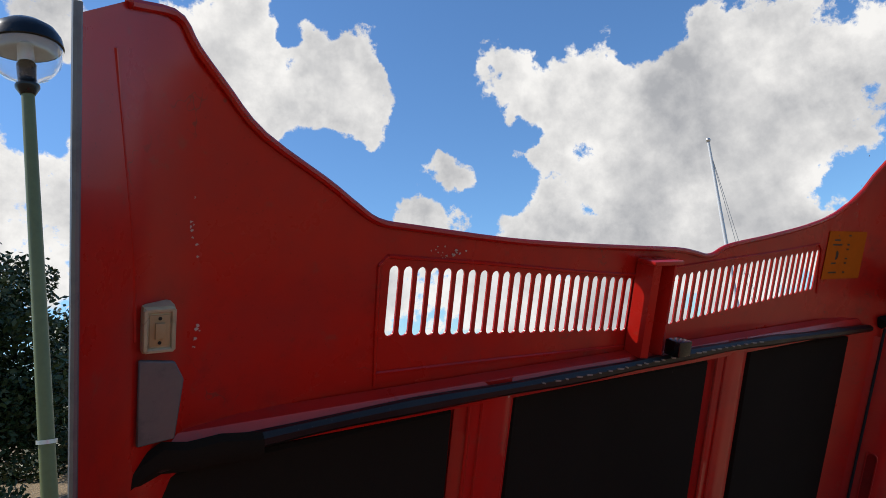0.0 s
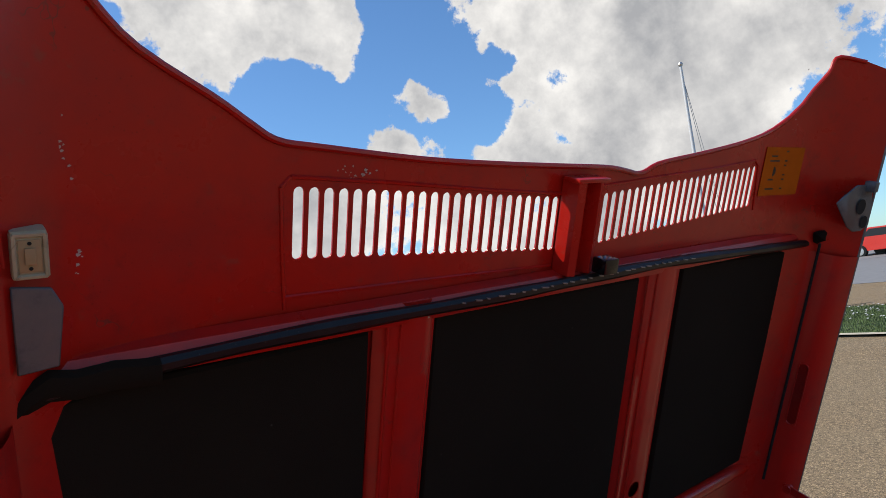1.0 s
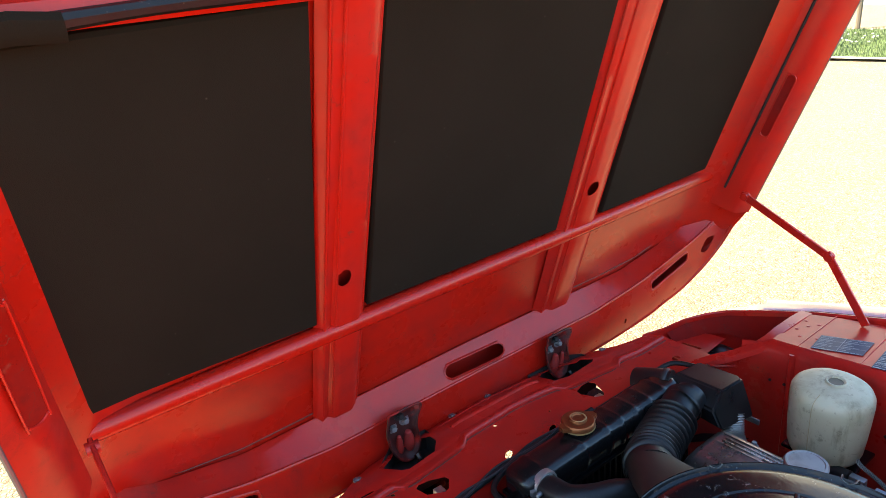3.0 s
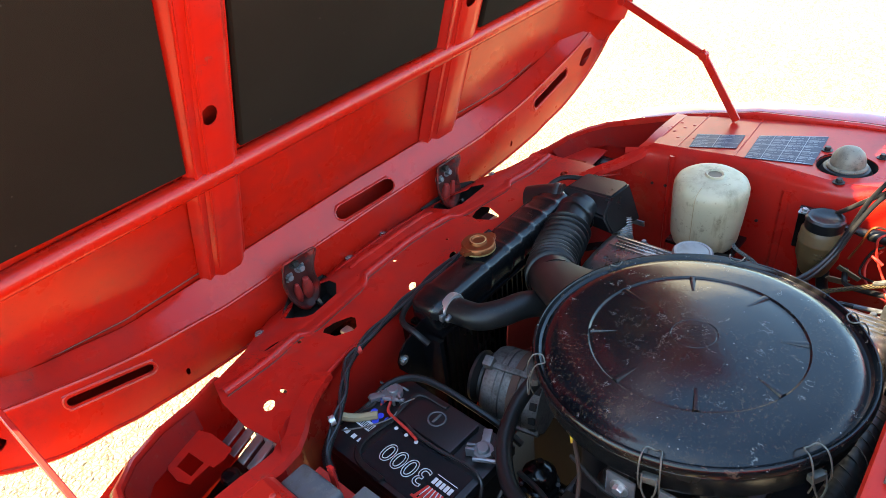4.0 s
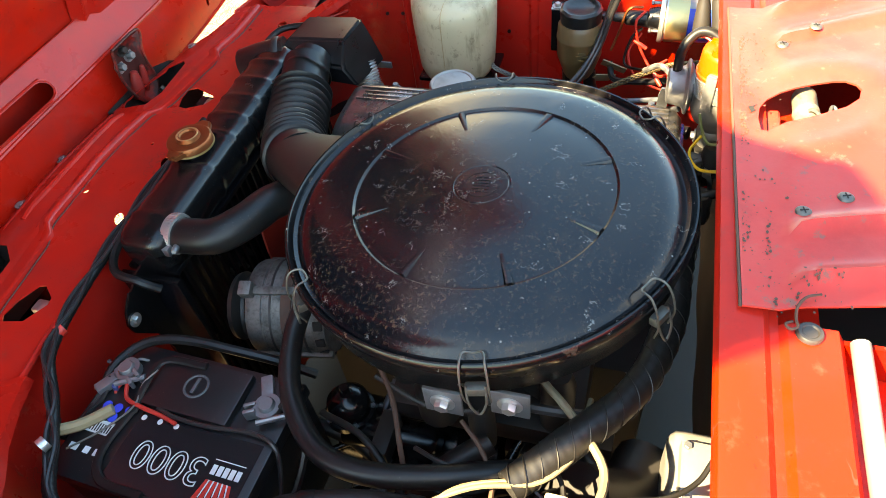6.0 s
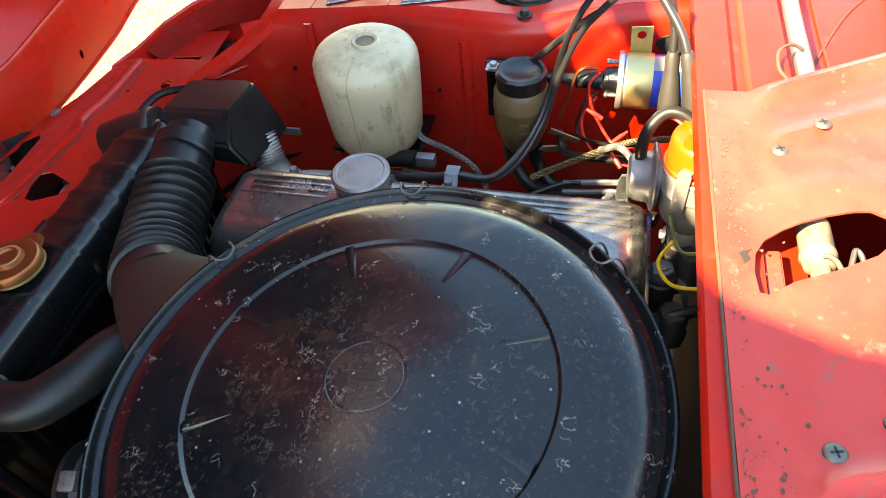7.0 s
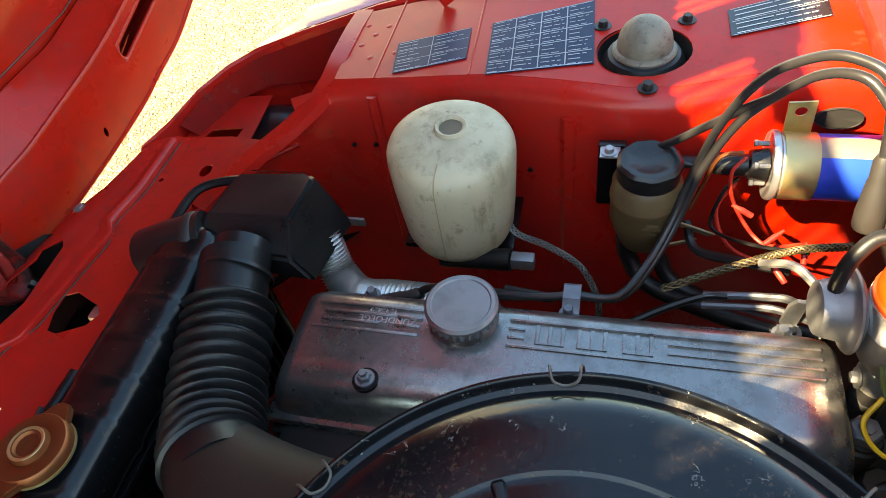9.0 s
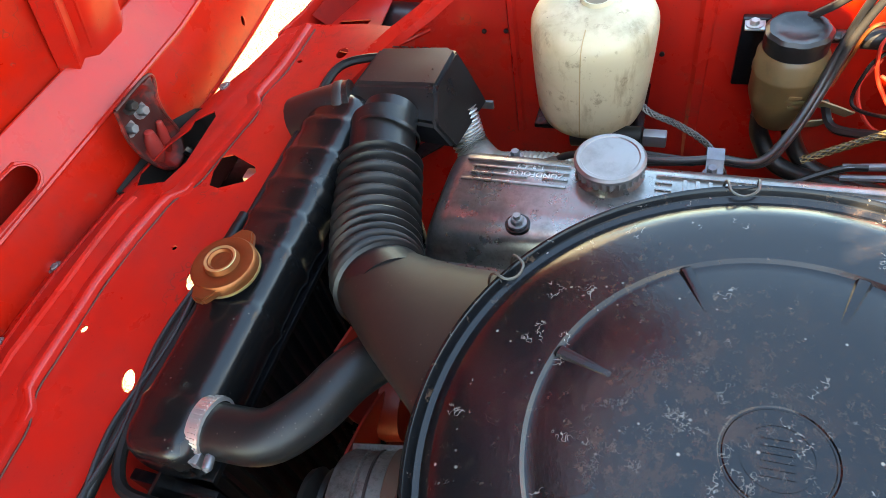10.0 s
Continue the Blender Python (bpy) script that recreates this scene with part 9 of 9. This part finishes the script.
for x, y, z, a in ((0.350, -0.150, 0.775, 20), (0.335, -0.178, 0.770, 70), (0.300, -0.150, 0.780, 120), (0.36, -0.12, 0.80, 160)):
    bm = bmesh.new()
    m = Matrix.Translation((x, y, z)) @ pose(0, 0, 0, 60, 20, a)
    lathe(bm, [(0, -0.009), (0.0028, -0.009), (0.0031, 0.003), (0.0022, 0.007), (0.0016, 0.013), (0, 0.013)], m, 12)
    tagged(part("crimp_terminal", bm, REDWIRE), "red sleeved crimp terminal on a thin wire", "terminal", "crimp terminals")


def braided(pts, r, mat, label):
    """A cable of fine strands plaited both ways round a core."""
    core = spline(pts, 90)
    t = thing("braided_cable", label, "cable", pts[0])
    bm = bmesh.new()
    tube(bm, pts, r * 0.86, 60, 8)
    part("core", bm, GREY_CABLE, t)
    bm = bmesh.new()
    up = Vector((0, 0, 1))
    for way in (-1, 1):
        for k in range(5):
            line = []
            for i, c in enumerate(core):
                d = (core[min(i + 1, 90)] - core[max(i - 1, 0)]).normalized()
                a = up.cross(d).normalized()
                b = d.cross(a)
                q = way * i * 0.42 + 2 * math.pi * k / 5
                line.append(c + (r + 0.0002 * way) * (a * math.cos(q) + b * math.sin(q)))
            tube(bm, line, r * 0.24, 90, 4)
    tagged(part("braid", bm, mat, t), kind="stuff")


braided([(0.400, 0.125, 0.738), (0.367, 0.106, 0.740), (0.362, 0.070, 0.726), (0.357, 0.033, 0.700), (0.336, 0.012, 0.670), (0.330, 0.010, 0.620)], 0.0031, BRAID, "thin grey wire-braided cable below the bottle")
braided([(0.300, -0.050, 0.745), (0.312, -0.123, 0.780), (0.318, -0.165, 0.796), (0.323, -0.210, 0.800)], 0.0032, GOLD_BRAID, "brass-coloured braided earth cable by the distributor")
t = thing("sender", "black plastic sender with bare metal end", "sensor", (0.34, 0.12, 0.72))
bm = bmesh.new()
tube(bm, [(0.345, 0.19, 0.715), (0.342, 0.15, 0.720), (0.338, 0.108, 0.726)], 0.0125, 10, 16)
part("sleeve", bm, RUBBER, t)
bm = bmesh.new()
box(bm, (0.330, 0.082, 0.719), (0.344, 0.108, 0.735), 0.002)
part("end_cap", bm, GALV, t)
for k, (pts, mat, lab) in enumerate((
    ([(0.405, -0.120, 0.830), (0.395, -0.108, 0.815), (0.395, -0.120, 0.770), (0.375, -0.150, 0.740), (0.345, -0.180, 0.775)], REDWIRE, "thin red wire at the coil"),
    ([(0.408, -0.118, 0.800), (0.395, -0.104, 0.790), (0.380, -0.098, 0.755), (0.350, -0.130, 0.765), (0.320, -0.175, 0.790)], RUBBER, "thin black wire at the coil"),
    ([(0.402, -0.116, 0.838), (0.398, -0.095, 0.835), (0.398, -0.085, 0.800), (0.39, -0.075, 0.77)], BRASS, "thin brown wire at the coil"),
    ([(0.412, -0.118, 0.790), (0.395, -0.102, 0.765), (0.37, -0.12, 0.735), (0.36, -0.17, 0.72)], REDWIRE, "thin red wire at the coil"),
    ([(0.395, -0.075, 0.745), (0.365, -0.085, 0.735), (0.34, -0.12, 0.75), (0.31, -0.16, 0.775)], GREY_CABLE, "grey cable by the reservoir"),
    ([(0.190, -0.205, 0.810), (0.180, -0.212, 0.790), (0.168, -0.222, 0.780), (0.166, -0.245, 0.785)], OLIVE, "thin green wire at the distributor"),
    ([(0.178, -0.212, 0.785), (0.162, -0.200, 0.768), (0.142, -0.215, 0.758), (0.135, -0.250, 0.765)], YELLOW, "thin yellow wire at the distributor"),
)):
    wires("thin_wire", pts, 0.0021 if k != 4 else 0.005, mat, lab, n=30, seg=6)
for x, y, z, a in ((0.385, -0.082, 0.745, 20), (0.378, -0.066, 0.728, 60)):
    bm = bmesh.new()
    for v in box(bm, (-0.011, -0.020, -0.001), (0.011, 0.020, 0.001), 0.0005):
        v.co = Matrix.Translation((x, y, z)) @ pose(0, 0, 0, 30, 50, a) @ v.co
    tagged(part("tape_tag", bm, TAN), "torn tan paper tag on the wires", "tag", "wire tags")
bm = bmesh.new()
sheet(bm, [(0.0, 0.0), (0.016, 0.0), (0.016, 0.022), (0.0, 0.022)], [], 0.002, lambda u, v, w: Vector((0.470 - w, 0.110 - u, 0.806 + v)), 0.02)
part("wall_hook", bm, RED, body)
# oval grommet hole in the wing wall behind the coil
bm = bmesh.new()
lathe(bm, [(0.0, 0.0012), (0.0155, 0.0012), (0.0165, 0.0022), (0.0175, 0.0)], Matrix.Translation((0.4545, -0.205, 0.842)) @ pose(0, 0, 0, 0, -90, 0) @ Matrix.Diagonal((0.75, 1.3, 1, 1)), 28)
part("grommet_hole", bm, GRIME_SHADE, body, "dark oval hole with a rubber edge")
# plug and leads hanging at the front of the battery
t = thing("cable_connectors", "cluster of grey and blue cable connectors by the battery", "connector", (-0.296, 0.392, 0.74))
rnd = random.Random(8)
for dx, dy, dz, a, mat in ((0.0, 0.0, 0.0, 25, GALV), (0.014, 0.010, 0.004, 70, GREYBOX), (-0.012, 0.012, 0.003, -30, GALV), (0.004, -0.012, 0.006, 10, PLUGBLUE), (-0.010, -0.006, 0.008, 50, PLUGBLUE), (0.016, -0.006, 0.006, -60, GALV), (-0.020, 0.002, -0.002, 15, GREYBOX)):
    bm = bmesh.new()
    at = Matrix.Translation((-0.296 + dx, 0.392 + dy, 0.744 + dz)) @ pose(0, 0, 0, rnd.uniform(-30, 30), rnd.uniform(-30, 30), a)
    for v in box(bm, (-0.0075, -0.0030, -0.0016), (0.0075, 0.0030, 0.0016), 0.0008):
        v.co = at @ v.co
    lathe(bm, [(0.0, -0.005), (0.0032, -0.005), (0.0036, -0.002), (0.0036, 0.003), (0.0022, 0.004), (0.0, 0.004)], at @ Matrix.Translation((-0.005, 0, 0)), 10)
    tube(bm, [at @ Vector((0.007, 0, 0)), at @ Vector((0.014, 0.002, 0.002)), at @ Vector((0.022, 0.001, -0.004))], 0.0017, 8, 6)
    part("terminal", bm, mat, t)
bm = bmesh.new()
tube(bm, [(-0.292, 0.384, 0.750), (-0.302, 0.376, 0.754), (-0.312, 0.382, 0.748), (-0.318, 0.378, 0.742)], 0.0018, 18, 6)
part("short_wire", bm, REDWIRE, t, "short red wire")

# ---- beyond the car ----


def build_lamp_post():
    t = thing("lamp_post", "olive painted lamp post with clear globe and black hood", "street lamp", (-0.33, 4.75, 0))
    base, neck = Vector((-0.33, 4.75, 0)), Vector((-0.525, 4.77, 3.73))
    d = (neck - base).normalized()
    bm = bmesh.new()
    tube(bm, [base, base.lerp(neck, 0.5), neck], lambda f: 0.052 - 0.012 * f, 12, 20)
    part("post", bm, OLIVE, t)
    m = Matrix.Translation(neck) @ d.to_track_quat("Z", "Y").to_matrix().to_4x4()
    bm = bmesh.new()
    lathe(bm, [(0.045, -0.02), (0.075, 0.03), (0.075, 0.05), (0.055, 0.07), (0.060, 0.20), (0.045, 0.22), (0, 0.22)], m, 24)
    part("collar", bm, BLACK_METAL, t)
    c = m @ Matrix.Translation((0, 0, 0.30))
    bm = bmesh.new()
    lathe(bm, [(0.06, -0.225), (0.15, -0.175), (0.21, -0.10), (0.228, 0.0), (0.218, 0.05), (0.214, 0.05), (0.223, 0.0), (0.205, -0.10), (0.146, -0.171), (0.06, -0.22)], c, 40)
    globe = part("globe", bm, GLASS, t, "clear globe")
    globe.visible_shadow = False
    bm = bmesh.new()
    lathe(bm, [(0.228, 0.02), (0.236, 0.025), (0.225, 0.09), (0.19, 0.15), (0.12, 0.20), (0.0, 0.222), (0.0, 0.214), (0.115, 0.192), (0.18, 0.142), (0.216, 0.085), (0.222, 0.02)], c, 40)
    part("hood", bm, BLACK_METAL, t, "black domed hood")
    bm = bmesh.new()
    lathe(bm, [(0.213, 0.018), (0.205, 0.075), (0.172, 0.132), (0.110, 0.182), (0.0, 0.204)], c, 40)
    part("reflector", bm, WHITE, t, "white inside of the hood")
    bm = bmesh.new()
    lathe(bm, [(0.05, -0.08), (0.05, 0.04), (0.03, 0.06), (0, 0.06)], c, 20)
    part("bulb", bm, WHITE, t, "frosted white bulb")
    bm = bmesh.new()
    box(bm, (-0.26, 4.70, 0.95), (-0.10, 4.72, 1.5), 0.004)
    sign = part("sign_back", bm, GALV, t, "grey back of a small sign")
    for z in (1.05, 1.42):
        bm = bmesh.new()
        lathe(bm, [(0.054, 0), (0.060, 0), (0.060, 0.025), (0.054, 0.025)], Matrix.Translation(base.lerp(neck, z / 3.78)), 20)
        part("sign_clamp", bm, STEEL, sign)


build_lamp_post()


def build_mast():
    t = thing("mast", "tall thin white mast with wire stays", "mast", (27.5, 16.2, 1.2))
    b, top = Vector((27.5, 16.2, 0.5)), Vector((27.4, 16.15, 10.75))
    bm = bmesh.new()
    tube(bm, [b, b.lerp(top, 0.5), top], lambda f: 0.11 - 0.05 * f, 10, 12)
    part("pole", bm, WHITE, t)
    bm = bmesh.new()
    lathe(bm, [(0, -0.12), (0.09, -0.08), (0.12, 0), (0.09, 0.08), (0, 0.12)], Matrix.Translation(top + Vector((0, 0, 0.1))), 16)
    part("finial", bm, STEEL, t)
    for q in (Vector((27.95, 15.5, 0.8)), Vector((28.15, 15.3, 0.8))):
        bm = bmesh.new()
        tube(bm, [top - Vector((0, 0, 0.4)), top.lerp(q, 0.5), q], 0.011, 6, 6)
        part("stay_wire", bm, GALV, t)


build_mast()


def build_tree(name, at, height, spread, seed, label):
    rnd = random.Random(seed)
    t = thing(name, label, "tree", at)
    base = Vector(at)
    bm = bmesh.new()
    tube(bm, [base + Vector((0, 0, -0.2)), base + Vector((0.05, 0, height * 0.3)), base + Vector((-0.1, 0.1, height * 0.75))], lambda f: 0.16 * (1 - 0.75 * f), 12, 10)
    tips = []
    for k in range(16):
        a, h = rnd.uniform(0, 6.28), rnd.uniform(0.15, 0.75) * height
        st = base + Vector((0, 0, h))
        en = st + Vector((math.cos(a) * spread * rnd.uniform(0.4, 0.9), math.sin(a) * spread * rnd.uniform(0.4, 0.9), height * rnd.uniform(0.08, 0.28)))
        tube(bm, [st, st.lerp(en, 0.5) + Vector((0, 0, 0.1)), en], lambda f: 0.05 * (1 - 0.8 * f), 6, 6)
        tips += [st.lerp(en, q) for q in (0.45, 0.7, 1.0)]
    part("trunk", bm, BARK, t)
    me_v, me_f = [], []
    clumps = tips + [base + Vector((rnd.gauss(0, spread * 0.45), rnd.gauss(0, spread * 0.45), height * rnd.uniform(0.02, 0.95))) for _ in range(90)]
    for c in clumps:
        r = rnd.uniform(0.25, 0.55)
        for _ in range(190):
            d = Vector((rnd.gauss(0, 1), rnd.gauss(0, 1), rnd.gauss(0, 0.8)))
            p = c + d.normalized() * r * rnd.random() ** 0.4
            ax = Vector((rnd.gauss(0, 1), rnd.gauss(0, 1), rnd.gauss(0, 0.7))).normalized()
            bx = ax.cross(Vector((rnd.gauss(0, 1), rnd.gauss(0, 1), rnd.gauss(0, 1)))).normalized()
            s = rnd.uniform(0.045, 0.08)
            k = len(me_v)
            me_v += [p - ax * s, p + bx * s * 0.5, p + ax * s, p - bx * s * 0.5]
            me_f.append((k, k + 1, k + 2, k + 3))
    me = bpy.data.meshes.new("crown")
    me.from_pydata([tuple(v) for v in me_v], [], me_f)
    me.materials.append(LEAF)
    ob = new("crown", me)
    ob.parent = t
    ob.matrix_basis = t.matrix_basis.inverted()


build_tree("tree", (-0.6, 13.2, 0.1), 4.3, 1.5, 5, "dense dark green leafy tree behind the lamp post")
build_tree("tree", (-3.2, 14.0, 0.1), 4.6, 1.7, 7, "dense dark green leafy tree beside another")
build_tree("tree", (1.4, 16.5, 0.2), 3.4, 1.3, 9, "low dark green leafy tree at the yard edge")


def build_parked_car(at, turn, color, name, label):
    m = Matrix.Translation(at) @ pose(0, 0, 0, 0, 0, turn)
    t = thing(name, label, "car", at)
    bm = bmesh.new()
    side = [(-2.0, 0.35), (-2.05, 0.65), (-1.75, 0.88), (-1.0, 0.95), (-0.45, 1.40), (0.75, 1.42), (1.35, 0.98), (1.95, 0.85), (2.05, 0.55), (1.95, 0.30)]
    rows = []
    for y, k in ((-0.82, 0.97), (-0.78, 1.0), (0.78, 1.0), (0.82, 0.97)):
        rows.append([m @ Vector((x * k, y, 0.3 + (z - 0.3) * k)) for x, z in side])
    loft(bm, rows)
    part("body", bm, color, t)
    for s in (-1, 1):
        bm = bmesh.new()
        pts = [(-0.85, 0.98), (-0.40, 1.33), (0.68, 1.35), (1.15, 1.0)]
        loft(bm, [[m @ Vector((x, s * (0.822 + d), z)) for x, z in pts] for d in (0.0, 0.004)])
        part("side_window", bm, BLACKBOX, t)
    for x in (-1.25, 1.25):
        for s in (-1, 1):
            bm = bmesh.new()
            lathe(bm, [(0.0, -0.09), (0.28, -0.09), (0.31, -0.06), (0.31, 0.06), (0.28, 0.09), (0.0, 0.09)], m @ Matrix.Translation((x, s * 0.78, 0.31)) @ pose(0, 0, 0, 90, 0, 0), 24)
            w = part("wheel", bm, RUBBER, t)
            bm = bmesh.new()
            lathe(bm, [(0.0, 0.0), (0.19, 0.0), (0.19, 0.015), (0, 0.03)], m @ Matrix.Translation((x, s * 0.875, 0.31)) @ pose(0, 0, 0, -90 * s, 0, 0), 20)
            part("rim", bm, STEEL, w)


TEAL = plain("teal_car_paint", (0.10, 0.22, 0.22), 0.3)
REDCAR = plain("red_car_paint", (0.50, 0.03, 0.02), 0.3)
build_parked_car((35.6, 11.4, 0.86), 78, REDCAR, "parked_car", "distant red parked car on the road")
build_parked_car((39.5, 10.2, 0.98), 78, TEAL, "parked_car", "distant grey-green parked car behind a red one")

# kerb stones, lawn, path and road beyond the yard
for nm, x0, x1, lift, mat, lab in (("kerb", 11.0, 11.18, 0.05, STONE, "pale worn kerb stones along the lawn"), ("lawn", 11.18, 15.0, 0.035, GRASS, "short green lawn with small white flowers"), ("path", 15.0, 20.6, 0.012, GRAVEL, "pale gravel path beyond the lawn"), ("road", 20.6, 34.0, 0.02, ASPHALT, "grey asphalt road beyond the path"), ("verge", 34.0, 80.0, 0.02, ASPHALT, "grey asphalt parking apron beyond the road")):
    bm = bmesh.new()
    rows = []
    n = max(2, int((x1 - x0) / 2) + 2)
    for i in range(n):
        x = x0 + (x1 - x0) * i / (n - 1)
        rows.append([Vector((x - 0.03 * (y - 5), y, rise(x - 0.03 * (y - 5), y) + lift)) for y in [-14 + 2.0 * j for j in range(24)]])
    loft(bm, rows, closed=False)
    tagged(part(nm, bm, mat), lab, nm, kind="structure")
rnd = random.Random(12)
vs_, fs_ = [], []
for _ in range(26000):
    x, y = rnd.uniform(11.2, 14.95), rnd.uniform(1.0, 9.0)
    z = rise(x, y) + 0.03
    a, h = rnd.uniform(0, 6.28), rnd.uniform(0.03, 0.08)
    k = len(vs_)
    vs_ += [(x - 0.006 * math.cos(a), y - 0.006 * math.sin(a), z), (x + 0.006 * math.cos(a), y + 0.006 * math.sin(a), z), (x + rnd.gauss(0, 0.02), y + rnd.gauss(0, 0.02), z + h)]
    fs_.append((k, k + 1, k + 2))
me = bpy.data.meshes.new("grass")
me.from_pydata(vs_, [], fs_)
me.materials.append(LEAF)
tagged(new("grass", me), "short green grass blades of the lawn", "grass", kind="stuff")
rnd = random.Random(13)
vs_, fs_ = [], []
for _ in range(160):
    x, y = rnd.uniform(12.5, 14.8), rnd.uniform(3.0, 8.0)
    z = rise(x, y) + 0.10
    k = len(vs_)
    vs_ += [(x - 0.025, y, z), (x, y - 0.025, z), (x + 0.025, y, z + 0.01), (x, y + 0.025, z)]
    fs_.append((k, k + 1, k + 2, k + 3))
me = bpy.data.meshes.new("flowers")
me.from_pydata(vs_, [], fs_)
me.materials.append(WHITE)
tagged(new("flowers", me), "small white flowers in the lawn", "flowers", kind="stuff")
bm = bmesh.new()
tube(bm, [(15.15, 6.25, 0.1), (15.15, 6.25, 1.1)], 0.05, 3, 8)
tagged(part("bollard", bm, BARK), "thin dark post at the lawn edge", "post")
